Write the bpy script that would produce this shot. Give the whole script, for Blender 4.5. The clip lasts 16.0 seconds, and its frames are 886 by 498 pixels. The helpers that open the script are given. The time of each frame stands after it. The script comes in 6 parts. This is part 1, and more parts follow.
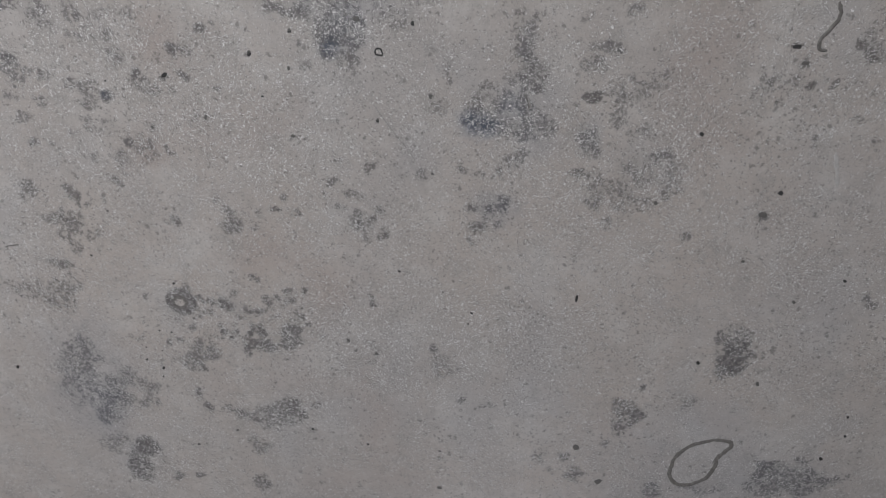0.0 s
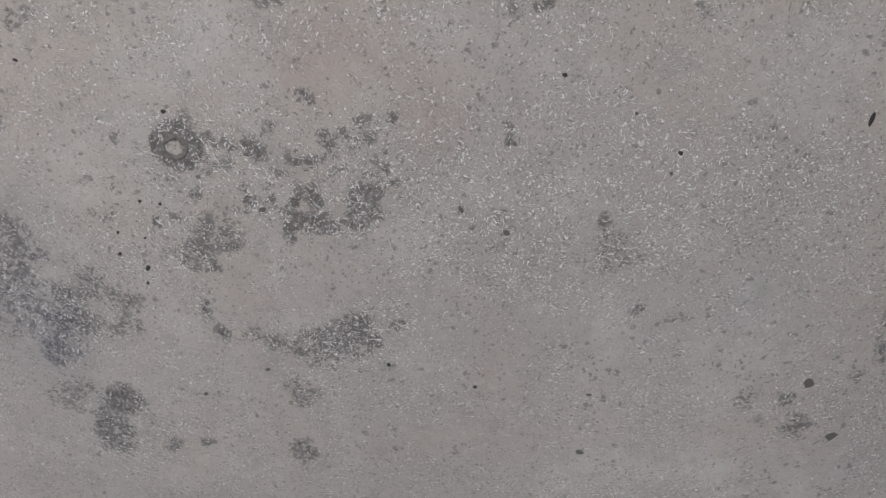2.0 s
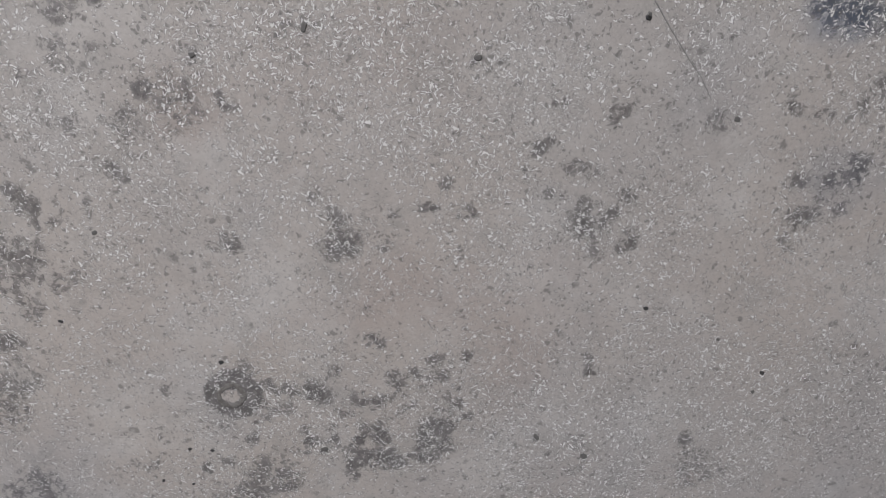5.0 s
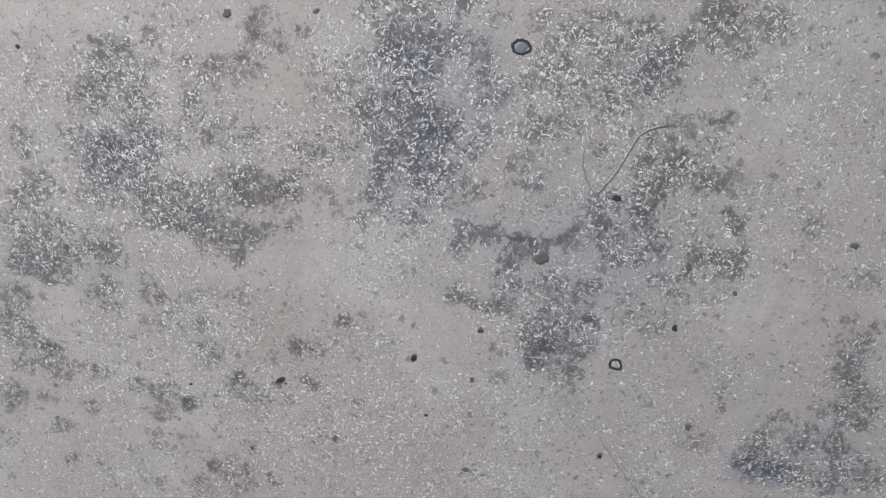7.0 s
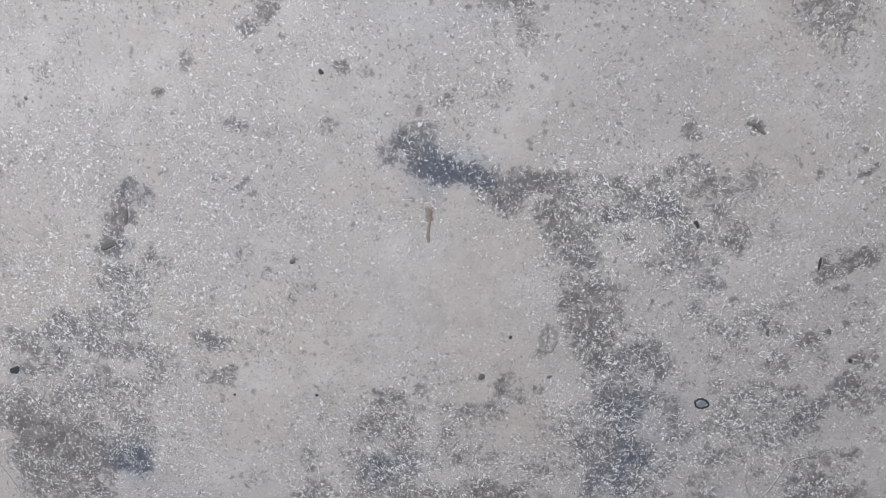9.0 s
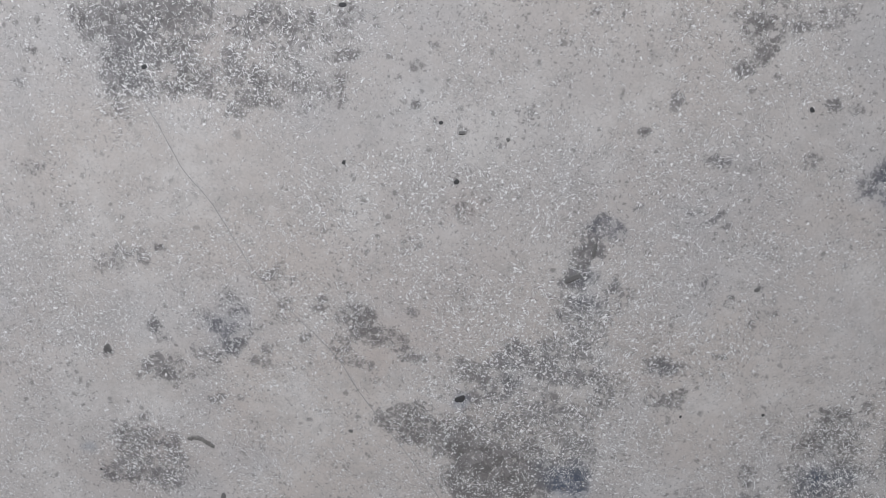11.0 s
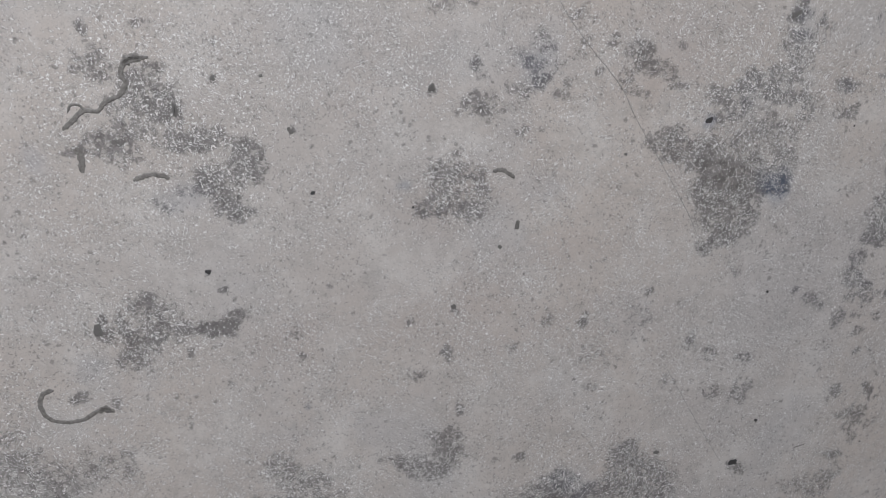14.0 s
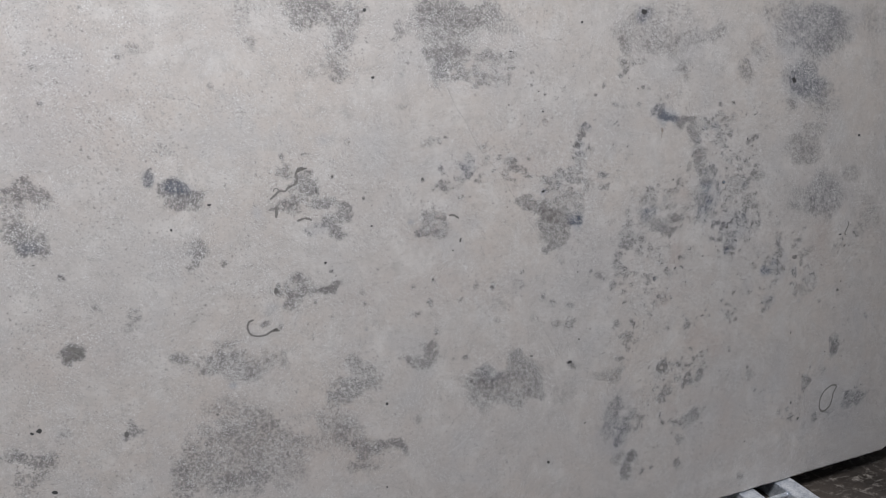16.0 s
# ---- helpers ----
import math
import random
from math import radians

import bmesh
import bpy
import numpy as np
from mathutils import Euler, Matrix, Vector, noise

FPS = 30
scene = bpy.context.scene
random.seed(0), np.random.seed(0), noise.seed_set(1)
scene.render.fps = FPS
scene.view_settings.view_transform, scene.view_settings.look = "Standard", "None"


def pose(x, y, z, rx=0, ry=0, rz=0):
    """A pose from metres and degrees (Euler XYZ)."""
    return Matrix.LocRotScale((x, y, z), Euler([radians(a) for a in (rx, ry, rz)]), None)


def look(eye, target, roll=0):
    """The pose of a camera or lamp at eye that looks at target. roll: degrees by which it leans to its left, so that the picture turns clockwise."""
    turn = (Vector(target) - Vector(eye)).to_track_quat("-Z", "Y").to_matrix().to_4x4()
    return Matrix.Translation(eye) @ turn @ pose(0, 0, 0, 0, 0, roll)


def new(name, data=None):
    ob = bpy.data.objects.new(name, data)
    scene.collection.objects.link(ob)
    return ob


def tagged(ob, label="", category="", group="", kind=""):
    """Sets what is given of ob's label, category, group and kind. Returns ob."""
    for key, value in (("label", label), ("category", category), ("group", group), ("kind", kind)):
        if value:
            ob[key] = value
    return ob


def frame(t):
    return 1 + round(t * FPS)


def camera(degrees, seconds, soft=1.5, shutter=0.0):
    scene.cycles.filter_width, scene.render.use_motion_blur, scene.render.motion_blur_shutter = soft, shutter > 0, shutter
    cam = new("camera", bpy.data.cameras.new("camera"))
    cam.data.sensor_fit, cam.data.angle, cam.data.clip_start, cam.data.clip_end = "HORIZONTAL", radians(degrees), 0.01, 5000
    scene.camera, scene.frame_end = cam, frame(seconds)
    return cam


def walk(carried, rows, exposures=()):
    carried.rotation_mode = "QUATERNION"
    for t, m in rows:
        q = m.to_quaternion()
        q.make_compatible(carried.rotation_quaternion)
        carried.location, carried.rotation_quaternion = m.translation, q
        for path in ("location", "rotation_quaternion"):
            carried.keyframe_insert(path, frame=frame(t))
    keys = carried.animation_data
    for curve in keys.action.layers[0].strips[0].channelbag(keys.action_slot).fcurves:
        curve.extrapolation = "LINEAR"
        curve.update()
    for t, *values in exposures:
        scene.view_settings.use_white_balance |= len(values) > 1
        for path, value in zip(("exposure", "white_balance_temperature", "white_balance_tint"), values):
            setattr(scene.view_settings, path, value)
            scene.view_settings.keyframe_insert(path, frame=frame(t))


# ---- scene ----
# The slab stands on its own plane, y = 0, and LEAN tips that plane back against the wall.
cam = camera(65.4, 16.0, soft=1.0)
BOTTOM = 0.127
LEAN = pose(0, 0, 0.06, -6) @ pose(0, 0, -BOTTOM)
PATH = [
    (0, (0.366, -0.629, 0.966), (0.182, 1.125, 0.022), -1.2),
    (0.5, (0.349, -0.551, 0.912), (0.138, 1.149, -0.121), -2.5),
    (1, (0.303, -0.505, 0.829), (0.104, 1.203, -0.193), -2.9),
    (1.5, (0.242, -0.464, 0.762), (0.077, 1.25, -0.256), -2.2),
    (2, (0.204, -0.419, 0.719), (0.093, 1.307, -0.286), -0.8),
    (2.5, (0.186, -0.378, 0.693), (0.111, 1.339, -0.329), -0.7),
    (3, (0.168, -0.348, 0.684), (0.117, 1.372, -0.336), -1.8),
    (3.2, (0.159, -0.342, 0.686), (0.121, 1.383, -0.325), -2.1),
    (5.3, (0.131, -0.358, 0.843), (0.147, 1.477, 0.046), -2.2),
    (5.5, (0.138, -0.361, 0.868), (0.135, 1.485, 0.097), -1.6),
    (6, (0.157, -0.362, 0.911), (0.095, 1.504, 0.194), -1.3),
    (6.5, (0.166, -0.369, 0.975), (0.026, 1.512, 0.31), -1.0),
    (7, (0.182, -0.379, 1.025), (-0.02, 1.509, 0.395), -0.3),
    (7.5, (0.187, -0.385, 1.085), (-0.048, 1.507, 0.482), 0.5),
    (7.6, (0.183, -0.385, 1.101), (-0.056, 1.504, 0.49), 0.4),
    (8, (0.161, -0.403, 1.145), (-0.111, 1.517, 0.654), 0.4),
    (8.2, (0.139, -0.413, 1.166), (-0.118, 1.516, 0.705), 0.2),
    (10.3, (-0.176, -0.555, 1.271), (-0.285, 1.396, 0.842), -1.9),
    (10.5, (-0.22, -0.548, 1.27), (-0.36, 1.395, 0.817), -2.1),
    (11, (-0.314, -0.513, 1.28), (-0.446, 1.425, 0.802), -2.2),
    (11.5, (-0.38, -0.494, 1.265), (-0.476, 1.441, 0.77), -1.9),
    (12, (-0.467, -0.489, 1.249), (-0.478, 1.445, 0.74), -0.9),
    (12.5, (-0.591, -0.5, 1.226), (-0.393, 1.422, 0.709), -0.2),
    (13, (-0.684, -0.522, 1.186), (-0.321, 1.371, 0.651), -0.6),
    (13.5, (-0.731, -0.549, 1.146), (-0.328, 1.324, 0.574), -1.5),
    (14, (-0.759, -0.636, 1.122), (-0.361, 1.232, 0.529), -2.3),
    (14.5, (-0.811, -0.769, 1.128), (-0.358, 1.092, 0.549), -2.0),
    (15, (-0.881, -0.906, 1.163), (-0.358, 0.948, 0.625), -1.7),
    (15.5, (-1.009, -1.136, 1.171), (-0.365, 0.708, 0.738), -1.5),
    (16, (-1.121, -1.366, 1.198), (-0.407, 0.465, 0.828), -2.4),
]
walk(cam, [(t, LEAN @ look(eye, target, roll)) for t, eye, target, roll in PATH],
     [(0.0, -0.14, 6500, 13), (0.5, 0.0, 6500, 13), (1.0, 0.14, 6550, 14), (2.0, 0.05, 6600, 14), (3.0, -0.06, 6650, 15), (5.5, 0.08, 6500, 14), (7.0, 0.19, 6360, 13.5), (8.2, 0.24, 6240, 13),
      (10.5, -0.13, 6240, 12.5), (12.5, -0.21, 6290, 13), (14.5, -0.25, 6450, 13), (16.0, -0.13, 6400, 12.5)])

# ---- light: an overcast sky, and two added lamps in openings of an unseen hall ----
world = bpy.data.worlds.new("overcast_sky")
scene.world = world
world.use_nodes = True
sky = world.node_tree.nodes.new("ShaderNodeTexSky")
sky.sky_type, sky.sun_disc = "NISHITA", False
sky.sun_elevation, sky.sun_rotation = radians(50), radians(200)
world.node_tree.links.new(sky.outputs[0], world.node_tree.nodes["Background"].inputs[0])
world.node_tree.nodes["Background"].inputs[1].default_value = 0.10


def area(name, at, aim, width, height, watts, colour):
    data = bpy.data.lights.new(name, "AREA")
    data.shape, data.size, data.size_y, data.energy, data.color = "RECTANGLE", width, height, watts, colour
    ob = new(name, data)
    ob.matrix_world = look(at, aim)
    return ob


FRONT_GAP = (-4.6, -0.2, 3.5)          # from x, to x, height of the made-up opening in the unseen front wall
# added lamp, weak fill from the front
area("added_front_fill", (-2.4, -5.45, 1.9), (-2.4, 0, 1.9), 4.4, 3.1, 12, (1.0, 0.98, 0.95))
# added lamp overhead, set left so the slab darkens downwards and to the right
area("added_overhead_light", (-1.25, -1.15, 3.76), (-1.25, -1.15, 0), 1.5, 0.9, 175, (0.97, 0.985, 1.0))


# ---- materials ----
class Nodes:
    """Short hand for a node tree."""

    def __init__(self, name, roughness=0.6, metallic=0.0):
        self.mat = bpy.data.materials.new(name)
        self.mat.use_nodes = True
        self.tree = self.mat.node_tree
        self.bsdf = self.tree.nodes["Principled BSDF"]
        self.bsdf.inputs["Roughness"].default_value = roughness
        self.bsdf.inputs["Metallic"].default_value = metallic
        self.where = self.node("ShaderNodeTexCoord").outputs["Object"]

    def node(self, kind, **settings):
        n = self.tree.nodes.new(kind)
        for key, value in settings.items():
            setattr(n, key, value)
        return n

    def put(self, socket, value):
        if isinstance(value, bpy.types.NodeSocket):
            self.tree.links.new(value, socket)
        else:
            socket.default_value = value

    def math(self, op, a, b=0.0, clamp=False):
        n = self.node("ShaderNodeMath", operation=op, use_clamp=clamp)
        self.put(n.inputs[0], a), self.put(n.inputs[1], b)
        return n.outputs[0]

    def vec(self, op, a, b):
        n = self.node("ShaderNodeVectorMath", operation=op)
        self.put(n.inputs[0], a), self.put(n.inputs[1], b)
        return n.outputs[0]

    def noise(self, scale, detail=3.0, rough=0.55, at=None, out="Fac"):
        n = self.node("ShaderNodeTexNoise")
        self.put(n.inputs["Vector"], at or self.where)
        n.inputs["Scale"].default_value, n.inputs["Detail"].default_value, n.inputs["Roughness"].default_value = scale, detail, rough
        return n.outputs[out]

    def cells(self, scale, at=None, feature="F1"):
        """Distance and a random number for each cell."""
        n = self.node("ShaderNodeTexVoronoi", feature=feature)
        self.put(n.inputs["Vector"], at or self.where)
        n.inputs["Scale"].default_value = scale
        split = self.node("ShaderNodeSeparateColor")
        self.tree.links.new(n.outputs["Color"], split.inputs[0])
        return n.outputs["Distance"], split.outputs[0], split.outputs[1]

    def ramp(self, value, low, high):
        """0 below low, 1 above high."""
        n = self.node("ShaderNodeMapRange", interpolation_type="SMOOTHSTEP")
        self.put(n.inputs["Value"], value)
        self.put(n.inputs["From Min"], low), self.put(n.inputs["From Max"], high)
        return n.outputs[0]

    def mix(self, fac, a, b):
        n = self.node("ShaderNodeMix", data_type="RGBA")
        self.put(n.inputs[0], fac)
        self.put(n.inputs[6], (*a, 1) if isinstance(a, tuple) else a)
        self.put(n.inputs[7], (*b, 1) if isinstance(b, tuple) else b)
        return n.outputs[2]

    def attribute(self, name):
        return self.node("ShaderNodeAttribute", attribute_name=name).outputs["Fac"]

    def colour(self, value):
        self.put(self.bsdf.inputs["Base Color"], value)
        return self

    def bump(self, height, distance, strength=1.0):
        n = self.node("ShaderNodeBump")
        n.inputs["Distance"].default_value, n.inputs["Strength"].default_value = distance, strength
        self.put(n.inputs["Height"], height)
        self.tree.links.new(n.outputs[0], self.bsdf.inputs["Normal"])
        return self


def limestone():
    """Honed beige-grey fossil limestone: fine mud, grey sparry grains, blue-grey clouds, calcite crystals with painted
    glints.
    """
    s = Nodes("honed_fossil_limestone", 0.42)
    spar, blue, rust, glint, clean = (s.attribute(n) for n in ("spar", "blue", "rust", "glint", "clean"))
    rough = s.vec("SUBTRACT", s.noise(150, 3, 0.6, out="Color"), (0.5, 0.5, 0.5))
    warped = s.vec("ADD", s.where, s.vec("MULTIPLY", rough, (0.011, 0.011, 0.011)))
    dirty = s.math("SUBTRACT", 1.0, clean, True)
    # ground colour
    base = s.mix(s.ramp(s.noise(2.6, 4), 0.35, 0.65), (0.525, 0.478, 0.440), (0.484, 0.457, 0.438))
    base = s.mix(s.math("MULTIPLY", s.ramp(s.noise(14, 5, 0.65), 0.45, 0.68), 0.75), base, (0.610, 0.585, 0.560))
    base = s.mix(s.math("MULTIPLY", s.ramp(s.noise(34, 6, 0.7), 0.48, 0.70), 0.55), base, (0.375, 0.358, 0.340))
    base = s.mix(s.math("MULTIPLY", s.ramp(s.noise(6.5, 4, 0.6), 0.50, 0.68), 0.45), base, (0.462, 0.458, 0.462))
    base = s.mix(s.math("MULTIPLY", rust, 0.85), base, (0.425, 0.355, 0.320))
    base = s.mix(s.math("MULTIPLY", blue, 0.62), base, (0.245, 0.285, 0.360))
    base = s.mix(s.math("MULTIPLY", spar, 0.18), base, (0.24, 0.234, 0.228))
    blot = s.noise(95, 5, 0.6, warped)
    base = s.mix(s.math("MULTIPLY", s.ramp(blot, 0.56, 0.64), 0.20), base, (0.30, 0.288, 0.276))
    base = s.mix(s.math("MULTIPLY", s.ramp(blot, 0.44, 0.36), 0.30), base, (0.63, 0.612, 0.59))
    # mealy ground
    meal = s.noise(520, 4, 0.7)
    base = s.mix(s.math("MULTIPLY", s.ramp(meal, 0.50, 0.72), 0.42), base, (0.30, 0.288, 0.276))
    base = s.mix(s.math("MULTIPLY", s.ramp(meal, 0.48, 0.28), 0.34), base, (0.66, 0.645, 0.625))
    # grey sparry grains: crisp-edged lumps, broken by pale islands, and loose grains round them
    d1, r1, q1 = s.cells(150, warped)
    d2, r2, q2 = s.cells(340, warped)
    d6, r6, q6 = s.cells(700, warped)
    near = s.ramp(spar, 0.03, 0.30)
    lump = s.math("ADD", s.math("MULTIPLY", s.math("SUBTRACT", s.noise(115, 4, 0.62, warped), 0.5), 1.5), s.math("ADD", s.math("MULTIPLY", s.math("SUBTRACT", s.noise(230, 3, 0.6, warped), 0.5), 2.1), s.math("MULTIPLY", s.math("SUBTRACT", r1, 0.5), 0.40)))
    amount = s.math("ADD", spar, s.math("MULTIPLY", lump, near))
    ground = s.math("MULTIPLY", s.math("MULTIPLY", s.ramp(s.noise(22, 4, 0.6), 0.42, 0.72), dirty), 0.22)
    body = s.ramp(amount, 0.33, 0.43)
    core = s.ramp(amount, 0.64, 0.72)
    small = s.math("MULTIPLY", s.ramp(s.math("SUBTRACT", s.math("ADD", amount, ground), r2), -0.03, 0.04), s.ramp(d2, 0.62, 0.44))
    tiny = s.ramp(s.math("SUBTRACT", s.math("ADD", amount, s.math("MULTIPLY", ground, 1.6)), r6), -0.06, 0.10)
    shown = s.math("ADD", s.ramp(spar, 0.02, 0.15), s.math("MULTIPLY", ground, 2.2), True)
    grey = s.mix(q1, (0.098, 0.093, 0.095), (0.200, 0.192, 0.194))
    grey = s.mix(s.ramp(s.noise(3.5, 3), 0.4, 0.6), grey, s.mix(q1, (0.103, 0.096, 0.094), (0.210, 0.199, 0.195)))
    grey = s.mix(blue, grey, (0.042, 0.062, 0.105))
    base = s.mix(s.math("MULTIPLY", s.math("MULTIPLY", tiny, shown), 0.26), base, grey)
    base = s.mix(s.math("MULTIPLY", s.math("MULTIPLY", small, shown), 0.44), base, grey)
    base = s.mix(s.math("MULTIPLY", body, s.math("ADD", 0.34, s.math("MULTIPLY", s.ramp(spar, 0.15, 0.75), 0.26))), base, grey)
    base = s.mix(s.math("MULTIPLY", core, s.math("ADD", 0.14, s.math("MULTIPLY", s.ramp(spar, 0.35, 0.85), 0.36))), base, grey)
    grain = s.math("ADD", s.math("MULTIPLY", body, 0.6), s.math("MULTIPLY", small, 0.4), True)
    # scattered flecks in the clean ground
    d3, r3, q3 = s.cells(120, warped)
    many = s.math("MULTIPLY", s.ramp(s.noise(7, 3), 0.40, 0.70), 0.42)
    fleck = s.math("MULTIPLY", s.ramp(d3, 0.36, 0.16), s.ramp(s.math("SUBTRACT", many, r3), -0.02, 0.03))
    base = s.mix(s.math("MULTIPLY", s.math("MULTIPLY", fleck, dirty), 0.60), base, (0.16, 0.153, 0.147))
    d5, r5, q5 = s.cells(300, warped)
    many = s.math("MULTIPLY", s.ramp(s.noise(11, 3), 0.30, 0.65), s.math("ADD", 0.52, s.math("MULTIPLY", glint, 0.25)))
    fleck = s.math("MULTIPLY", s.ramp(d5, 0.42, 0.20), s.ramp(s.math("SUBTRACT", many, r5), -0.02, 0.03))
    base = s.mix(s.math("MULTIPLY", s.math("MULTIPLY", fleck, dirty), 0.62), base, (0.16, 0.154, 0.148))
    # glints of calcite crystals, painted white: short strokes in three directions
    crystal_glint, rim = 0.0, 0.0
    jagged = s.vec("MULTIPLY", s.vec("SUBTRACT", s.noise(620, 2, 0.6, out="Color"), (0.5, 0.5, 0.5)), (0.0014, 0.0014, 0.0014))
    thick = s.math("MULTIPLY", s.ramp(s.math("ADD", s.noise(16, 5, 0.7), s.math("MULTIPLY", glint, 0.08)), 0.43, 0.58), dirty)
    many = s.math("ADD", 0.35, s.math("ADD", s.math("MULTIPLY", glint, 0.16), s.math("MULTIPLY", body, 0.08)))
    many = s.math("ADD", s.math("MULTIPLY", many, thick), s.math("ADD", 0.06, s.math("MULTIPLY", s.math("ADD", body, glint), 0.08)))
    for tilt, scale, often in ((35, 580, 1.1), (-30, 610, 1.1), (85, 560, 1.1), (15, 460, 0.6), (-60, 490, 0.55)):
        turned = s.node("ShaderNodeMapping", vector_type="TEXTURE")
        s.put(turned.inputs["Vector"], s.vec("ADD", s.where, s.vec("ADD", s.vec("MULTIPLY", rough, (0.006, 0.006, 0.006)), jagged)))
        turned.inputs["Rotation"].default_value, turned.inputs["Scale"].default_value = (0, radians(tilt), 0), (2.2, 1, 0.58)
        d4, r4, q4 = s.cells(scale, turned.outputs[0])
        here = s.ramp(s.math("SUBTRACT", s.math("MULTIPLY", many, often), r4), -0.005, 0.005)
        size = s.math("ADD", 0.19, s.math("MULTIPLY", q4, 0.16))
        one = s.math("MULTIPLY", s.ramp(s.math("SUBTRACT", size, d4), -0.05, 0.05), here)
        rim = s.math("MAXIMUM", rim, s.math("MULTIPLY", s.math("MULTIPLY", s.ramp(d4, 0.62, 0.36), here), q4))
        crystal_glint = s.math("MAXIMUM", crystal_glint, s.math("MULTIPLY", one, s.math("ADD", 0.30, s.math("MULTIPLY", q4, 0.70))))
    # a dark ring painted round each glint stands in for relief shading
    base = s.mix(s.math("MULTIPLY", rim, 0.70), base, (0.15, 0.145, 0.14))
    base = s.mix(crystal_glint, base, (0.86, 0.85, 0.835))
    s.colour(base)
    s.put(s.bsdf.inputs["Roughness"], s.math("ADD", 0.40, s.math("MULTIPLY", s.math("SUBTRACT", grain, crystal_glint), 0.12)))
    return s.bump(s.math("SUBTRACT", s.math("MULTIPLY", s.noise(260, 3), 0.5), s.math("MULTIPLY", grain, 0.6)), 0.00035, 0.5).mat


def plain(name, dark, light, scale, roughness, metallic=0.0, bump=0.0):
    s = Nodes(name, roughness, metallic)
    fine = s.noise(scale * 7, 4)
    tone = s.math("ADD", s.math("MULTIPLY", s.noise(scale, 5, 0.6), 0.65), s.math("MULTIPLY", fine, 0.35))
    s.colour(s.mix(s.ramp(tone, 0.32, 0.68), dark, light))
    s.put(s.bsdf.inputs["Roughness"], s.math("ADD", roughness - 0.1, s.math("MULTIPLY", fine, 0.2)))
    return s.bump(fine, bump, 0.6).mat if bump else s.mat


def dirty_floor():
    """Dark, damp concrete with pale scuffs and wet highlights painted into the colour."""
    s = Nodes("dirty_concrete", 0.5)
    base = s.mix(s.ramp(s.noise(3, 5), 0.3, 0.7), (0.026, 0.022, 0.019), (0.070, 0.058, 0.049))
    base = s.mix(s.ramp(s.noise(28, 6, 0.7), 0.52, 0.70), base, (0.24, 0.215, 0.19))
    long = s.vec("MULTIPLY", s.where, (3.0, 14.0, 1.0))
    base = s.mix(s.math("MULTIPLY", s.ramp(s.noise(4, 6, 0.7, long), 0.55, 0.68), 0.5), base, (0.30, 0.275, 0.25))
    s.colour(base)
    s.put(s.bsdf.inputs["Roughness"], s.math("ADD", 0.25, s.math("MULTIPLY", s.noise(9, 4), 0.5)))
    return s.bump(s.noise(30, 6), 0.004, 0.7).mat


STONE = limestone()
SAWN = plain("sawn_limestone_edge", (0.33, 0.31, 0.29), (0.46, 0.44, 0.41), 40, 0.8, 0, 0.001)
FLOOR = dirty_floor()
PLASTER = plain("grey_plaster", (0.30, 0.29, 0.28), (0.42, 0.41, 0.40), 3, 0.9, 0, 0.002)
DARKWALL = plain("unseen_dark_wall", (0.10, 0.10, 0.105), (0.15, 0.15, 0.155), 3, 0.8, 0, 0.002)
ROOFING = plain("unseen_pale_ceiling", (0.42, 0.42, 0.41), (0.55, 0.55, 0.54), 2, 0.9, 0, 0.002)
ZINC = plain("galvanised_steel", (0.46, 0.50, 0.56), (0.93, 0.95, 0.98), 30, 0.36, 0.6, 0.0012)
FILLED = plain("dark_pit_filling", (0.030, 0.030, 0.033), (0.075, 0.073, 0.072), 300, 0.55)
GREYPIT = plain("grey_pit_filling", (0.110, 0.106, 0.102), (0.190, 0.184, 0.176), 300, 0.5)
FOSSIL = plain("grey_brown_fossil_calcite", (0.120, 0.113, 0.105), (0.260, 0.250, 0.236), 320, 0.45)
PALEVEIN = plain("faint_grey_crack_filling", (0.24, 0.231, 0.222), (0.37, 0.358, 0.346), 200, 0.6)
PALE = plain("pale_scuff_dust", (0.45, 0.436, 0.423), (0.57, 0.555, 0.54), 220, 0.7)
STAIN = plain("brown_drip_stain", (0.20, 0.165, 0.135), (0.36, 0.325, 0.29), 260, 0.6)
FAINT = plain("faint_grey_fossil_calcite", (0.26, 0.249, 0.236), (0.40, 0.386, 0.370), 320, 0.45)
BLUEHEX = plain("blue_grey_crystal", (0.16, 0.20, 0.25), (0.26, 0.31, 0.36), 300, 0.35)
REDSPOT = plain("red_brown_iron_spot", (0.16, 0.045, 0.030), (0.24, 0.075, 0.050), 300, 0.6)


# ---- the floor, and an unseen hall added to close the place and shape the light ----
def part(name, bm, material, parent, label=""):
    """Links a bmesh as one mesh object under a thing or a part."""
    data = bpy.data.meshes.new(name)
    bm.to_mesh(data)
    bm.free()
    data.materials.append(material)
    ob = new(name, data)
    ob.parent = parent
    return tagged(ob, label)


def box(x0, x1, y0, y1, z0, z1, bevel=0.0):
    bm = bmesh.new()
    bmesh.ops.create_cube(bm, size=1, matrix=Matrix.LocRotScale(
        ((x0 + x1) / 2, (y0 + y1) / 2, (z0 + z1) / 2), None, (x1 - x0, y1 - y0, z1 - z0)))
    if bevel:
        bmesh.ops.bevel(bm, geom=bm.edges[:], offset=bevel, segments=2, affect="EDGES")
    return bm


def setting(name, bm, material, label, category):
    return tagged(part(name, bm, material, None), label, category, kind="structure")


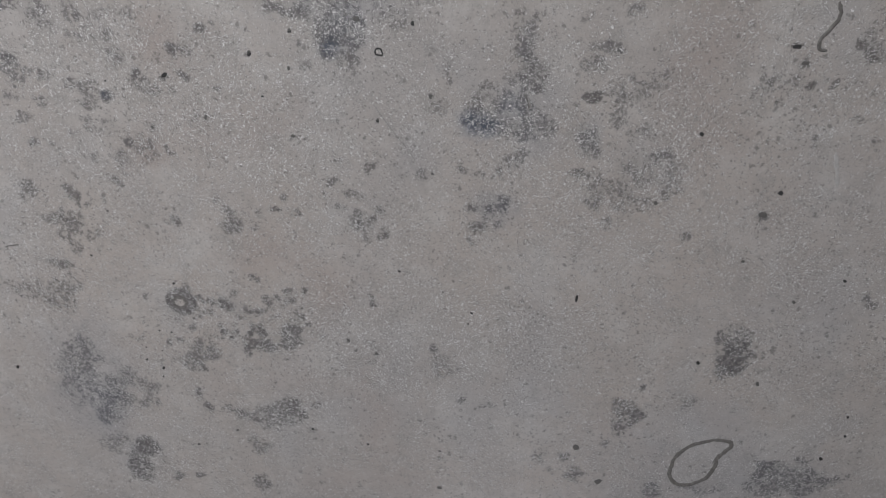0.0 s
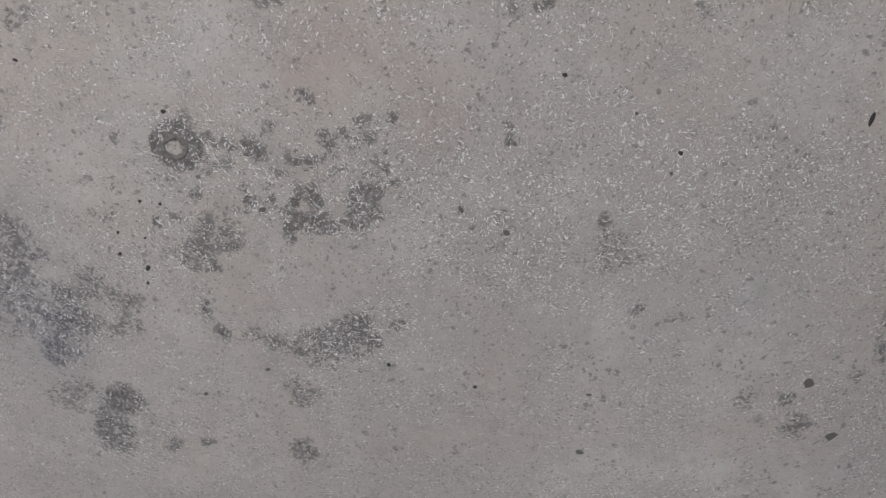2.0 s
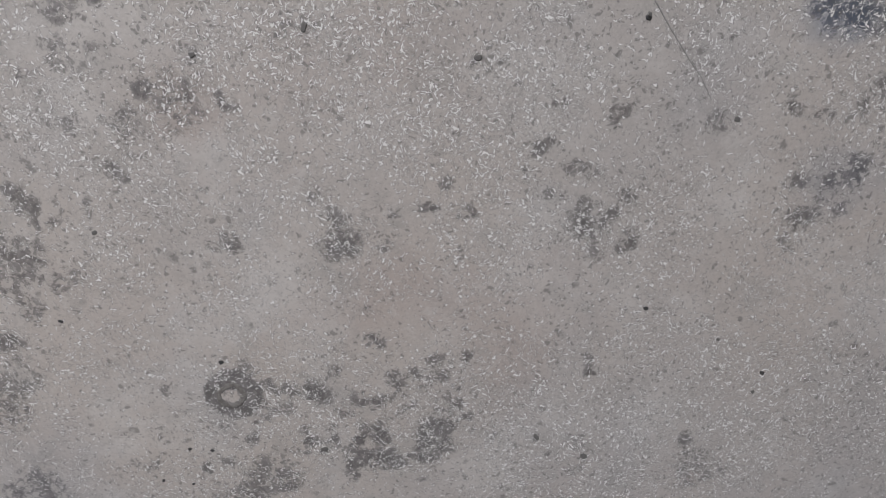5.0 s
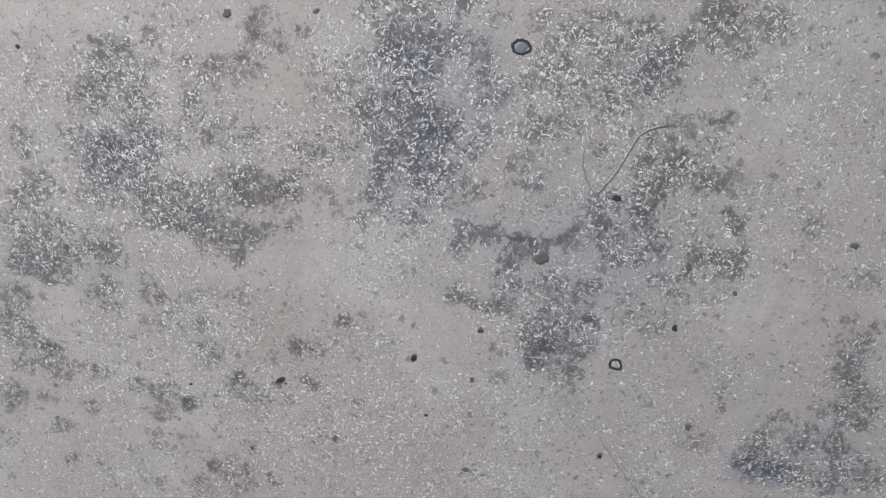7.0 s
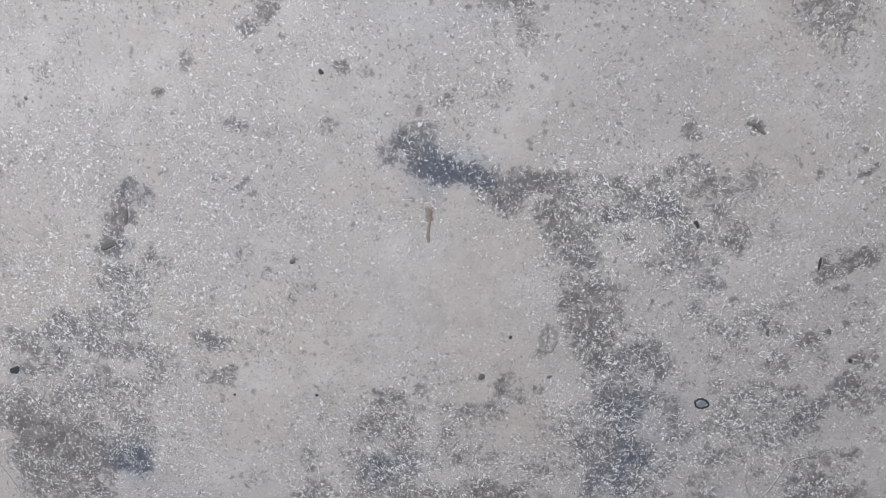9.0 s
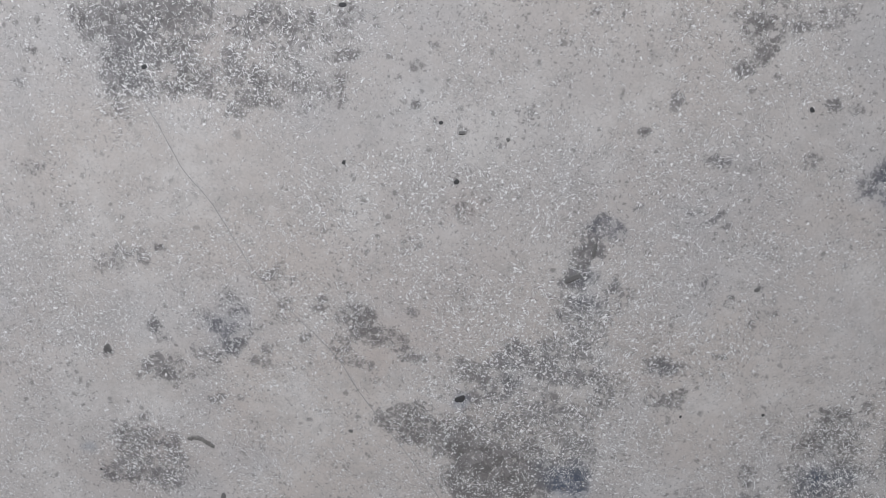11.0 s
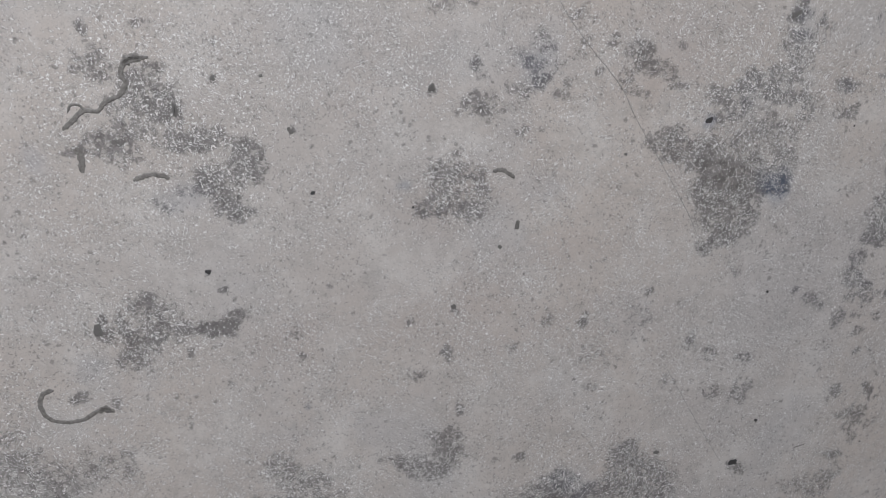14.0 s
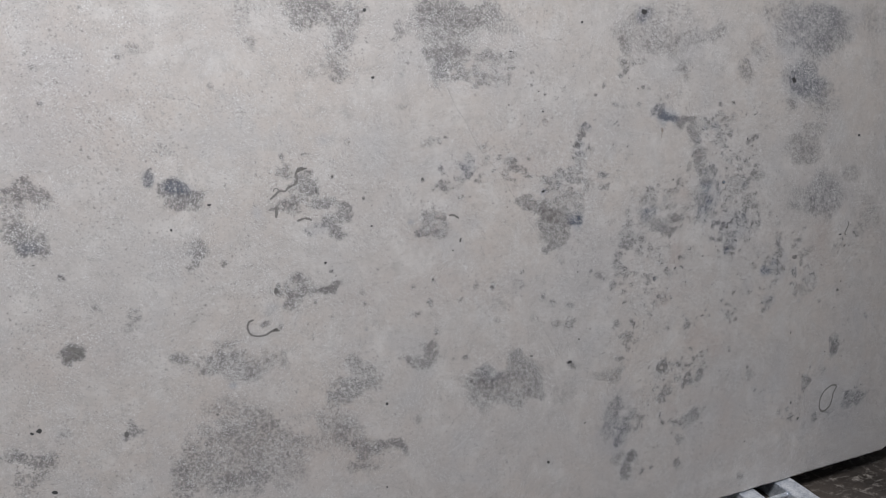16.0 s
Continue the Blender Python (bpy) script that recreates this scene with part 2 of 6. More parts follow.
def merged(*boxes):
    whole = bmesh.new()
    for b in boxes:
        data = bpy.data.meshes.new("piece")
        b.to_mesh(data)
        b.free()
        whole.from_mesh(data)
        bpy.data.meshes.remove(data)
    return whole


BACK = 0.222      # the wall on which the slab leans
setting("floor", box(-7, 6, -6, 0.6, -0.2, 0.0), FLOOR, "dark damp dirty concrete floor with pale scuffs and painted highlights", "floor")
setting("wall_back", box(-7, 6, BACK, BACK + 0.25, 0, 3.9), PLASTER, "plain grey plastered wall behind the slab", "wall")
# unseen wall, made dark so that the slab reflects little from the right
setting("wall_side_dark", box(5.0, 5.2, -5.75, BACK, 0, 3.9), DARKWALL, "unseen dark side wall, added to keep reflections on the right dim", "wall")
setting("wall_side_pale", box(-6.2, -6.0, -5.75, BACK, 0, 3.9), PLASTER, "plain grey plastered hall wall", "wall")
x0, x1, top = FRONT_GAP
setting("wall_front", merged(box(-6, x0, -5.75, -5.5, 0, 3.9), box(x1, 5, -5.75, -5.5, 0, 3.9), box(x0, x1, -5.75, -5.5, top, 3.9)),
        DARKWALL, "unseen dark front wall, added with a wide opening for the fill light", "wall")
# unseen ceiling, its hole made up to fit the overhead lamp
setting("ceiling", merged(box(-6, -2.3, -5.5, BACK, 3.8, 3.9), box(-0.4, 5, -5.5, BACK, 3.8, 3.9),
                          box(-2.3, -0.4, -5.5, -1.75, 3.8, 3.9), box(-2.3, -0.4, -0.6, BACK, 3.8, 3.9)),
        ROOFING, "unseen pale ceiling, added with an opening for the overhead lamp", "ceiling")


# ---- the stone slab ----
LEFT, RIGHT, TOP, THICK, STEP = -1.75, 0.96, 1.78, 0.03, 0.003
NX, NZ = round((RIGHT - LEFT) / STEP) + 1, round((TOP - BOTTOM) / STEP) + 1
dice = np.random.default_rng(7)


def wander(size):
    """A smooth random field over the slab, from -1 to 1, with lumps of that size in metres."""
    rows, cols = int((TOP - BOTTOM) / size) + 3, int((RIGHT - LEFT) / size) + 3
    lumps = dice.uniform(-1, 1, (rows, cols))
    u, v = np.linspace(0, cols - 2.001, NX), np.linspace(0, rows - 2.001, NZ)
    i, j = u.astype(int), v.astype(int)
    f, g = u - i, (v - j)[:, None]
    f, g = f * f * (3 - 2 * f), g * g * (3 - 2 * g)
    low = lumps[j][:, i] * (1 - f) + lumps[j][:, i + 1] * f
    high = lumps[j + 1][:, i] * (1 - f) + lumps[j + 1][:, i + 1] * f
    return low * (1 - g) + high * g


gx = np.linspace(LEFT, RIGHT, NX)
lower = BOTTOM + 0.0012 * np.interp(gx, np.linspace(LEFT, RIGHT, 160), dice.uniform(-1, 1, 160))
lower += np.clip(gx - 0.852, 0, None) * 0.40          # the corner is broken off
X = np.tile(gx, (NZ, 1))
Z = lower[None] + (TOP - lower[None]) * np.linspace(0, 1, NZ)[:, None]
RAGGED = [(share, most, wander(size), wander(size)) for share, most, size in ((0.55, 0.020, 0.045), (0.40, 0.008, 0.018), (0.30, 0.0035, 0.008))]
layers = {name: np.zeros((NZ, NX)) for name in ("spar", "blue", "rust", "glint", "clean")}


def cloud(layer, x, z, long, wide, turn, amount, ragged, edge):
    """Adds one uneven patch to a layer."""
    reach = long * 1.9 + 0.01
    i0, i1 = np.searchsorted(gx, (x - reach, x + reach))
    j0, j1 = (int(np.clip((h - BOTTOM) / (TOP - BOTTOM) * (NZ - 1), 0, NZ - 1)) for h in (z - reach, z + reach))
    if i0 >= i1 or j0 >= j1:
        return
    part_of = np.s_[j0:j1 + 1, i0:i1]
    give = ragged * math.sqrt(long * wide)
    dx, dz = X[part_of] - x, Z[part_of] - z
    for share, most, wx, wz in RAGGED:
        dx, dz = dx + min(give * share, most) * wx[part_of], dz + min(give * share, most) * wz[part_of]
    c, s = math.cos(radians(turn)), math.sin(radians(turn))
    away = np.hypot((dx * c + dz * s) / long, (dz * c - dx * s) / wide)
    cover = np.clip((0.93 + edge - away) / (2 * edge), 0, 1)
    cover = cover * cover * (3 - 2 * cover) * amount
    field = layers[layer]
    field[part_of] = 1 - (1 - field[part_of]) * (1 - cover)


def spar(x, z, long, wide, turn, amount):
    cloud("spar", x, z, long, wide, turn, amount, 1.05, 0.42)


def disc(x, z, long, wide, turn, amount):
    cloud("spar", x, z, long, wide, turn, amount, 0.14, 0.14)


def blue(x, z, long, wide, turn, amount):
    cloud("blue", x, z, long, wide, turn, amount, 0.6, 0.5)


def rust(x, z, long, wide, turn, amount):
    cloud("rust", x, z, long, wide, turn, amount, 0.6, 0.7)


def clean(x, z, long, wide, turn, amount):
    cloud("clean", x, z, long, wide, turn, amount, 0.6, 0.35)


def glint(x, z, long, wide, turn, amount):
    cloud("glint", x, z, long, wide, turn, amount, 0.6, 0.6)


# grey sparry mottling: x, z, half length, half width, turn, amount
spar(0.164, 1.204, 0.0076, 0.0071, -30, 0.60); spar(0.206, 1.208, 0.0056, 0.0051, -37, 0.85); spar(0.059, 1.278, 0.0165, 0.0119, -76, 0.50); spar(0.042, 1.235, 0.0062, 0.0042, -8, 0.60)
spar(0.006, 1.226, 0.0089, 0.0080, -50, 0.40); spar(-0.828, 1.400, 0.0552, 0.0310, 1, 0.45); spar(-0.786, 1.369, 0.0384, 0.0358, 0, 0.45); spar(-0.801, 1.316, 0.0383, 0.0362, -1, 0.37)
spar(-0.791, 1.289, 0.0295, 0.0129, -1, 0.41); spar(-0.848, 1.410, 0.0435, 0.0205, 1, 0.33); spar(-0.964, 1.398, 0.0339, 0.0244, -89, 0.25); spar(-0.958, 1.353, 0.0143, 0.0101, 0, 0.33)
spar(-0.761, 1.411, 0.0356, 0.0272, -89, 0.37); spar(-0.559, 1.414, 0.0764, 0.0331, 1, 0.51); spar(-0.496, 1.404, 0.0656, 0.0448, 1, 0.45); spar(-0.536, 1.359, 0.0568, 0.0382, 0, 0.41)
spar(-0.665, 1.375, 0.0225, 0.0163, 72, 0.37); spar(-0.444, 1.382, 0.0456, 0.0275, 0, 0.29); spar(-0.598, 1.381, 0.0498, 0.0330, 0, 0.33); spar(-1.152, 1.343, 0.0239, 0.0116, -0, 0.25)
spar(-1.181, 1.326, 0.0090, 0.0048, -0, 0.49); spar(-1.313, 1.311, 0.0100, 0.0046, -1, 0.49); spar(-1.031, 1.273, 0.0079, 0.0061, -1, 0.41); spar(-1.312, 1.251, 0.0067, 0.0047, -2, 0.50)
spar(-1.341, 1.228, 0.0132, 0.0117, 88, 0.25); spar(-1.158, 1.110, 0.0143, 0.0134, 48, 0.85); spar(-1.124, 1.087, 0.0214, 0.0146, -26, 0.80); spar(-1.108, 1.096, 0.0157, 0.0125, -4, 0.80)
spar(-1.100, 1.075, 0.0218, 0.0168, -26, 0.80); spar(-1.117, 1.060, 0.0177, 0.0126, -5, 0.60); spar(-1.076, 1.073, 0.0160, 0.0148, -5, 0.50); spar(-1.083, 1.052, 0.0261, 0.0085, -5, 0.40)
spar(-1.125, 1.159, 0.0173, 0.0143, -3, 0.30); spar(-1.358, 1.100, 0.0374, 0.0175, -4, 0.50); spar(-1.330, 1.083, 0.0224, 0.0216, -5, 0.50); spar(-1.378, 1.077, 0.0291, 0.0218, 85, 0.40)
spar(-1.370, 1.012, 0.0256, 0.0139, -6, 0.70); spar(-1.384, 1.029, 0.0287, 0.0216, -6, 0.55); spar(-1.345, 1.005, 0.0239, 0.0156, 84, 0.55); spar(-1.362, 1.037, 0.0291, 0.0138, -6, 0.40)
spar(-1.089, 0.958, 0.0217, 0.0121, 84, 0.60); spar(-1.091, 0.972, 0.0223, 0.0151, -6, 0.45); spar(-1.044, 0.945, 0.0099, 0.0083, 83, 0.60); spar(-1.319, 0.948, 0.0071, 0.0061, -7, 0.70)
spar(-1.211, 0.868, 0.0135, 0.0107, -8, 0.40); spar(-1.271, 0.882, 0.0092, 0.0063, -8, 0.40); spar(-1.218, 0.847, 0.0192, 0.0108, -9, 0.30); spar(-1.317, 0.805, 0.0202, 0.0127, -10, 1.05)
spar(-1.327, 0.794, 0.0109, 0.0085, -10, 0.80); spar(-1.303, 0.809, 0.0125, 0.0075, -65, 0.90); spar(-1.138, 0.761, 0.0163, 0.0157, -10, 0.80); spar(-1.076, 0.760, 0.0297, 0.0160, -10, 0.70)
spar(-1.089, 0.736, 0.0318, 0.0160, -10, 0.55); spar(-1.045, 0.745, 0.0194, 0.0162, -10, 0.55); spar(-1.003, 0.738, 0.0445, 0.0280, -10, 0.42); spar(-1.053, 0.782, 0.0257, 0.0137, -9, 0.35)
spar(-0.948, 0.729, 0.0214, 0.0182, 80, 0.30); spar(-1.026, 0.719, 0.0330, 0.0164, -10, 0.35); spar(-0.785, 0.688, 0.0337, 0.0238, -68, 0.50); spar(-0.806, 0.647, 0.0350, 0.0226, -11, 0.62)
spar(-0.763, 0.646, 0.0229, 0.0152, -11, 0.50); spar(-0.837, 0.634, 0.0250, 0.0196, 79, 0.45); spar(-0.631, 0.693, 0.0322, 0.0232, -79, 0.60); spar(-0.658, 0.672, 0.0294, 0.0155, -10, 0.55)
spar(-0.684, 0.683, 0.0184, 0.0102, -10, 0.50); spar(-0.543, 0.669, 0.0112, 0.0080, -10, 0.60); spar(-0.489, 0.602, 0.0500, 0.0299, -10, 0.65); spar(-0.511, 0.578, 0.0379, 0.0272, -11, 0.60)
spar(-0.484, 0.545, 0.0446, 0.0166, -11, 0.45); spar(-0.423, 0.624, 0.0361, 0.0330, -10, 0.65); spar(-0.394, 0.577, 0.0419, 0.0400, 79, 0.55); spar(-0.432, 0.542, 0.0456, 0.0224, -11, 0.49)
spar(-0.454, 0.574, 0.0299, 0.0193, -11, 0.40); spar(-0.422, 0.652, 0.0179, 0.0137, -10, 0.70); spar(-0.372, 0.545, 0.0280, 0.0198, -11, 0.40); spar(-0.819, 0.554, 0.0383, 0.0328, 78, 0.33)
spar(-0.784, 0.507, 0.0573, 0.0260, -13, 0.51); spar(-0.733, 0.495, 0.0453, 0.0159, -13, 0.51); spar(-0.799, 0.471, 0.0336, 0.0236, -13, 0.41); spar(-0.707, 0.490, 0.0213, 0.0161, 77, 0.41)
spar(-0.844, 0.546, 0.0381, 0.0324, 78, 0.37); spar(-0.852, 0.599, 0.0369, 0.0251, -11, 0.29); spar(-0.664, 0.554, 0.0190, 0.0133, -12, 0.33); spar(-1.046, 0.626, 0.0671, 0.0403, -12, 0.29)
spar(-1.027, 0.586, 0.0683, 0.0409, -12, 0.34); spar(-1.104, 0.579, 0.0545, 0.0402, -13, 0.29); spar(-1.034, 0.513, 0.0690, 0.0489, -13, 0.37); spar(-1.130, 0.536, 0.0476, 0.0404, -13, 0.34)
spar(-0.962, 0.559, 0.0590, 0.0492, -12, 0.29); spar(-0.917, 0.537, 0.0484, 0.0425, -13, 0.29); spar(-1.048, 0.479, 0.0573, 0.0295, -14, 0.41); spar(-1.154, 0.506, 0.0364, 0.0286, -14, 0.33)
spar(-0.945, 0.479, 0.0482, 0.0378, -14, 0.25); spar(-1.161, 0.543, 0.0169, 0.0165, -13, 0.41); spar(-1.231, 0.648, 0.0228, 0.0136, -79, 0.49); spar(-1.247, 0.634, 0.0118, 0.0090, -12, 0.53)
spar(-1.353, 0.668, 0.0261, 0.0166, 78, 0.29); spar(-1.405, 0.613, 0.0456, 0.0217, -13, 0.41); spar(-1.439, 0.632, 0.0266, 0.0193, -13, 0.41); spar(-1.380, 0.596, 0.0264, 0.0184, 77, 0.29)
spar(-1.420, 0.572, 0.0364, 0.0175, -14, 0.29); spar(0.541, 0.943, 0.0739, 0.0624, -5, 0.41); spar(0.448, 1.072, 0.0618, 0.0359, -3, 0.41); spar(0.484, 1.129, 0.0505, 0.0455, 87, 0.33)
spar(0.643, 0.998, 0.0357, 0.0221, -4, 0.33); spar(0.722, 0.880, 0.0560, 0.0492, -5, 0.25); spar(0.458, 0.935, 0.0503, 0.0370, -5, 0.33); spar(0.434, 1.255, 0.0684, 0.0486, -1, 0.45)
spar(0.477, 1.218, 0.0532, 0.0350, -2, 0.49); spar(0.399, 1.191, 0.0202, 0.0198, 88, 0.49); spar(0.242, 1.286, 0.0294, 0.0219, -1, 0.45); spar(0.463, 1.389, 0.1217, 0.0613, 0, 0.37)
spar(0.545, 1.375, 0.0622, 0.0484, 0, 0.41); spar(0.382, 1.430, 0.0973, 0.0354, 1, 0.29); spar(0.294, 1.333, 0.0564, 0.0274, -0, 0.25); spar(0.689, 1.405, 0.0656, 0.0496, 1, 0.25)
spar(0.469, 1.318, 0.0426, 0.0403, 90, 0.29); spar(0.541, 1.186, 0.0420, 0.0208, -2, 0.29); spar(0.704, 1.272, 0.0452, 0.0444, 89, 0.16); spar(-0.068, 1.397, 0.0641, 0.0422, 1, 0.29)
spar(-0.114, 1.347, 0.0282, 0.0224, -0, 0.49); spar(-0.019, 1.360, 0.0558, 0.0229, 0, 0.33); spar(0.064, 1.347, 0.0753, 0.0311, -0, 0.25); spar(0.149, 1.367, 0.0280, 0.0211, 0, 0.37)
spar(0.049, 1.295, 0.0407, 0.0157, -1, 0.29); spar(-0.068, 1.416, 0.0222, 0.0124, 1, 0.41); spar(-0.130, 1.372, 0.0310, 0.0296, 0, 0.33); spar(0.029, 1.411, 0.0432, 0.0254, 1, 0.25)
spar(-0.157, 0.563, 0.0376, 0.0265, -10, 0.41); spar(-0.140, 0.477, 0.0331, 0.0243, 79, 0.49); spar(-0.148, 0.426, 0.0456, 0.0304, -12, 0.37); spar(-0.271, 0.604, 0.0161, 0.0114, -10, 0.57)
spar(-0.287, 0.543, 0.0389, 0.0288, -11, 0.20); spar(0.278, 0.183, 0.0214, 0.0105, -14, 0.41); spar(-0.878, 1.084, 0.0229, 0.0163, -3, 0.55); spar(-0.876, 1.096, 0.0151, 0.0121, -3, 0.50)
spar(-0.867, 1.075, 0.0170, 0.0166, -3, 0.55); spar(-0.895, 1.073, 0.0189, 0.0140, -3, 0.45); spar(-0.906, 1.114, 0.0183, 0.0102, -2, 0.45); spar(-0.912, 1.102, 0.0146, 0.0064, -3, 0.40)
spar(-0.863, 1.104, 0.0084, 0.0057, -3, 0.55); spar(-0.874, 1.138, 0.0096, 0.0047, -2, 0.50); spar(-0.916, 1.137, 0.0064, 0.0061, -2, 0.65); spar(-0.910, 1.047, 0.0190, 0.0126, -4, 0.50)
spar(-0.890, 1.052, 0.0169, 0.0110, -4, 0.50); spar(-0.927, 1.037, 0.0188, 0.0119, -4, 0.60); spar(-0.902, 1.031, 0.0154, 0.0112, -4, 0.50); spar(-0.856, 1.049, 0.0177, 0.0126, 7, 0.68)
spar(-0.840, 1.048, 0.0199, 0.0104, -15, 0.65); spar(-0.849, 1.040, 0.0136, 0.0069, -4, 0.65); spar(-0.823, 1.051, 0.0078, 0.0065, 86, 0.50); spar(-0.869, 1.041, 0.0078, 0.0060, -4, 0.50)
spar(-0.851, 1.066, 0.0090, 0.0032, -73, 0.80); spar(-0.798, 1.025, 0.0211, 0.0152, -4, 0.62); spar(-0.786, 1.013, 0.0136, 0.0119, 85, 0.60); spar(-0.812, 1.015, 0.0142, 0.0099, -5, 0.55)
spar(-0.813, 1.033, 0.0106, 0.0082, 86, 0.50); spar(-0.837, 1.012, 0.0122, 0.0099, -27, 0.65); spar(-0.830, 1.003, 0.0141, 0.0118, -27, 0.55); spar(-0.815, 0.990, 0.0188, 0.0092, -33, 0.68)
spar(-0.804, 0.975, 0.0112, 0.0066, -6, 0.62); spar(-0.824, 0.984, 0.0092, 0.0046, -5, 0.50); spar(-0.800, 1.005, 0.0127, 0.0082, -5, 0.40); spar(-0.855, 1.000, 0.0097, 0.0054, -5, 0.40)
spar(-0.869, 0.988, 0.0097, 0.0064, -5, 0.35); spar(-0.904, 1.125, 0.0087, 0.0062, -2, 0.30); spar(-0.818, 1.093, 0.0058, 0.0040, 87, 0.50); spar(-0.817, 1.126, 0.0062, 0.0056, -2, 0.40)
spar(-0.786, 1.161, 0.0078, 0.0070, 89, 0.35); spar(-0.757, 1.045, 0.0031, 0.0030, 86, 0.80); spar(-0.904, 0.892, 0.0142, 0.0119, -8, 0.50); spar(-0.899, 0.898, 0.0128, 0.0058, 82, 0.60)
spar(-0.925, 0.869, 0.0150, 0.0141, 81, 0.60); spar(-0.915, 0.852, 0.0186, 0.0133, -9, 0.62); spar(-0.926, 0.838, 0.0127, 0.0103, -9, 0.55); spar(-0.899, 0.871, 0.0171, 0.0101, 82, 0.60)
spar(-0.873, 0.874, 0.0190, 0.0101, -8, 0.60); spar(-0.838, 0.869, 0.0196, 0.0103, -5, 1.00); spar(-0.826, 0.876, 0.0098, 0.0082, -8, 0.75); spar(-0.856, 0.867, 0.0132, 0.0072, -8, 0.70)
spar(-0.946, 0.877, 0.0109, 0.0040, 82, 1.10); spar(-0.942, 0.867, 0.0070, 0.0065, 81, 0.60); spar(-0.879, 0.860, 0.0112, 0.0051, -9, 0.45); spar(-0.871, 0.840, 0.0063, 0.0044, 81, 0.65)
spar(-0.884, 0.889, 0.0085, 0.0070, -8, 0.40); spar(-0.835, 0.902, 0.0055, 0.0029, 32, 0.90); spar(-0.845, 0.921, 0.0029, 0.0026, 83, 1.00); spar(-0.971, 0.809, 0.0099, 0.0074, -10, 0.75)
spar(-0.945, 0.799, 0.0068, 0.0064, -10, 0.50); spar(-0.837, 0.807, 0.0066, 0.0037, 80, 0.60); spar(-0.772, 0.825, 0.0057, 0.0044, -9, 0.55); spar(-0.781, 0.848, 0.0128, 0.0094, 81, 0.25)
spar(-0.770, 0.767, 0.0046, 0.0039, 80, 0.40); spar(-0.610, 0.741, 0.0111, 0.0101, 80, 0.65); spar(-0.660, 0.786, 0.0085, 0.0082, -9, 0.60); spar(-0.660, 0.846, 0.0067, 0.0051, 82, 0.55)
spar(-0.625, 0.810, 0.0131, 0.0062, -76, 0.65); spar(-0.616, 0.854, 0.0056, 0.0053, 82, 0.60); spar(-0.554, 0.802, 0.0072, 0.0068, 81, 0.50); spar(-0.576, 0.863, 0.0045, 0.0043, 82, 0.50)
spar(-0.515, 0.829, 0.0080, 0.0071, -8, 0.50); spar(-0.473, 0.823, 0.0096, 0.0071, 82, 0.60); spar(-0.346, 0.782, 0.0111, 0.0108, -77, 0.65); spar(-0.318, 0.765, 0.0107, 0.0080, -9, 0.50)
spar(-0.268, 0.754, 0.0111, 0.0082, -9, 0.50); spar(-0.367, 0.734, 0.0105, 0.0081, -10, 0.40); spar(-0.463, 0.740, 0.0099, 0.0078, -10, 0.40); spar(-0.313, 0.718, 0.0165, 0.0111, -10, 0.35)
spar(-0.279, 0.705, 0.0170, 0.0141, -10, 0.50); spar(-0.400, 0.849, 0.0073, 0.0048, -7, 0.60); spar(-0.142, 0.689, 0.0105, 0.0092, 80, 0.70); spar(-0.184, 0.811, 0.0186, 0.0094, -8, 0.40)
spar(-0.214, 0.828, 0.0078, 0.0069, 83, 0.60); spar(-0.362, 0.829, 0.0088, 0.0087, -8, 0.30); spar(-0.416, 0.818, 0.0247, 0.0184, -8, 0.20); spar(-0.450, 0.779, 0.0250, 0.0246, 81, 0.22)
spar(-0.455, 0.888, 0.0079, 0.0035, 3, 0.40); spar(-0.735, 0.895, 0.0052, 0.0047, 83, 0.35); spar(-0.314, 0.895, 0.0280, 0.0154, -6, 0.52); spar(-0.296, 0.905, 0.0246, 0.0246, -86, 0.50)
spar(-0.332, 0.894, 0.0113, 0.0083, -6, 0.55); spar(-0.297, 0.863, 0.0130, 0.0111, -7, 0.30); spar(-0.605, 1.330, 0.0146, 0.0108, -22, 0.70); spar(-0.591, 1.337, 0.0207, 0.0088, -12, 0.60)
spar(-0.572, 1.321, 0.0186, 0.0158, -2, 0.62); spar(-0.577, 1.301, 0.0146, 0.0137, -2, 0.68); spar(-0.580, 1.283, 0.0123, 0.0121, 88, 0.68); spar(-0.587, 1.266, 0.0087, 0.0067, -2, 0.45)
spar(-0.557, 1.308, 0.0187, 0.0175, -2, 0.60); spar(-0.564, 1.284, 0.0112, 0.0098, -2, 0.60); spar(-0.525, 1.327, 0.0209, 0.0155, -2, 0.60); spar(-0.531, 1.307, 0.0144, 0.0119, -2, 0.65)
spar(-0.525, 1.291, 0.0208, 0.0099, -17, 0.60); spar(-0.518, 1.278, 0.0125, 0.0059, -17, 0.60); spar(-0.539, 1.283, 0.0145, 0.0081, -2, 0.50); spar(-0.545, 1.331, 0.0184, 0.0117, -2, 0.55)
spar(-0.495, 1.294, 0.0159, 0.0101, 88, 0.60); spar(-0.483, 1.281, 0.0186, 0.0089, -2, 0.65); spar(-0.489, 1.267, 0.0145, 0.0074, -2, 0.65); spar(-0.472, 1.269, 0.0110, 0.0090, -2, 0.60)
spar(-0.498, 1.265, 0.0068, 0.0058, -2, 0.55); spar(-0.470, 1.289, 0.0109, 0.0096, -2, 0.60); spar(-0.483, 1.321, 0.0166, 0.0116, -2, 0.55); spar(-0.466, 1.328, 0.0165, 0.0092, -2, 0.45)
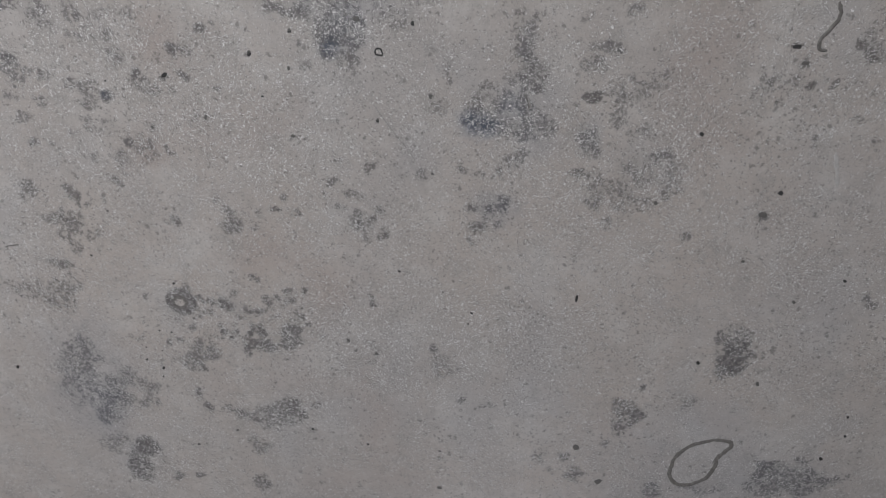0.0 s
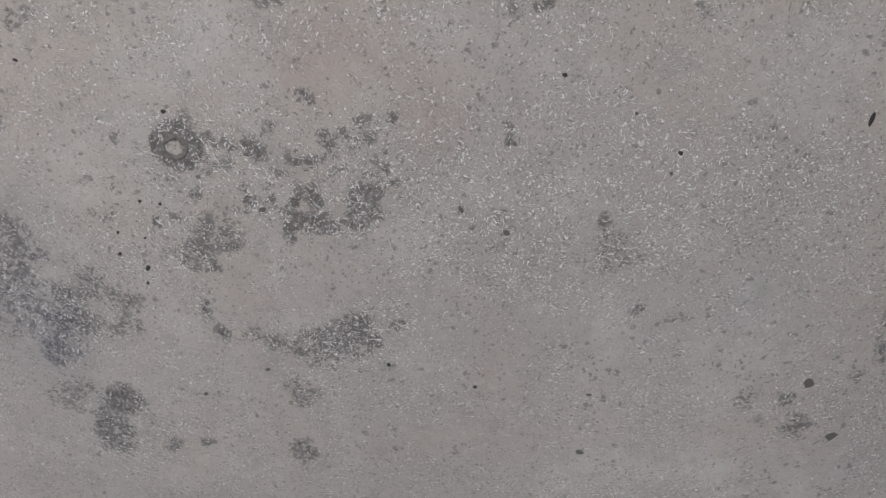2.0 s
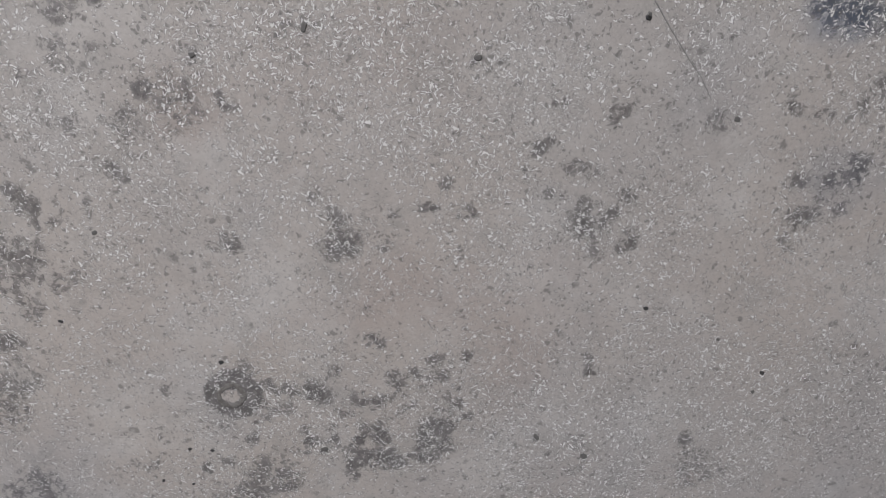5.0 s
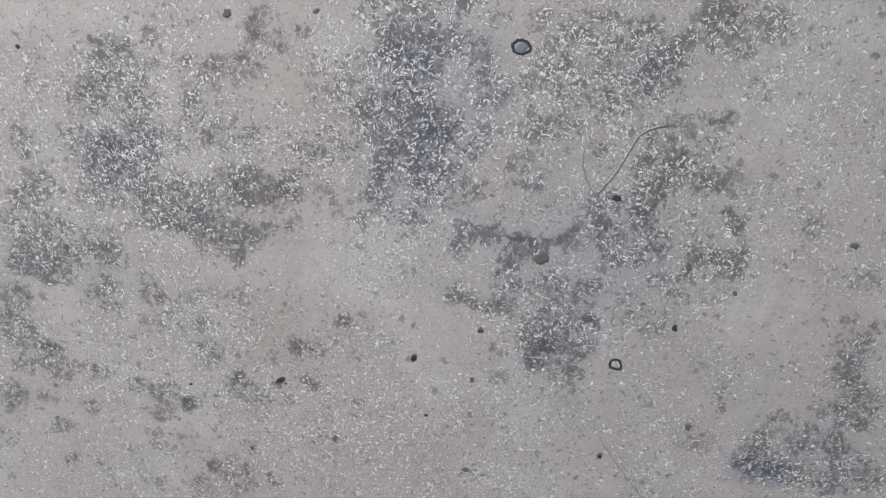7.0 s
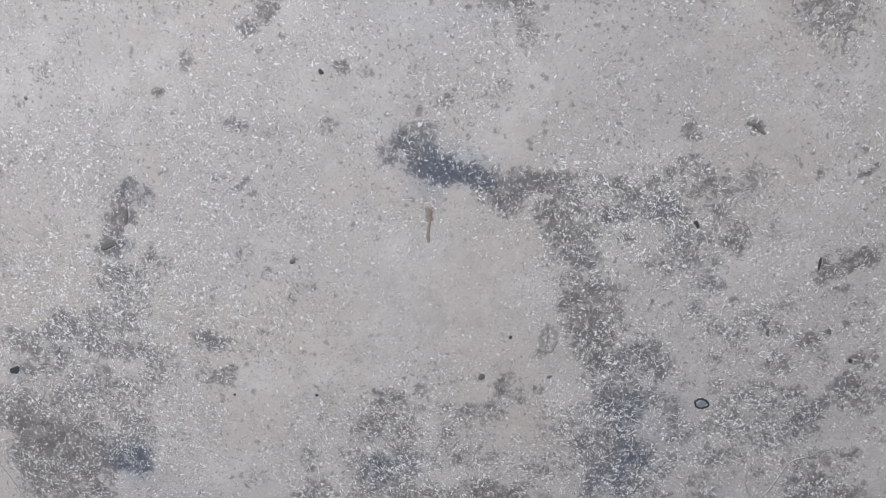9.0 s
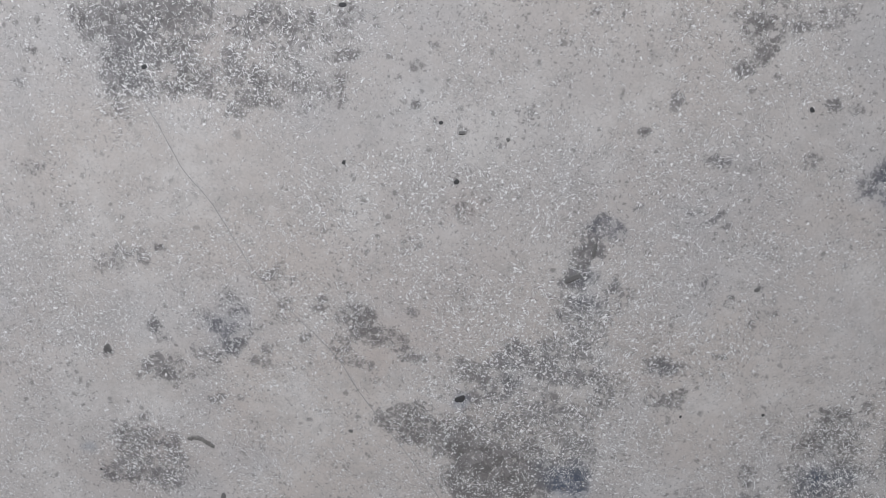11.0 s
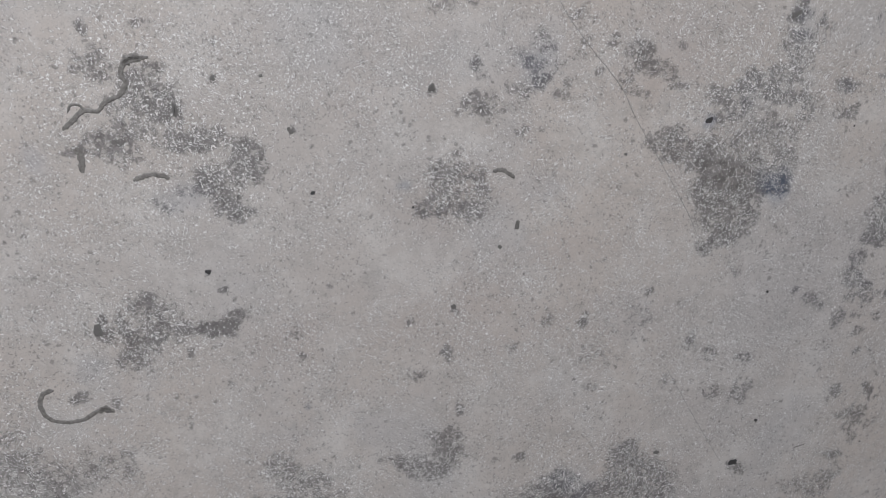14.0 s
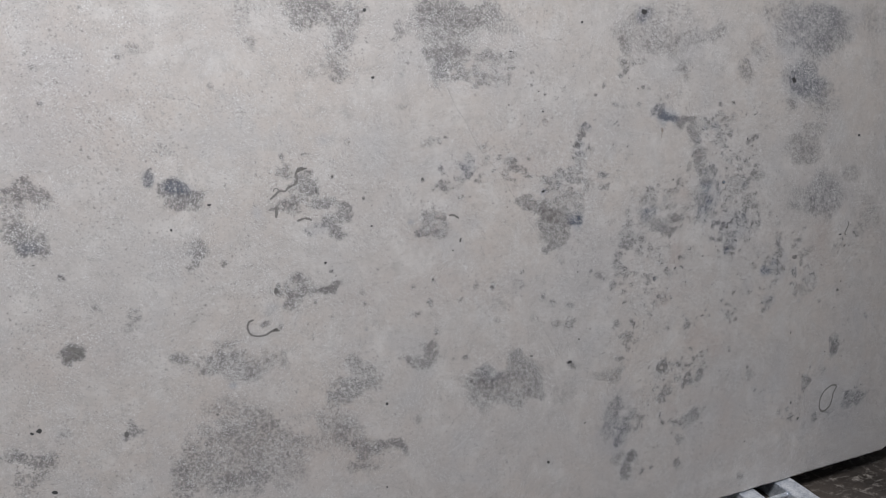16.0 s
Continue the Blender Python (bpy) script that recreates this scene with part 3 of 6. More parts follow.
spar(-0.446, 1.323, 0.0164, 0.0092, -2, 0.45); spar(-0.445, 1.288, 0.0125, 0.0119, -2, 0.40); spar(-0.438, 1.271, 0.0168, 0.0097, -2, 0.35); spar(-0.415, 1.299, 0.0140, 0.0063, -2, 0.65)
spar(-0.419, 1.267, 0.0105, 0.0067, 88, 0.60); spar(-0.422, 1.315, 0.0164, 0.0116, -2, 0.35); spar(-0.409, 1.326, 0.0106, 0.0092, -2, 0.45); spar(-0.451, 1.308, 0.0166, 0.0102, -2, 0.35)
spar(-0.420, 1.283, 0.0080, 0.0067, 88, 0.45); spar(-0.447, 1.260, 0.0068, 0.0049, -2, 0.30); spar(-0.649, 1.312, 0.0069, 0.0041, -2, 0.60); spar(-0.662, 1.289, 0.0044, 0.0033, -2, 0.40)
spar(-0.622, 1.303, 0.0024, 0.0022, 88, 0.80); spar(-0.669, 1.193, 0.0064, 0.0064, -2, 0.35); spar(-0.672, 1.224, 0.0109, 0.0062, -2, 0.30); spar(-0.658, 1.226, 0.0045, 0.0035, -2, 0.40)
spar(-0.362, 1.289, 0.0047, 0.0041, 88, 0.70); spar(-0.364, 1.262, 0.0033, 0.0032, -2, 1.00); spar(-0.377, 1.283, 0.0041, 0.0040, -2, 0.35); spar(-0.349, 1.302, 0.0057, 0.0039, -2, 0.45)
spar(-0.342, 1.276, 0.0033, 0.0024, -2, 0.50); spar(-0.349, 1.249, 0.0025, 0.0025, -2, 0.70); spar(-0.331, 1.241, 0.0037, 0.0029, -2, 0.60); spar(-0.306, 1.232, 0.0083, 0.0057, -52, 0.40)
spar(-0.283, 1.256, 0.0065, 0.0056, -2, 0.30); disc(-0.332, 1.182, 0.0112, 0.0094, -71, 0.30); spar(-0.377, 1.155, 0.0087, 0.0063, -1, 0.30); spar(-0.338, 1.205, 0.0021, 0.0021, 88, 1.00)
spar(-0.234, 1.322, 0.0055, 0.0052, -2, 0.50); spar(-0.175, 1.258, 0.0071, 0.0071, -2, 0.65); spar(-0.200, 1.238, 0.0056, 0.0040, -2, 0.50); spar(-0.131, 1.278, 0.0066, 0.0065, 29, 0.70)
spar(-0.122, 1.293, 0.0100, 0.0068, -82, 0.55); spar(-0.129, 1.303, 0.0090, 0.0077, 88, 0.35); spar(-0.114, 1.308, 0.0129, 0.0082, -2, 0.50); spar(-0.095, 1.309, 0.0083, 0.0067, -2, 0.70)
spar(-0.129, 1.314, 0.0152, 0.0074, -2, 0.40); spar(-0.072, 1.311, 0.0150, 0.0096, -2, 0.30); spar(-0.067, 1.252, 0.0077, 0.0047, -2, 0.60); spar(-0.051, 1.250, 0.0054, 0.0039, -2, 0.45)
spar(-0.079, 1.211, 0.0065, 0.0063, 88, 0.50); spar(-0.143, 1.215, 0.0057, 0.0056, 88, 0.60); spar(-0.151, 1.219, 0.0080, 0.0041, -2, 0.40); spar(-0.202, 1.181, 0.0058, 0.0034, -2, 0.30)
spar(-0.229, 1.169, 0.0083, 0.0061, 9, 0.60); spar(-0.239, 1.156, 0.0100, 0.0088, 30, 0.60); spar(-0.243, 1.138, 0.0144, 0.0089, 20, 0.75); spar(-0.245, 1.127, 0.0154, 0.0050, 4, 1.00)
spar(-0.218, 1.162, 0.0092, 0.0087, -1, 0.40); spar(-0.233, 1.147, 0.0088, 0.0076, 89, 0.60); spar(-0.217, 1.120, 0.0072, 0.0051, 89, 0.70); spar(-0.236, 1.109, 0.0086, 0.0064, -1, 0.70)
spar(-0.245, 1.097, 0.0113, 0.0111, -1, 0.60); spar(-0.217, 1.099, 0.0172, 0.0138, -1, 0.40); spar(-0.234, 1.078, 0.0148, 0.0140, -1, 0.60); spar(-0.243, 1.116, 0.0172, 0.0118, -1, 0.30)
spar(-0.262, 1.067, 0.0150, 0.0142, -1, 0.60); spar(-0.278, 1.055, 0.0222, 0.0144, -1, 0.60); spar(-0.256, 1.045, 0.0178, 0.0164, -1, 0.65); spar(-0.300, 1.060, 0.0152, 0.0115, 10, 0.60)
spar(-0.314, 1.060, 0.0135, 0.0086, 15, 0.55); spar(-0.334, 1.053, 0.0136, 0.0116, 10, 0.55); spar(-0.319, 1.036, 0.0226, 0.0128, -1, 0.55); spar(-0.292, 1.036, 0.0180, 0.0118, -1, 0.40)
spar(-0.234, 1.055, 0.0176, 0.0162, -1, 0.45); spar(-0.226, 1.028, 0.0134, 0.0127, -0, 0.50); spar(-0.220, 1.045, 0.0132, 0.0096, -1, 0.30); spar(-0.398, 1.014, 0.0167, 0.0132, -17, 0.60)
spar(-0.375, 1.011, 0.0186, 0.0151, -0, 0.60); spar(-0.352, 1.009, 0.0185, 0.0171, -0, 0.55); spar(-0.329, 1.006, 0.0202, 0.0171, -0, 0.60); spar(-0.348, 0.986, 0.0233, 0.0123, -0, 0.65)
spar(-0.329, 0.975, 0.0186, 0.0176, -0, 0.55); spar(-0.301, 1.001, 0.0229, 0.0201, -0, 0.42); spar(-0.274, 1.011, 0.0199, 0.0199, -0, 0.42); spar(-0.255, 0.996, 0.0182, 0.0151, -0, 0.42)
spar(-0.316, 0.949, 0.0235, 0.0179, 0, 0.45); spar(-0.335, 0.949, 0.0160, 0.0159, 0, 0.45); spar(-0.283, 0.965, 0.0207, 0.0204, 90, 0.35); spar(-0.251, 0.980, 0.0155, 0.0102, -0, 0.60)
spar(-0.255, 0.954, 0.0185, 0.0177, 0, 0.75); spar(-0.237, 1.011, 0.0153, 0.0109, -0, 0.40); spar(-0.385, 0.999, 0.0140, 0.0072, -0, 0.50); spar(-0.625, 1.156, 0.0065, 0.0046, 89, 0.35)
spar(-0.611, 1.153, 0.0157, 0.0093, -1, 0.50); spar(-0.571, 1.159, 0.0073, 0.0055, -1, 0.70); spar(-0.590, 1.157, 0.0092, 0.0065, -1, 0.35); spar(-0.588, 1.150, 0.0074, 0.0047, -1, 0.30)
spar(-0.604, 1.122, 0.0067, 0.0047, 89, 0.30); spar(-0.485, 1.136, 0.0090, 0.0055, -1, 0.50); spar(-0.472, 1.129, 0.0153, 0.0046, -1, 0.30); spar(-0.523, 1.121, 0.0094, 0.0064, 89, 0.40)
spar(-0.515, 1.109, 0.0074, 0.0067, -1, 0.50); spar(-0.543, 1.109, 0.0093, 0.0057, -1, 0.35); spar(-0.479, 1.106, 0.0076, 0.0064, 89, 0.40); spar(-0.451, 1.108, 0.0073, 0.0066, -1, 0.50)
spar(-0.585, 1.093, 0.0081, 0.0071, -45, 0.60); spar(-0.579, 1.083, 0.0066, 0.0039, -1, 0.60); spar(-0.526, 1.092, 0.0102, 0.0068, -1, 0.50); spar(-0.535, 1.097, 0.0093, 0.0067, -1, 0.40)
spar(-0.524, 1.075, 0.0131, 0.0088, -1, 0.75); spar(-0.537, 1.063, 0.0094, 0.0079, -1, 0.60); spar(-0.552, 1.073, 0.0141, 0.0079, -1, 0.40); spar(-0.593, 1.056, 0.0191, 0.0111, -1, 0.55)
spar(-0.579, 1.051, 0.0086, 0.0071, -1, 0.50); spar(-0.491, 1.072, 0.0068, 0.0056, 89, 0.50); spar(-0.497, 1.058, 0.0122, 0.0050, -1, 0.50); spar(-0.503, 1.094, 0.0092, 0.0067, -1, 0.35)
spar(-0.463, 1.082, 0.0058, 0.0055, 89, 0.50); spar(-0.508, 1.087, 0.0046, 0.0039, -1, 0.50); spar(-0.559, 1.053, 0.0190, 0.0070, -1, 0.30); disc(-0.420, 1.100, 0.0181, 0.0113, -1, 0.62)
disc(-0.412, 1.086, 0.0180, 0.0096, -22, 0.50); spar(-0.431, 1.076, 0.0125, 0.0110, 89, 0.40); disc(-0.377, 1.064, 0.0136, 0.0049, -11, 0.55); spar(-0.381, 1.071, 0.0064, 0.0048, -1, 0.40)
spar(-0.418, 1.062, 0.0138, 0.0049, -1, 0.40); spar(-0.375, 1.102, 0.0056, 0.0054, 89, 0.50); disc(-0.394, 1.081, 0.0180, 0.0096, -22, 0.40); spar(-0.628, 1.074, 0.0045, 0.0038, 89, 0.70)
spar(-0.539, 1.028, 0.0096, 0.0051, -0, 0.60); spar(-0.519, 1.030, 0.0038, 0.0031, -0, 0.50); spar(-0.618, 0.997, 0.0159, 0.0148, 90, 0.60); spar(-0.597, 0.992, 0.0167, 0.0128, -0, 0.62)
spar(-0.627, 0.973, 0.0180, 0.0141, -0, 0.62); spar(-0.606, 0.965, 0.0249, 0.0131, -0, 0.55); spar(-0.579, 0.981, 0.0160, 0.0108, 90, 0.60); spar(-0.592, 0.954, 0.0170, 0.0088, 0, 0.50)
spar(-0.641, 0.965, 0.0110, 0.0090, 90, 0.55); spar(-0.604, 1.013, 0.0049, 0.0042, -0, 0.50); spar(-0.149, 0.944, 0.0109, 0.0073, 0, 0.40); disc(0.439, 0.818, 0.0138, 0.0090, 0, 0.42)
disc(0.440, 0.789, 0.0110, 0.0063, 9, 0.75); spar(0.456, 0.835, 0.0079, 0.0067, -80, 0.70); spar(0.467, 0.866, 0.0066, 0.0055, -0, 0.50); spar(0.442, 0.833, 0.0098, 0.0049, 0, 0.40)
spar(0.430, 0.859, 0.0096, 0.0047, -0, 0.35); spar(0.441, 0.750, 0.0145, 0.0102, -68, 0.50); spar(0.445, 0.736, 0.0095, 0.0090, 1, 0.40); spar(0.495, 0.753, 0.0162, 0.0052, -25, 0.45)
spar(0.470, 0.772, 0.0161, 0.0070, -79, 0.35); spar(0.479, 0.803, 0.0197, 0.0152, 0, 0.25); spar(0.504, 0.803, 0.0108, 0.0091, 0, 0.30); spar(0.460, 0.795, 0.0130, 0.0103, 0, 0.30)
spar(0.506, 0.731, 0.0083, 0.0051, 1, 0.60); spar(0.516, 0.733, 0.0062, 0.0051, 1, 0.50); spar(0.434, 0.712, 0.0087, 0.0046, -10, 0.70); spar(0.489, 0.714, 0.0210, 0.0150, 1, 0.35)
spar(0.453, 0.701, 0.0161, 0.0129, 1, 0.35); spar(0.452, 0.683, 0.0085, 0.0065, -89, 0.60); spar(0.476, 0.690, 0.0178, 0.0129, -89, 0.35); spar(0.498, 0.681, 0.0107, 0.0085, 1, 0.40)
spar(0.462, 0.662, 0.0066, 0.0062, 2, 0.50); spar(0.518, 0.697, 0.0158, 0.0141, 1, 0.30); spar(0.525, 0.720, 0.0114, 0.0104, -89, 0.25); disc(0.543, 0.649, 0.0065, 0.0057, 2, 0.55)
spar(0.610, 0.529, 0.0190, 0.0173, -87, 0.45); spar(0.613, 0.507, 0.0210, 0.0165, 3, 0.72); spar(0.623, 0.492, 0.0106, 0.0092, 3, 0.60); spar(0.606, 0.487, 0.0093, 0.0083, -87, 0.50)
spar(0.595, 0.532, 0.0102, 0.0058, -87, 0.50); spar(0.601, 0.547, 0.0080, 0.0058, 3, 0.50); spar(0.517, 0.413, 0.0219, 0.0165, -86, 0.50); spar(0.523, 0.417, 0.0118, 0.0114, -86, 0.55)
spar(0.502, 0.429, 0.0133, 0.0076, -86, 0.60); spar(0.522, 0.455, 0.0049, 0.0037, -87, 0.70); spar(0.574, 0.437, 0.0111, 0.0099, 4, 0.35); spar(0.506, 0.395, 0.0121, 0.0090, -86, 0.40)
spar(0.492, 0.371, 0.0092, 0.0071, 4, 0.40); spar(0.556, 0.302, 0.0175, 0.0172, 5, 0.50); spar(0.609, 0.311, 0.0329, 0.0114, 5, 0.35); spar(0.681, 0.345, 0.0199, 0.0190, -85, 0.45)
spar(0.692, 0.323, 0.0319, 0.0204, 5, 0.50); spar(0.671, 0.349, 0.0127, 0.0102, -86, 0.60); spar(0.730, 0.326, 0.0215, 0.0204, 5, 0.50); spar(0.716, 0.361, 0.0087, 0.0072, 4, 0.50)
spar(0.761, 0.333, 0.0150, 0.0129, 5, 0.30); spar(0.611, 0.675, 0.0052, 0.0043, 2, 0.70); spar(0.608, 0.836, 0.0051, 0.0029, 0, 1.00); spar(0.618, 0.821, 0.0052, 0.0035, -28, 0.90)
spar(0.628, 0.801, 0.0047, 0.0041, 0, 0.70); spar(0.646, 0.803, 0.0051, 0.0038, -90, 0.70); spar(0.605, 0.787, 0.0049, 0.0031, 75, 0.70); spar(0.596, 0.804, 0.0071, 0.0067, -90, 0.35)
spar(0.610, 0.806, 0.0095, 0.0081, 0, 0.30); spar(0.675, 0.772, 0.0067, 0.0037, 1, 0.60); spar(0.682, 0.794, 0.0037, 0.0031, 0, 0.70); spar(0.585, 0.796, 0.0082, 0.0048, -90, 0.30)
spar(0.568, 0.852, 0.0038, 0.0037, 90, 0.40); spar(0.662, 0.840, 0.0108, 0.0072, 22, 0.50); spar(0.673, 0.833, 0.0100, 0.0077, 0, 0.50); spar(0.648, 0.859, 0.0036, 0.0028, -0, 0.50)
spar(0.735, 0.577, 0.0113, 0.0062, -47, 0.60); spar(0.641, 0.750, 0.0039, 0.0033, 1, 0.40); spar(0.695, 0.751, 0.0048, 0.0033, 1, 0.40); disc(-0.038, 0.696, 0.0088, 0.0046, -38, 0.55)
disc(-0.028, 0.705, 0.0043, 0.0030, -37, 0.50); spar(-0.096, 0.679, 0.0099, 0.0073, 88, 0.60); spar(-0.086, 0.673, 0.0108, 0.0040, 88, 0.60); spar(-0.098, 0.687, 0.0060, 0.0046, 88, 0.60)
spar(-0.077, 0.669, 0.0053, 0.0031, -2, 0.50); spar(-0.059, 0.679, 0.0038, 0.0033, 88, 0.40); spar(-0.120, 0.653, 0.0108, 0.0081, -2, 0.55); spar(-0.105, 0.643, 0.0116, 0.0098, -2, 0.50)
spar(-0.084, 0.636, 0.0103, 0.0082, -2, 0.40); spar(-0.117, 0.631, 0.0104, 0.0075, -2, 0.40); spar(-0.108, 0.618, 0.0102, 0.0077, 88, 0.50); spar(-0.130, 0.595, 0.0121, 0.0080, -2, 0.60)
spar(-0.140, 0.602, 0.0064, 0.0053, -2, 0.60); spar(-0.066, 0.641, 0.0082, 0.0081, -2, 0.30); spar(-0.095, 0.650, 0.0102, 0.0065, -2, 0.40); spar(0.016, 0.657, 0.0088, 0.0055, -2, 0.50)
spar(0.005, 0.653, 0.0068, 0.0040, -2, 0.40); spar(0.006, 0.686, 0.0046, 0.0037, -2, 0.50); spar(0.081, 0.664, 0.0077, 0.0067, 88, 0.55); spar(0.081, 0.647, 0.0120, 0.0084, 21, 0.70)
spar(0.100, 0.644, 0.0056, 0.0048, 88, 0.50); spar(0.072, 0.643, 0.0055, 0.0048, -2, 0.50); spar(0.068, 0.676, 0.0053, 0.0053, -2, 0.45); spar(0.126, 0.668, 0.0074, 0.0034, -2, 0.75)
spar(0.136, 0.657, 0.0068, 0.0039, -2, 0.30); spar(0.147, 0.668, 0.0068, 0.0067, 88, 0.60); spar(0.143, 0.641, 0.0056, 0.0021, 88, 0.50); spar(0.137, 0.685, 0.0051, 0.0040, 88, 0.70)
spar(0.188, 0.700, 0.0058, 0.0057, 21, 0.95); spar(0.194, 0.704, 0.0043, 0.0039, 88, 0.60); spar(0.210, 0.685, 0.0116, 0.0043, -18, 0.60); spar(0.205, 0.689, 0.0079, 0.0029, -2, 0.60)
spar(0.195, 0.672, 0.0060, 0.0045, -2, 0.65); spar(0.180, 0.686, 0.0051, 0.0040, 88, 0.60); spar(0.212, 0.664, 0.0069, 0.0068, 88, 0.50); spar(0.216, 0.651, 0.0116, 0.0086, -2, 0.70)
spar(0.229, 0.658, 0.0054, 0.0039, -2, 0.60); spar(0.206, 0.657, 0.0068, 0.0062, -2, 0.50); spar(0.236, 0.667, 0.0061, 0.0046, -2, 0.60); spar(0.237, 0.640, 0.0083, 0.0064, -2, 0.50)
spar(0.217, 0.637, 0.0076, 0.0056, -2, 0.40); spar(0.227, 0.717, 0.0071, 0.0062, -2, 0.50); spar(0.197, 0.723, 0.0045, 0.0041, -2, 0.40); spar(0.226, 0.711, 0.0032, 0.0028, -2, 0.60)
spar(0.235, 0.718, 0.0055, 0.0032, 88, 0.40); spar(0.320, 0.716, 0.0058, 0.0049, -2, 0.75); spar(0.339, 0.713, 0.0078, 0.0042, -2, 0.45); spar(0.356, 0.719, 0.0065, 0.0037, -30, 0.70)
spar(0.371, 0.730, 0.0108, 0.0062, -2, 0.50); spar(0.330, 0.674, 0.0081, 0.0061, -2, 0.55); spar(0.358, 0.679, 0.0098, 0.0087, 88, 0.65); spar(0.346, 0.672, 0.0084, 0.0061, 88, 0.40)
spar(0.332, 0.654, 0.0063, 0.0062, 88, 0.70); spar(0.340, 0.656, 0.0061, 0.0055, -2, 0.50); spar(0.354, 0.660, 0.0054, 0.0047, -2, 0.40); spar(0.327, 0.641, 0.0058, 0.0033, -67, 0.50)
spar(0.282, 0.706, 0.0085, 0.0065, 88, 0.30); spar(0.142, 0.709, 0.0039, 0.0035, -2, 0.40); spar(0.108, 0.664, 0.0034, 0.0031, -2, 0.40); disc(0.001, 0.550, 0.0188, 0.0183, -30, 1.50)
spar(0.016, 0.567, 0.0083, 0.0040, -35, 0.50); spar(0.027, 0.553, 0.0058, 0.0043, 89, 0.50); spar(0.039, 0.551, 0.0067, 0.0052, -1, 0.55); spar(0.033, 0.541, 0.0082, 0.0056, -24, 0.50)
spar(0.056, 0.549, 0.0104, 0.0084, -71, 0.75); spar(0.065, 0.566, 0.0042, 0.0031, -1, 0.70); spar(0.062, 0.561, 0.0060, 0.0025, -1, 0.40); spar(0.020, 0.541, 0.0069, 0.0057, -38, 0.50)
spar(-0.034, 0.538, 0.0044, 0.0041, -1, 0.30); spar(-0.041, 0.555, 0.0059, 0.0031, 89, 0.50); spar(-0.010, 0.526, 0.0063, 0.0049, -1, 0.50); spar(0.007, 0.514, 0.0090, 0.0049, 65, 0.60)
spar(-0.009, 0.501, 0.0074, 0.0047, -25, 0.50); spar(-0.025, 0.494, 0.0046, 0.0046, -1, 0.70); spar(0.017, 0.531, 0.0063, 0.0048, -1, 0.40); spar(0.027, 0.553, 0.0122, 0.0045, -1, 0.30)
spar(0.041, 0.521, 0.0049, 0.0044, 89, 0.70); spar(0.043, 0.514, 0.0060, 0.0041, -70, 0.80); spar(0.049, 0.512, 0.0083, 0.0057, -1, 0.50); spar(0.061, 0.512, 0.0057, 0.0045, 89, 0.60)
spar(0.041, 0.503, 0.0026, 0.0022, -1, 0.90); spar(0.052, 0.503, 0.0029, 0.0022, -1, 1.00); spar(0.060, 0.522, 0.0057, 0.0035, -1, 0.40); spar(0.034, 0.505, 0.0065, 0.0044, -1, 0.30)
spar(0.078, 0.524, 0.0044, 0.0041, -1, 0.70); spar(0.076, 0.512, 0.0045, 0.0043, -1, 1.10); spar(0.088, 0.520, 0.0095, 0.0076, -1, 0.50); spar(0.092, 0.513, 0.0070, 0.0064, -1, 0.70)
spar(0.086, 0.500, 0.0161, 0.0081, -10, 0.75); spar(0.072, 0.491, 0.0097, 0.0069, -25, 0.65); spar(0.067, 0.482, 0.0084, 0.0053, 89, 0.60); spar(0.095, 0.492, 0.0093, 0.0058, 10, 0.70)
spar(0.081, 0.498, 0.0258, 0.0110, -7, 0.30); spar(0.079, 0.545, 0.0061, 0.0046, -1, 0.55); spar(0.089, 0.542, 0.0080, 0.0046, -1, 0.60); spar(0.101, 0.554, 0.0072, 0.0069, -1, 0.50)
spar(0.098, 0.561, 0.0066, 0.0043, -1, 0.40); spar(0.104, 0.546, 0.0055, 0.0045, -1, 0.50); spar(0.117, 0.560, 0.0107, 0.0038, -12, 0.60); spar(0.132, 0.557, 0.0054, 0.0044, -1, 0.75)
spar(0.119, 0.552, 0.0060, 0.0044, -1, 0.40); spar(0.127, 0.569, 0.0076, 0.0060, -1, 0.50); spar(0.139, 0.547, 0.0042, 0.0032, -1, 0.60); spar(0.148, 0.567, 0.0059, 0.0054, -1, 0.65)
spar(0.109, 0.536, 0.0074, 0.0033, -1, 0.50); spar(0.131, 0.541, 0.0055, 0.0052, -1, 0.40); spar(0.139, 0.534, 0.0068, 0.0040, -1, 0.50); spar(0.125, 0.519, 0.0099, 0.0066, 30, 0.80)
spar(0.122, 0.507, 0.0090, 0.0073, -69, 0.80); spar(0.129, 0.512, 0.0124, 0.0058, -80, 0.70); spar(0.113, 0.500, 0.0080, 0.0042, 21, 0.70); spar(0.145, 0.525, 0.0069, 0.0041, -1, 0.65)
spar(0.119, 0.495, 0.0078, 0.0037, -1, 0.60); spar(0.102, 0.530, 0.0050, 0.0047, -1, 0.40); spar(0.068, 0.534, 0.0062, 0.0047, -1, 0.40); spar(0.130, 0.529, 0.0093, 0.0034, -1, 0.40)
spar(0.089, 0.585, 0.0061, 0.0048, -28, 0.70); spar(0.088, 0.608, 0.0039, 0.0016, -1, 0.50); spar(0.142, 0.599, 0.0045, 0.0033, -1, 0.40); spar(0.011, 0.477, 0.0241, 0.0200, 30, 0.52)
spar(0.004, 0.455, 0.0173, 0.0108, -1, 0.50); spar(0.028, 0.473, 0.0118, 0.0088, 89, 0.45); spar(-0.012, 0.461, 0.0058, 0.0055, 89, 0.60); spar(-0.018, 0.479, 0.0056, 0.0034, 89, 0.60)
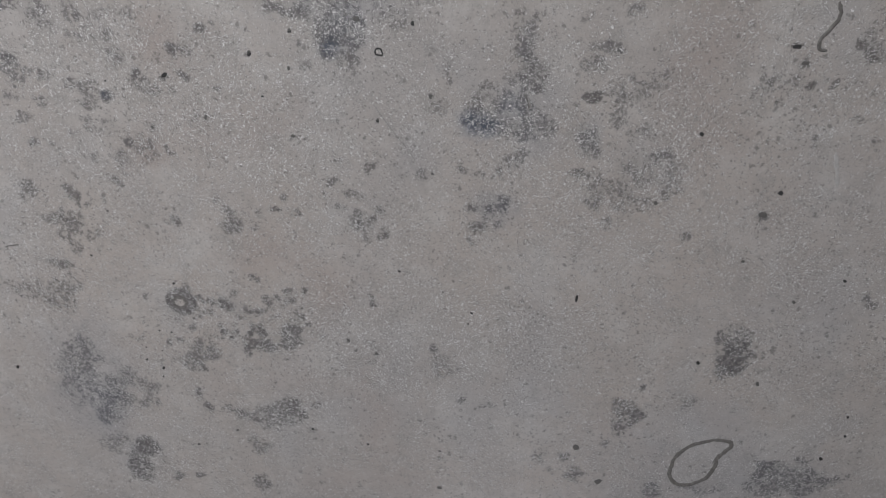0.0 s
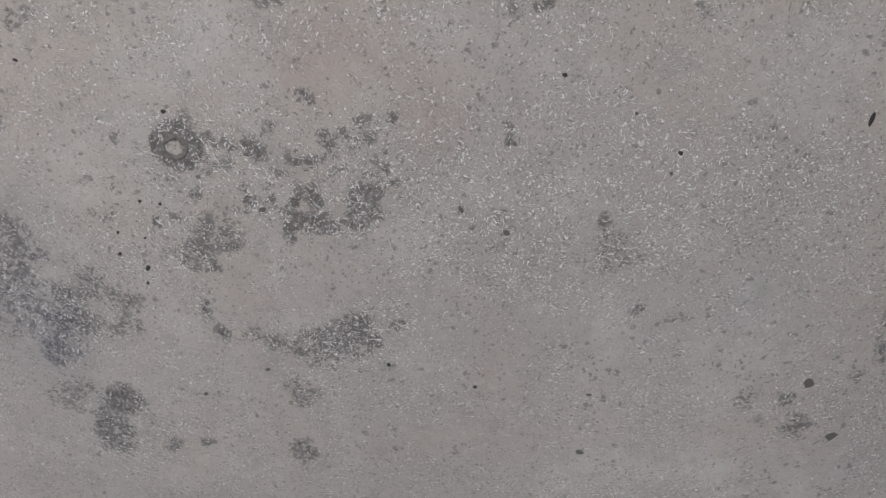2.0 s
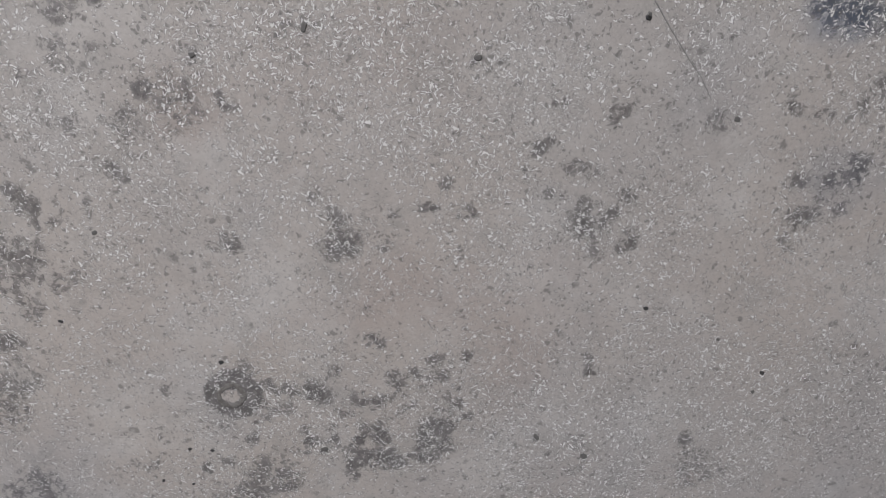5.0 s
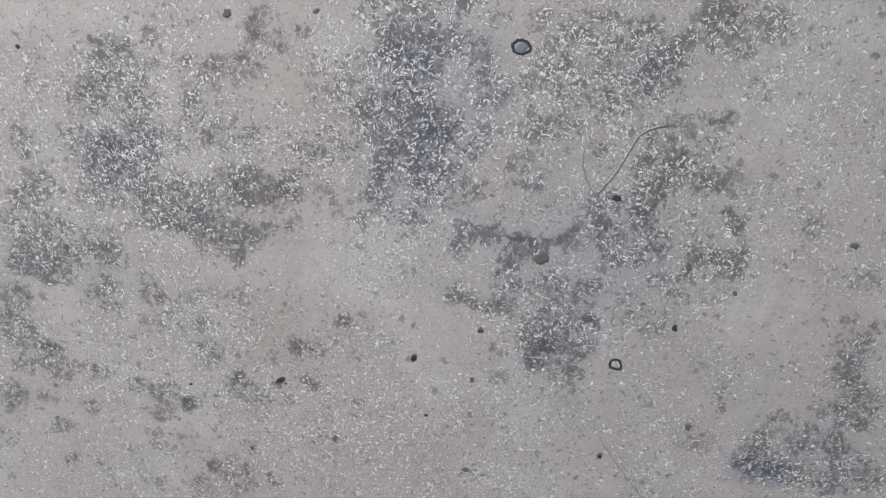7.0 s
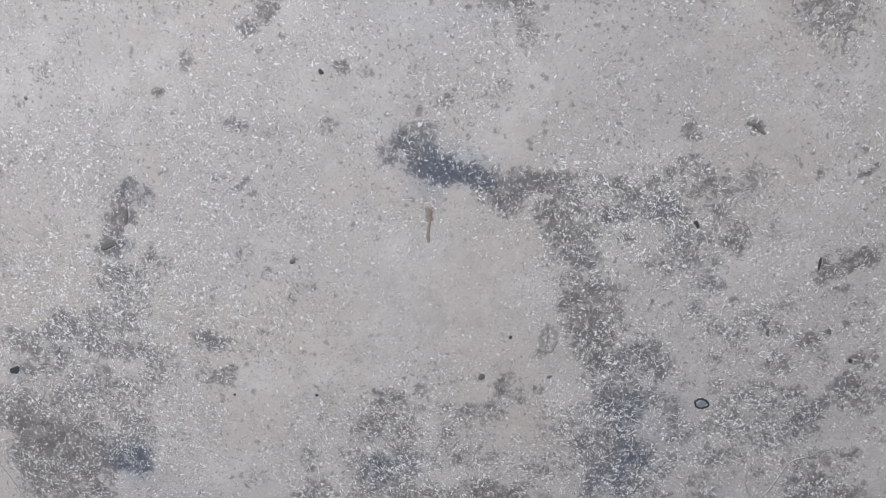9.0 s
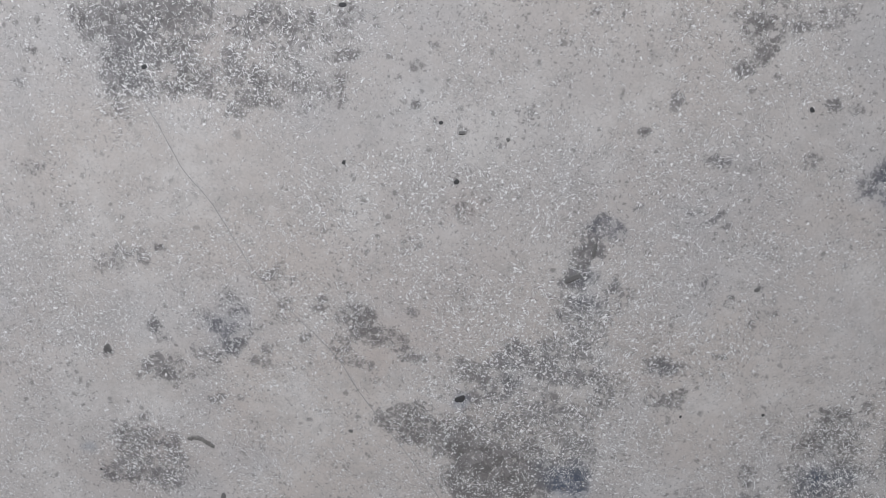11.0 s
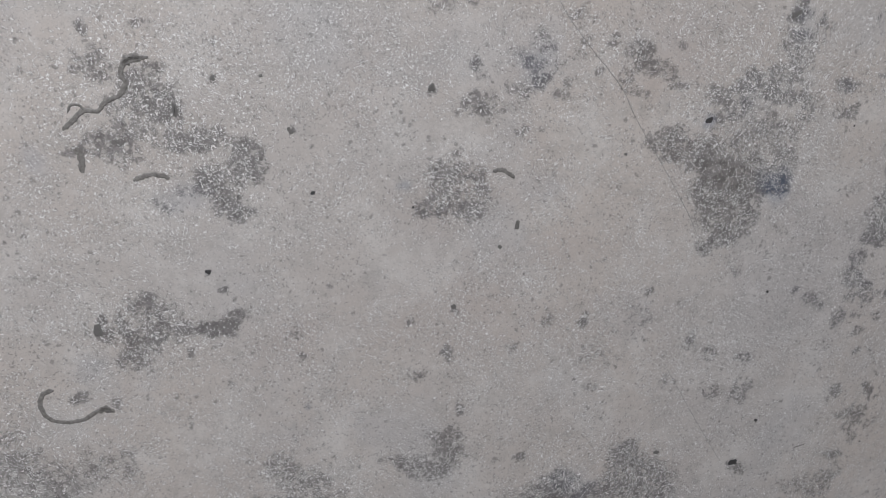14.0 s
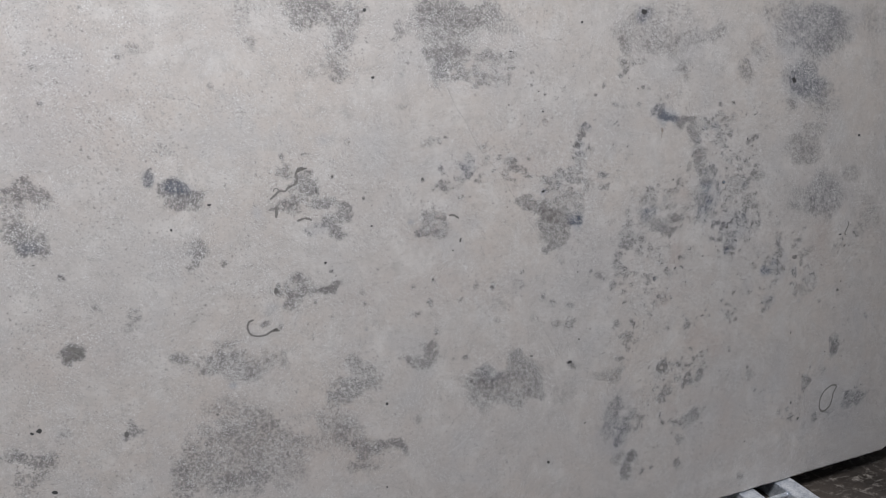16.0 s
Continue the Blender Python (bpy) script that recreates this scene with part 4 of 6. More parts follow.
spar(-0.021, 0.470, 0.0034, 0.0033, -1, 0.70); spar(-0.002, 0.418, 0.0084, 0.0064, -68, 0.60); spar(0.006, 0.397, 0.0106, 0.0057, -68, 0.60); spar(0.219, 0.567, 0.0055, 0.0029, -76, 0.70)
spar(0.221, 0.558, 0.0048, 0.0043, 68, 0.70); spar(0.200, 0.564, 0.0018, 0.0018, 89, 0.50); spar(0.289, 0.496, 0.0060, 0.0055, -67, 0.60); spar(0.295, 0.466, 0.0105, 0.0070, -66, 0.40)
spar(0.302, 0.479, 0.0130, 0.0129, -1, 0.28); spar(0.317, 0.427, 0.0060, 0.0053, 25, 0.70); spar(0.348, 0.419, 0.0105, 0.0045, -1, 0.40); spar(0.288, 0.476, 0.0077, 0.0046, 89, 0.30)
spar(0.219, 0.487, 0.0033, 0.0030, -1, 0.60); spar(0.190, 0.506, 0.0032, 0.0019, 89, 0.70); spar(0.197, 0.492, 0.0016, 0.0015, -1, 0.60); spar(0.072, 0.389, 0.0251, 0.0176, 12, 0.50)
spar(0.102, 0.394, 0.0230, 0.0185, 5, 0.62); spar(0.118, 0.400, 0.0168, 0.0120, -14, 0.85); spar(0.129, 0.393, 0.0066, 0.0051, 89, 1.00); spar(0.098, 0.382, 0.0224, 0.0144, -1, 0.50)
spar(0.085, 0.370, 0.0189, 0.0080, -1, 0.30); spar(0.145, 0.406, 0.0072, 0.0064, -1, 0.50); spar(0.049, 0.385, 0.0150, 0.0078, -1, 0.35); spar(0.060, 0.336, 0.0130, 0.0106, -35, 0.60)
spar(0.052, 0.350, 0.0093, 0.0073, -1, 0.40); spar(0.057, 0.276, 0.0145, 0.0117, 89, 0.65); spar(0.184, 0.275, 0.0060, 0.0042, 89, 0.30); spar(0.042, 0.385, 0.0150, 0.0125, -1, 0.25)
spar(-0.089, 0.322, 0.0191, 0.0186, 12, 0.70); spar(-0.101, 0.296, 0.0240, 0.0192, 89, 0.50); spar(-0.102, 0.278, 0.0195, 0.0163, -1, 0.55); spar(-0.057, 0.276, 0.0100, 0.0068, 89, 0.75)
spar(-0.027, 0.278, 0.0093, 0.0035, 19, 0.70); spar(-0.117, 0.402, 0.0209, 0.0166, -1, 0.55); spar(-0.131, 0.378, 0.0185, 0.0153, 89, 0.50); spar(-0.071, 0.424, 0.0145, 0.0119, -1, 0.40)
spar(-0.097, 0.433, 0.0204, 0.0122, 20, 0.45); spar(-0.066, 0.403, 0.0168, 0.0104, 21, 0.45); spar(-0.053, 0.424, 0.0123, 0.0091, -1, 0.35); spar(-0.135, 0.331, 0.0202, 0.0171, -1, 0.35)
spar(-0.081, 0.392, 0.0113, 0.0070, -1, 0.50); spar(-0.085, 0.448, 0.0106, 0.0061, -1, 0.40); spar(-0.056, 0.398, 0.0078, 0.0037, 89, 0.60); spar(-0.115, 0.434, 0.0092, 0.0072, 89, 0.50)
spar(-0.059, 0.497, 0.0058, 0.0048, 50, 0.60); spar(-0.071, 0.499, 0.0046, 0.0023, -1, 0.50); spar(-0.071, 0.523, 0.0045, 0.0036, -1, 0.30); spar(0.408, 0.345, 0.0116, 0.0113, 89, 0.35)
spar(0.445, 0.345, 0.0075, 0.0060, 89, 0.70); spar(0.453, 0.315, 0.0147, 0.0117, 89, 0.60); spar(0.425, 0.323, 0.0046, 0.0033, -1, 0.60); spar(0.288, 0.281, 0.0033, 0.0030, -1, 0.70)
spar(0.094, 0.439, 0.0035, 0.0026, -1, 0.50); spar(0.115, 0.476, 0.0033, 0.0023, -1, 0.60); spar(0.134, 0.369, 0.0060, 0.0040, -1, 0.40); spar(0.180, 0.462, 0.0101, 0.0064, -1, 0.25)
spar(0.215, 0.503, 0.0128, 0.0107, -1, 0.22); spar(0.209, 0.473, 0.0133, 0.0077, -1, 0.25); spar(0.134, 0.501, 0.0052, 0.0029, -1, 0.40); spar(0.160, 0.508, 0.0050, 0.0045, 89, 0.40)
spar(0.293, 0.330, 0.0054, 0.0039, 89, 0.30); spar(0.002, 1.177, 0.0153, 0.0128, -19, 0.55); spar(0.023, 1.174, 0.0118, 0.0096, -24, 0.80); spar(0.009, 1.183, 0.0135, 0.0062, -0, 0.80)
spar(0.032, 1.159, 0.0166, 0.0077, -19, 0.50); spar(0.049, 1.161, 0.0147, 0.0106, 0, 0.60); spar(0.063, 1.164, 0.0132, 0.0093, 0, 0.60); spar(0.042, 1.152, 0.0201, 0.0051, -7, 0.50)
spar(0.082, 1.167, 0.0129, 0.0123, -19, 0.62); spar(0.089, 1.158, 0.0098, 0.0092, 0, 0.55); spar(0.049, 1.173, 0.0133, 0.0061, -0, 0.50); spar(0.069, 1.176, 0.0078, 0.0043, -0, 0.35)
spar(0.076, 1.145, 0.0113, 0.0094, 0, 0.65); spar(0.079, 1.129, 0.0128, 0.0114, -89, 0.60); spar(0.092, 1.123, 0.0146, 0.0084, 1, 0.55); spar(0.095, 1.142, 0.0131, 0.0125, 0, 0.55)
spar(0.108, 1.167, 0.0160, 0.0151, -0, 0.40); spar(0.121, 1.172, 0.0051, 0.0042, -0, 0.85); spar(0.118, 1.152, 0.0109, 0.0086, 0, 0.75); spar(0.125, 1.135, 0.0071, 0.0044, 1, 0.80)
spar(0.140, 1.170, 0.0187, 0.0101, -0, 0.45); spar(0.150, 1.149, 0.0126, 0.0104, 0, 0.60); spar(0.134, 1.158, 0.0126, 0.0091, 0, 0.50); spar(0.171, 1.161, 0.0123, 0.0119, 0, 0.30)
spar(0.186, 1.164, 0.0133, 0.0101, 0, 0.40); spar(0.210, 1.173, 0.0127, 0.0101, 90, 0.40); spar(0.164, 1.176, 0.0152, 0.0076, -0, 0.40); spar(0.089, 1.110, 0.0121, 0.0098, 1, 0.60)
spar(0.099, 1.097, 0.0148, 0.0079, 1, 0.75); spar(0.089, 1.087, 0.0101, 0.0089, -88, 0.70); spar(0.102, 1.077, 0.0149, 0.0148, 2, 0.72); spar(0.102, 1.056, 0.0152, 0.0130, -88, 0.75)
spar(0.106, 1.042, 0.0106, 0.0104, -88, 0.70); spar(0.116, 1.094, 0.0067, 0.0066, 1, 0.40); spar(0.160, 1.140, 0.0125, 0.0092, 0, 0.40); spar(0.185, 1.143, 0.0135, 0.0079, 0, 0.40)
spar(0.198, 1.128, 0.0105, 0.0062, 1, 0.65); spar(0.173, 1.124, 0.0157, 0.0106, 1, 0.45); spar(0.154, 1.118, 0.0140, 0.0095, 1, 0.45); spar(0.138, 1.114, 0.0097, 0.0083, 1, 0.50)
spar(0.177, 1.105, 0.0127, 0.0064, 1, 0.45); spar(0.187, 1.099, 0.0070, 0.0032, 1, 0.50); spar(0.160, 1.130, 0.0157, 0.0062, 1, 0.45); spar(0.203, 1.137, 0.0079, 0.0073, 1, 0.40)
spar(0.230, 1.140, 0.0078, 0.0078, -90, 0.40); spar(0.258, 1.113, 0.0093, 0.0042, -89, 0.75); spar(0.266, 1.113, 0.0115, 0.0076, 22, 0.60); spar(0.278, 1.120, 0.0128, 0.0079, 1, 0.65)
spar(0.285, 1.126, 0.0058, 0.0048, 1, 0.50); spar(0.268, 1.095, 0.0078, 0.0063, 1, 0.35); spar(0.281, 1.086, 0.0089, 0.0051, 2, 0.35); spar(0.248, 1.177, 0.0040, 0.0029, 90, 0.60)
spar(0.279, 1.177, 0.0097, 0.0024, 21, 0.60); spar(0.296, 1.150, 0.0045, 0.0029, 0, 0.40); spar(0.314, 1.141, 0.0067, 0.0059, 0, 0.30); spar(0.294, 1.170, 0.0045, 0.0034, -0, 0.50)
spar(0.316, 1.170, 0.0055, 0.0045, -0, 0.30); spar(0.296, 1.175, 0.0022, 0.0017, -0, 0.60); spar(0.141, 1.085, 0.0046, 0.0033, -88, 0.60); spar(0.154, 1.085, 0.0039, 0.0033, 2, 0.50)
spar(0.174, 1.081, 0.0073, 0.0071, -88, 0.62); spar(0.164, 1.076, 0.0040, 0.0039, -88, 0.50); spar(0.200, 1.090, 0.0038, 0.0026, 2, 0.50); spar(0.235, 1.086, 0.0055, 0.0045, 2, 0.50)
spar(0.214, 1.077, 0.0126, 0.0065, 2, 0.25); spar(0.199, 1.065, 0.0109, 0.0060, 2, 0.55); spar(0.206, 1.059, 0.0080, 0.0077, -88, 0.60); spar(0.189, 1.066, 0.0064, 0.0047, 2, 0.40)
spar(0.227, 1.066, 0.0107, 0.0053, 2, 0.65); spar(0.221, 1.071, 0.0066, 0.0044, -88, 0.60); spar(0.250, 1.059, 0.0105, 0.0066, 2, 0.65); spar(0.257, 1.054, 0.0053, 0.0043, -88, 0.60)
spar(0.264, 1.067, 0.0033, 0.0024, -88, 0.60); spar(0.276, 1.071, 0.0045, 0.0042, -88, 0.65); spar(0.288, 1.075, 0.0032, 0.0030, -88, 0.50); spar(0.317, 1.061, 0.0035, 0.0032, 2, 0.35)
spar(0.126, 1.068, 0.0047, 0.0034, 2, 0.60); spar(0.133, 1.051, 0.0135, 0.0083, 2, 0.50); spar(0.123, 1.043, 0.0102, 0.0091, 2, 0.75); spar(0.144, 1.044, 0.0135, 0.0118, 2, 0.55)
spar(0.190, 1.046, 0.0078, 0.0068, 2, 0.40); spar(0.209, 1.050, 0.0047, 0.0032, -88, 0.60); spar(0.235, 1.044, 0.0088, 0.0082, -87, 0.50); spar(0.264, 1.046, 0.0114, 0.0043, -87, 0.35)
spar(0.282, 1.045, 0.0037, 0.0033, 3, 0.80); spar(0.291, 1.045, 0.0080, 0.0079, -87, 0.50); spar(0.074, 1.066, 0.0076, 0.0056, -88, 0.40); spar(0.071, 1.053, 0.0091, 0.0049, -88, 0.40)
spar(-0.182, 1.059, 0.0143, 0.0095, -8, 0.75); spar(-0.172, 1.052, 0.0082, 0.0046, 2, 0.60); spar(-0.184, 1.034, 0.0142, 0.0095, 2, 0.40); spar(-0.163, 1.033, 0.0066, 0.0063, 2, 0.40)
spar(-0.115, 1.094, 0.0079, 0.0062, -89, 0.50); spar(-0.101, 1.096, 0.0054, 0.0050, 1, 0.50); spar(-0.112, 1.117, 0.0031, 0.0025, 1, 0.60); spar(-0.126, 1.068, 0.0056, 0.0052, 2, 0.40)
spar(-0.100, 1.139, 0.0052, 0.0027, 0, 0.35); spar(-0.145, 1.127, 0.0070, 0.0056, 1, 0.40); spar(-0.132, 1.108, 0.0054, 0.0036, 61, 0.40); spar(-0.150, 1.171, 0.0078, 0.0026, 17, 0.50)
spar(-0.142, 1.176, 0.0054, 0.0022, 21, 0.50); spar(-0.163, 1.177, 0.0053, 0.0033, -0, 0.40); spar(-0.172, 1.027, 0.0167, 0.0079, 3, 0.35); spar(-0.136, 1.167, 0.0060, 0.0040, -0, 0.30)
spar(-0.138, 1.064, 0.0080, 0.0038, 2, 0.30); spar(-0.049, 1.007, 0.0134, 0.0080, 0, 0.50); spar(-0.042, 0.994, 0.0195, 0.0156, 0, 0.50); spar(-0.064, 0.988, 0.0171, 0.0102, 18, 0.50)
spar(-0.035, 1.010, 0.0086, 0.0055, -0, 0.50); spar(-0.094, 0.991, 0.0096, 0.0076, -90, 0.45); spar(-0.033, 0.971, 0.0123, 0.0091, 1, 0.60); spar(-0.055, 0.959, 0.0105, 0.0080, 1, 0.75)
spar(-0.063, 0.952, 0.0155, 0.0135, 1, 0.55); spar(-0.043, 0.949, 0.0153, 0.0134, 1, 0.55); spar(-0.030, 0.963, 0.0103, 0.0098, 1, 0.50); spar(-0.076, 0.960, 0.0141, 0.0100, 1, 0.35)
spar(-0.032, 0.929, 0.0234, 0.0145, -19, 0.65); spar(-0.041, 0.911, 0.0139, 0.0074, -9, 0.65); spar(-0.012, 0.919, 0.0210, 0.0118, 1, 0.60); spar(-0.020, 0.908, 0.0107, 0.0057, 1, 0.70)
spar(0.020, 0.927, 0.0151, 0.0122, 1, 0.62); spar(0.037, 0.927, 0.0156, 0.0115, 1, 0.60); spar(0.021, 0.899, 0.0140, 0.0107, 2, 0.62); spar(0.035, 0.905, 0.0139, 0.0070, 2, 0.50)
spar(0.004, 0.909, 0.0175, 0.0099, 1, 0.60); spar(0.051, 0.927, 0.0101, 0.0101, 1, 0.50); spar(0.053, 0.910, 0.0069, 0.0042, 1, 0.50); spar(-0.003, 0.963, 0.0169, 0.0110, 1, 0.35)
spar(0.007, 0.991, 0.0131, 0.0123, 0, 0.35); spar(0.024, 0.998, 0.0130, 0.0079, 0, 0.35); spar(0.023, 0.957, 0.0201, 0.0129, 1, 0.35); spar(-0.001, 1.004, 0.0052, 0.0037, 0, 0.50)
spar(-0.021, 1.004, 0.0079, 0.0043, 0, 0.50); spar(-0.005, 0.976, 0.0147, 0.0051, 0, 0.50); spar(-0.000, 0.985, 0.0060, 0.0044, 0, 0.50); spar(-0.107, 0.931, 0.0182, 0.0106, 1, 0.50)
spar(-0.104, 0.910, 0.0176, 0.0092, 11, 0.55); spar(-0.115, 0.891, 0.0226, 0.0151, 2, 0.60); spar(-0.077, 0.896, 0.0228, 0.0128, 11, 0.58); spar(-0.067, 0.885, 0.0148, 0.0097, 2, 0.50)
spar(-0.102, 0.880, 0.0226, 0.0077, 2, 0.50); spar(-0.067, 0.932, 0.0157, 0.0063, 1, 0.45); spar(-0.125, 0.913, 0.0110, 0.0075, -89, 0.50); spar(-0.112, 0.955, 0.0082, 0.0065, -89, 0.50)
spar(-0.128, 0.883, 0.0130, 0.0115, 2, 0.50); spar(-0.072, 0.861, 0.0123, 0.0105, -69, 0.50); spar(-0.042, 0.860, 0.0127, 0.0115, 2, 0.50); spar(-0.130, 0.856, 0.0156, 0.0104, 2, 0.50)
spar(-0.127, 0.833, 0.0228, 0.0128, -8, 0.60); spar(-0.118, 0.826, 0.0091, 0.0036, 12, 1.00); spar(-0.111, 0.813, 0.0159, 0.0110, 3, 0.45); spar(-0.131, 0.810, 0.0161, 0.0086, 3, 0.40)
spar(-0.017, 0.849, 0.0093, 0.0089, -88, 0.40); spar(-0.013, 0.826, 0.0128, 0.0096, 3, 0.50); spar(-0.015, 0.865, 0.0147, 0.0061, 2, 0.35); spar(-0.048, 0.840, 0.0114, 0.0080, 2, 0.35)
spar(-0.084, 0.810, 0.0118, 0.0084, 3, 0.40); spar(0.014, 0.862, 0.0145, 0.0091, 2, 0.30); spar(0.043, 1.024, 0.0138, 0.0069, -0, 0.45); spar(0.039, 1.016, 0.0070, 0.0041, -0, 0.60)
spar(0.051, 1.013, 0.0095, 0.0053, -0, 0.40); spar(0.067, 1.017, 0.0062, 0.0035, -0, 0.50); spar(0.031, 1.004, 0.0128, 0.0060, 0, 0.35); spar(0.001, 1.023, 0.0045, 0.0018, -0, 0.50)
spar(-0.019, 1.016, 0.0048, 0.0046, 90, 0.50); spar(0.025, 1.030, 0.0038, 0.0023, -0, 0.50); spar(0.072, 0.992, 0.0127, 0.0090, 0, 0.30); spar(0.033, 0.992, 0.0097, 0.0073, 0, 0.30)
spar(0.105, 1.024, 0.0121, 0.0113, -0, 0.50); spar(0.123, 1.027, 0.0132, 0.0112, -0, 0.60); spar(0.135, 1.018, 0.0150, 0.0113, -0, 0.50); spar(0.116, 1.010, 0.0122, 0.0087, -0, 0.70)
spar(0.104, 0.998, 0.0155, 0.0118, 0, 0.50); spar(0.125, 0.992, 0.0154, 0.0148, 0, 0.60); spar(0.112, 0.974, 0.0157, 0.0153, 1, 0.70); spar(0.134, 0.968, 0.0153, 0.0125, -89, 0.75)
spar(0.115, 0.952, 0.0192, 0.0127, 1, 0.65); spar(0.137, 0.946, 0.0159, 0.0096, 1, 0.65); spar(0.096, 0.967, 0.0155, 0.0109, -89, 0.50); spar(0.101, 0.935, 0.0144, 0.0111, -89, 0.60)
spar(0.114, 0.922, 0.0164, 0.0080, 1, 0.50); spar(0.140, 0.929, 0.0142, 0.0111, 1, 0.50); spar(0.094, 0.911, 0.0100, 0.0068, 1, 0.50); spar(0.127, 0.914, 0.0085, 0.0074, 1, 0.50)
spar(0.084, 0.983, 0.0152, 0.0127, -90, 0.30); spar(0.070, 0.957, 0.0196, 0.0127, 1, 0.35); spar(0.062, 0.934, 0.0200, 0.0086, 1, 0.35); spar(0.078, 0.921, 0.0134, 0.0081, 1, 0.35)
spar(0.156, 1.012, 0.0119, 0.0113, -0, 0.40); spar(0.159, 0.992, 0.0129, 0.0091, -90, 0.50); spar(0.171, 0.986, 0.0101, 0.0091, -90, 0.40); spar(0.167, 1.029, 0.0070, 0.0066, -0, 0.30)
spar(0.159, 0.962, 0.0124, 0.0093, 1, 0.35); spar(0.160, 0.936, 0.0108, 0.0097, 1, 0.35); spar(0.194, 1.024, 0.0087, 0.0066, -0, 0.45); spar(0.203, 1.007, 0.0128, 0.0096, 0, 0.45)
spar(0.192, 0.989, 0.0149, 0.0117, 0, 0.45); spar(0.210, 0.986, 0.0130, 0.0117, 0, 0.42); spar(0.226, 1.010, 0.0126, 0.0084, -0, 0.50); spar(0.214, 1.018, 0.0086, 0.0067, -0, 0.50)
spar(0.228, 1.026, 0.0085, 0.0055, -0, 0.40); spar(0.245, 1.023, 0.0123, 0.0093, -0, 0.55); spar(0.255, 1.009, 0.0141, 0.0100, -0, 0.60); spar(0.250, 0.998, 0.0114, 0.0068, 0, 0.65)
spar(0.274, 1.018, 0.0163, 0.0095, 10, 0.55); spar(0.281, 1.026, 0.0121, 0.0081, -0, 0.50); spar(0.289, 1.009, 0.0111, 0.0056, -0, 0.45); spar(0.264, 1.004, 0.0085, 0.0084, 0, 0.60)
spar(0.236, 0.992, 0.0145, 0.0115, 0, 0.40); spar(0.260, 0.990, 0.0115, 0.0075, 0, 0.35); spar(0.301, 1.018, 0.0120, 0.0109, -0, 0.40); spar(0.307, 0.993, 0.0085, 0.0084, -90, 0.25)
spar(0.187, 0.968, 0.0103, 0.0091, 1, 0.50); spar(0.202, 0.965, 0.0121, 0.0103, 1, 0.45); spar(0.184, 0.949, 0.0074, 0.0069, 1, 0.45); spar(0.169, 0.936, 0.0076, 0.0058, 1, 0.40)
spar(0.191, 0.937, 0.0093, 0.0064, 1, 0.40); spar(0.226, 0.978, 0.0130, 0.0089, 0, 0.40); spar(0.227, 0.956, 0.0078, 0.0068, 1, 0.40); spar(0.247, 0.969, 0.0118, 0.0072, 1, 0.40)
spar(0.267, 0.972, 0.0145, 0.0071, 1, 0.45); disc(0.261, 0.948, 0.0178, 0.0154, 1, 0.60); disc(0.256, 0.932, 0.0151, 0.0108, 1, 0.50); spar(0.280, 0.957, 0.0121, 0.0117, -89, 0.45)
spar(0.290, 0.972, 0.0086, 0.0077, 1, 0.45); spar(0.282, 0.939, 0.0130, 0.0094, 1, 0.50); spar(0.297, 0.939, 0.0094, 0.0088, -89, 0.35); spar(0.229, 0.928, 0.0123, 0.0084, 1, 0.45)
spar(0.238, 0.931, 0.0061, 0.0032, 1, 0.70); spar(0.254, 0.919, 0.0097, 0.0092, -89, 0.65); spar(0.227, 0.911, 0.0125, 0.0099, 2, 0.55); spar(0.240, 0.905, 0.0124, 0.0100, 2, 0.50)
spar(0.261, 0.906, 0.0123, 0.0080, 2, 0.50); spar(0.215, 0.901, 0.0095, 0.0088, 2, 0.40); spar(0.278, 0.919, 0.0120, 0.0065, 1, 0.35); disc(0.303, 0.918, 0.0079, 0.0064, 61, 0.70)
spar(0.297, 0.925, 0.0044, 0.0030, -29, 0.70); spar(0.296, 0.897, 0.0132, 0.0061, 13, 0.70); spar(0.303, 0.892, 0.0091, 0.0054, 2, 0.70); spar(0.284, 0.900, 0.0092, 0.0080, 2, 0.50)
spar(0.282, 0.886, 0.0093, 0.0055, 2, 0.40); spar(0.269, 0.886, 0.0093, 0.0068, 2, 0.40); spar(0.307, 0.907, 0.0053, 0.0042, -88, 0.50); spar(0.160, 0.906, 0.0143, 0.0075, -9, 0.60)
spar(0.150, 0.896, 0.0097, 0.0079, -88, 0.55); spar(0.173, 0.910, 0.0071, 0.0054, 2, 0.50); spar(0.179, 0.897, 0.0115, 0.0078, -67, 0.55); spar(0.191, 0.900, 0.0109, 0.0081, 2, 0.60)
spar(0.198, 0.894, 0.0051, 0.0045, 2, 1.10); spar(0.208, 0.904, 0.0076, 0.0061, 2, 0.50); spar(0.180, 0.883, 0.0091, 0.0079, -88, 0.60); spar(0.164, 0.864, 0.0200, 0.0051, -3, 0.70)
spar(0.152, 0.871, 0.0089, 0.0049, 23, 0.75); spar(0.173, 0.872, 0.0085, 0.0046, -88, 0.60); spar(0.180, 0.863, 0.0079, 0.0060, -88, 0.60); spar(0.200, 0.873, 0.0131, 0.0085, 2, 0.45)
spar(0.220, 0.870, 0.0110, 0.0085, 2, 0.50); spar(0.207, 0.859, 0.0131, 0.0087, 2, 0.40); spar(0.229, 0.881, 0.0128, 0.0056, 2, 0.60); spar(0.225, 0.858, 0.0052, 0.0036, 2, 0.90)
spar(0.233, 0.856, 0.0058, 0.0046, -88, 0.60); spar(0.198, 0.844, 0.0114, 0.0111, 3, 0.65); spar(0.214, 0.844, 0.0132, 0.0110, 3, 0.60); spar(0.228, 0.837, 0.0089, 0.0079, -87, 0.55)
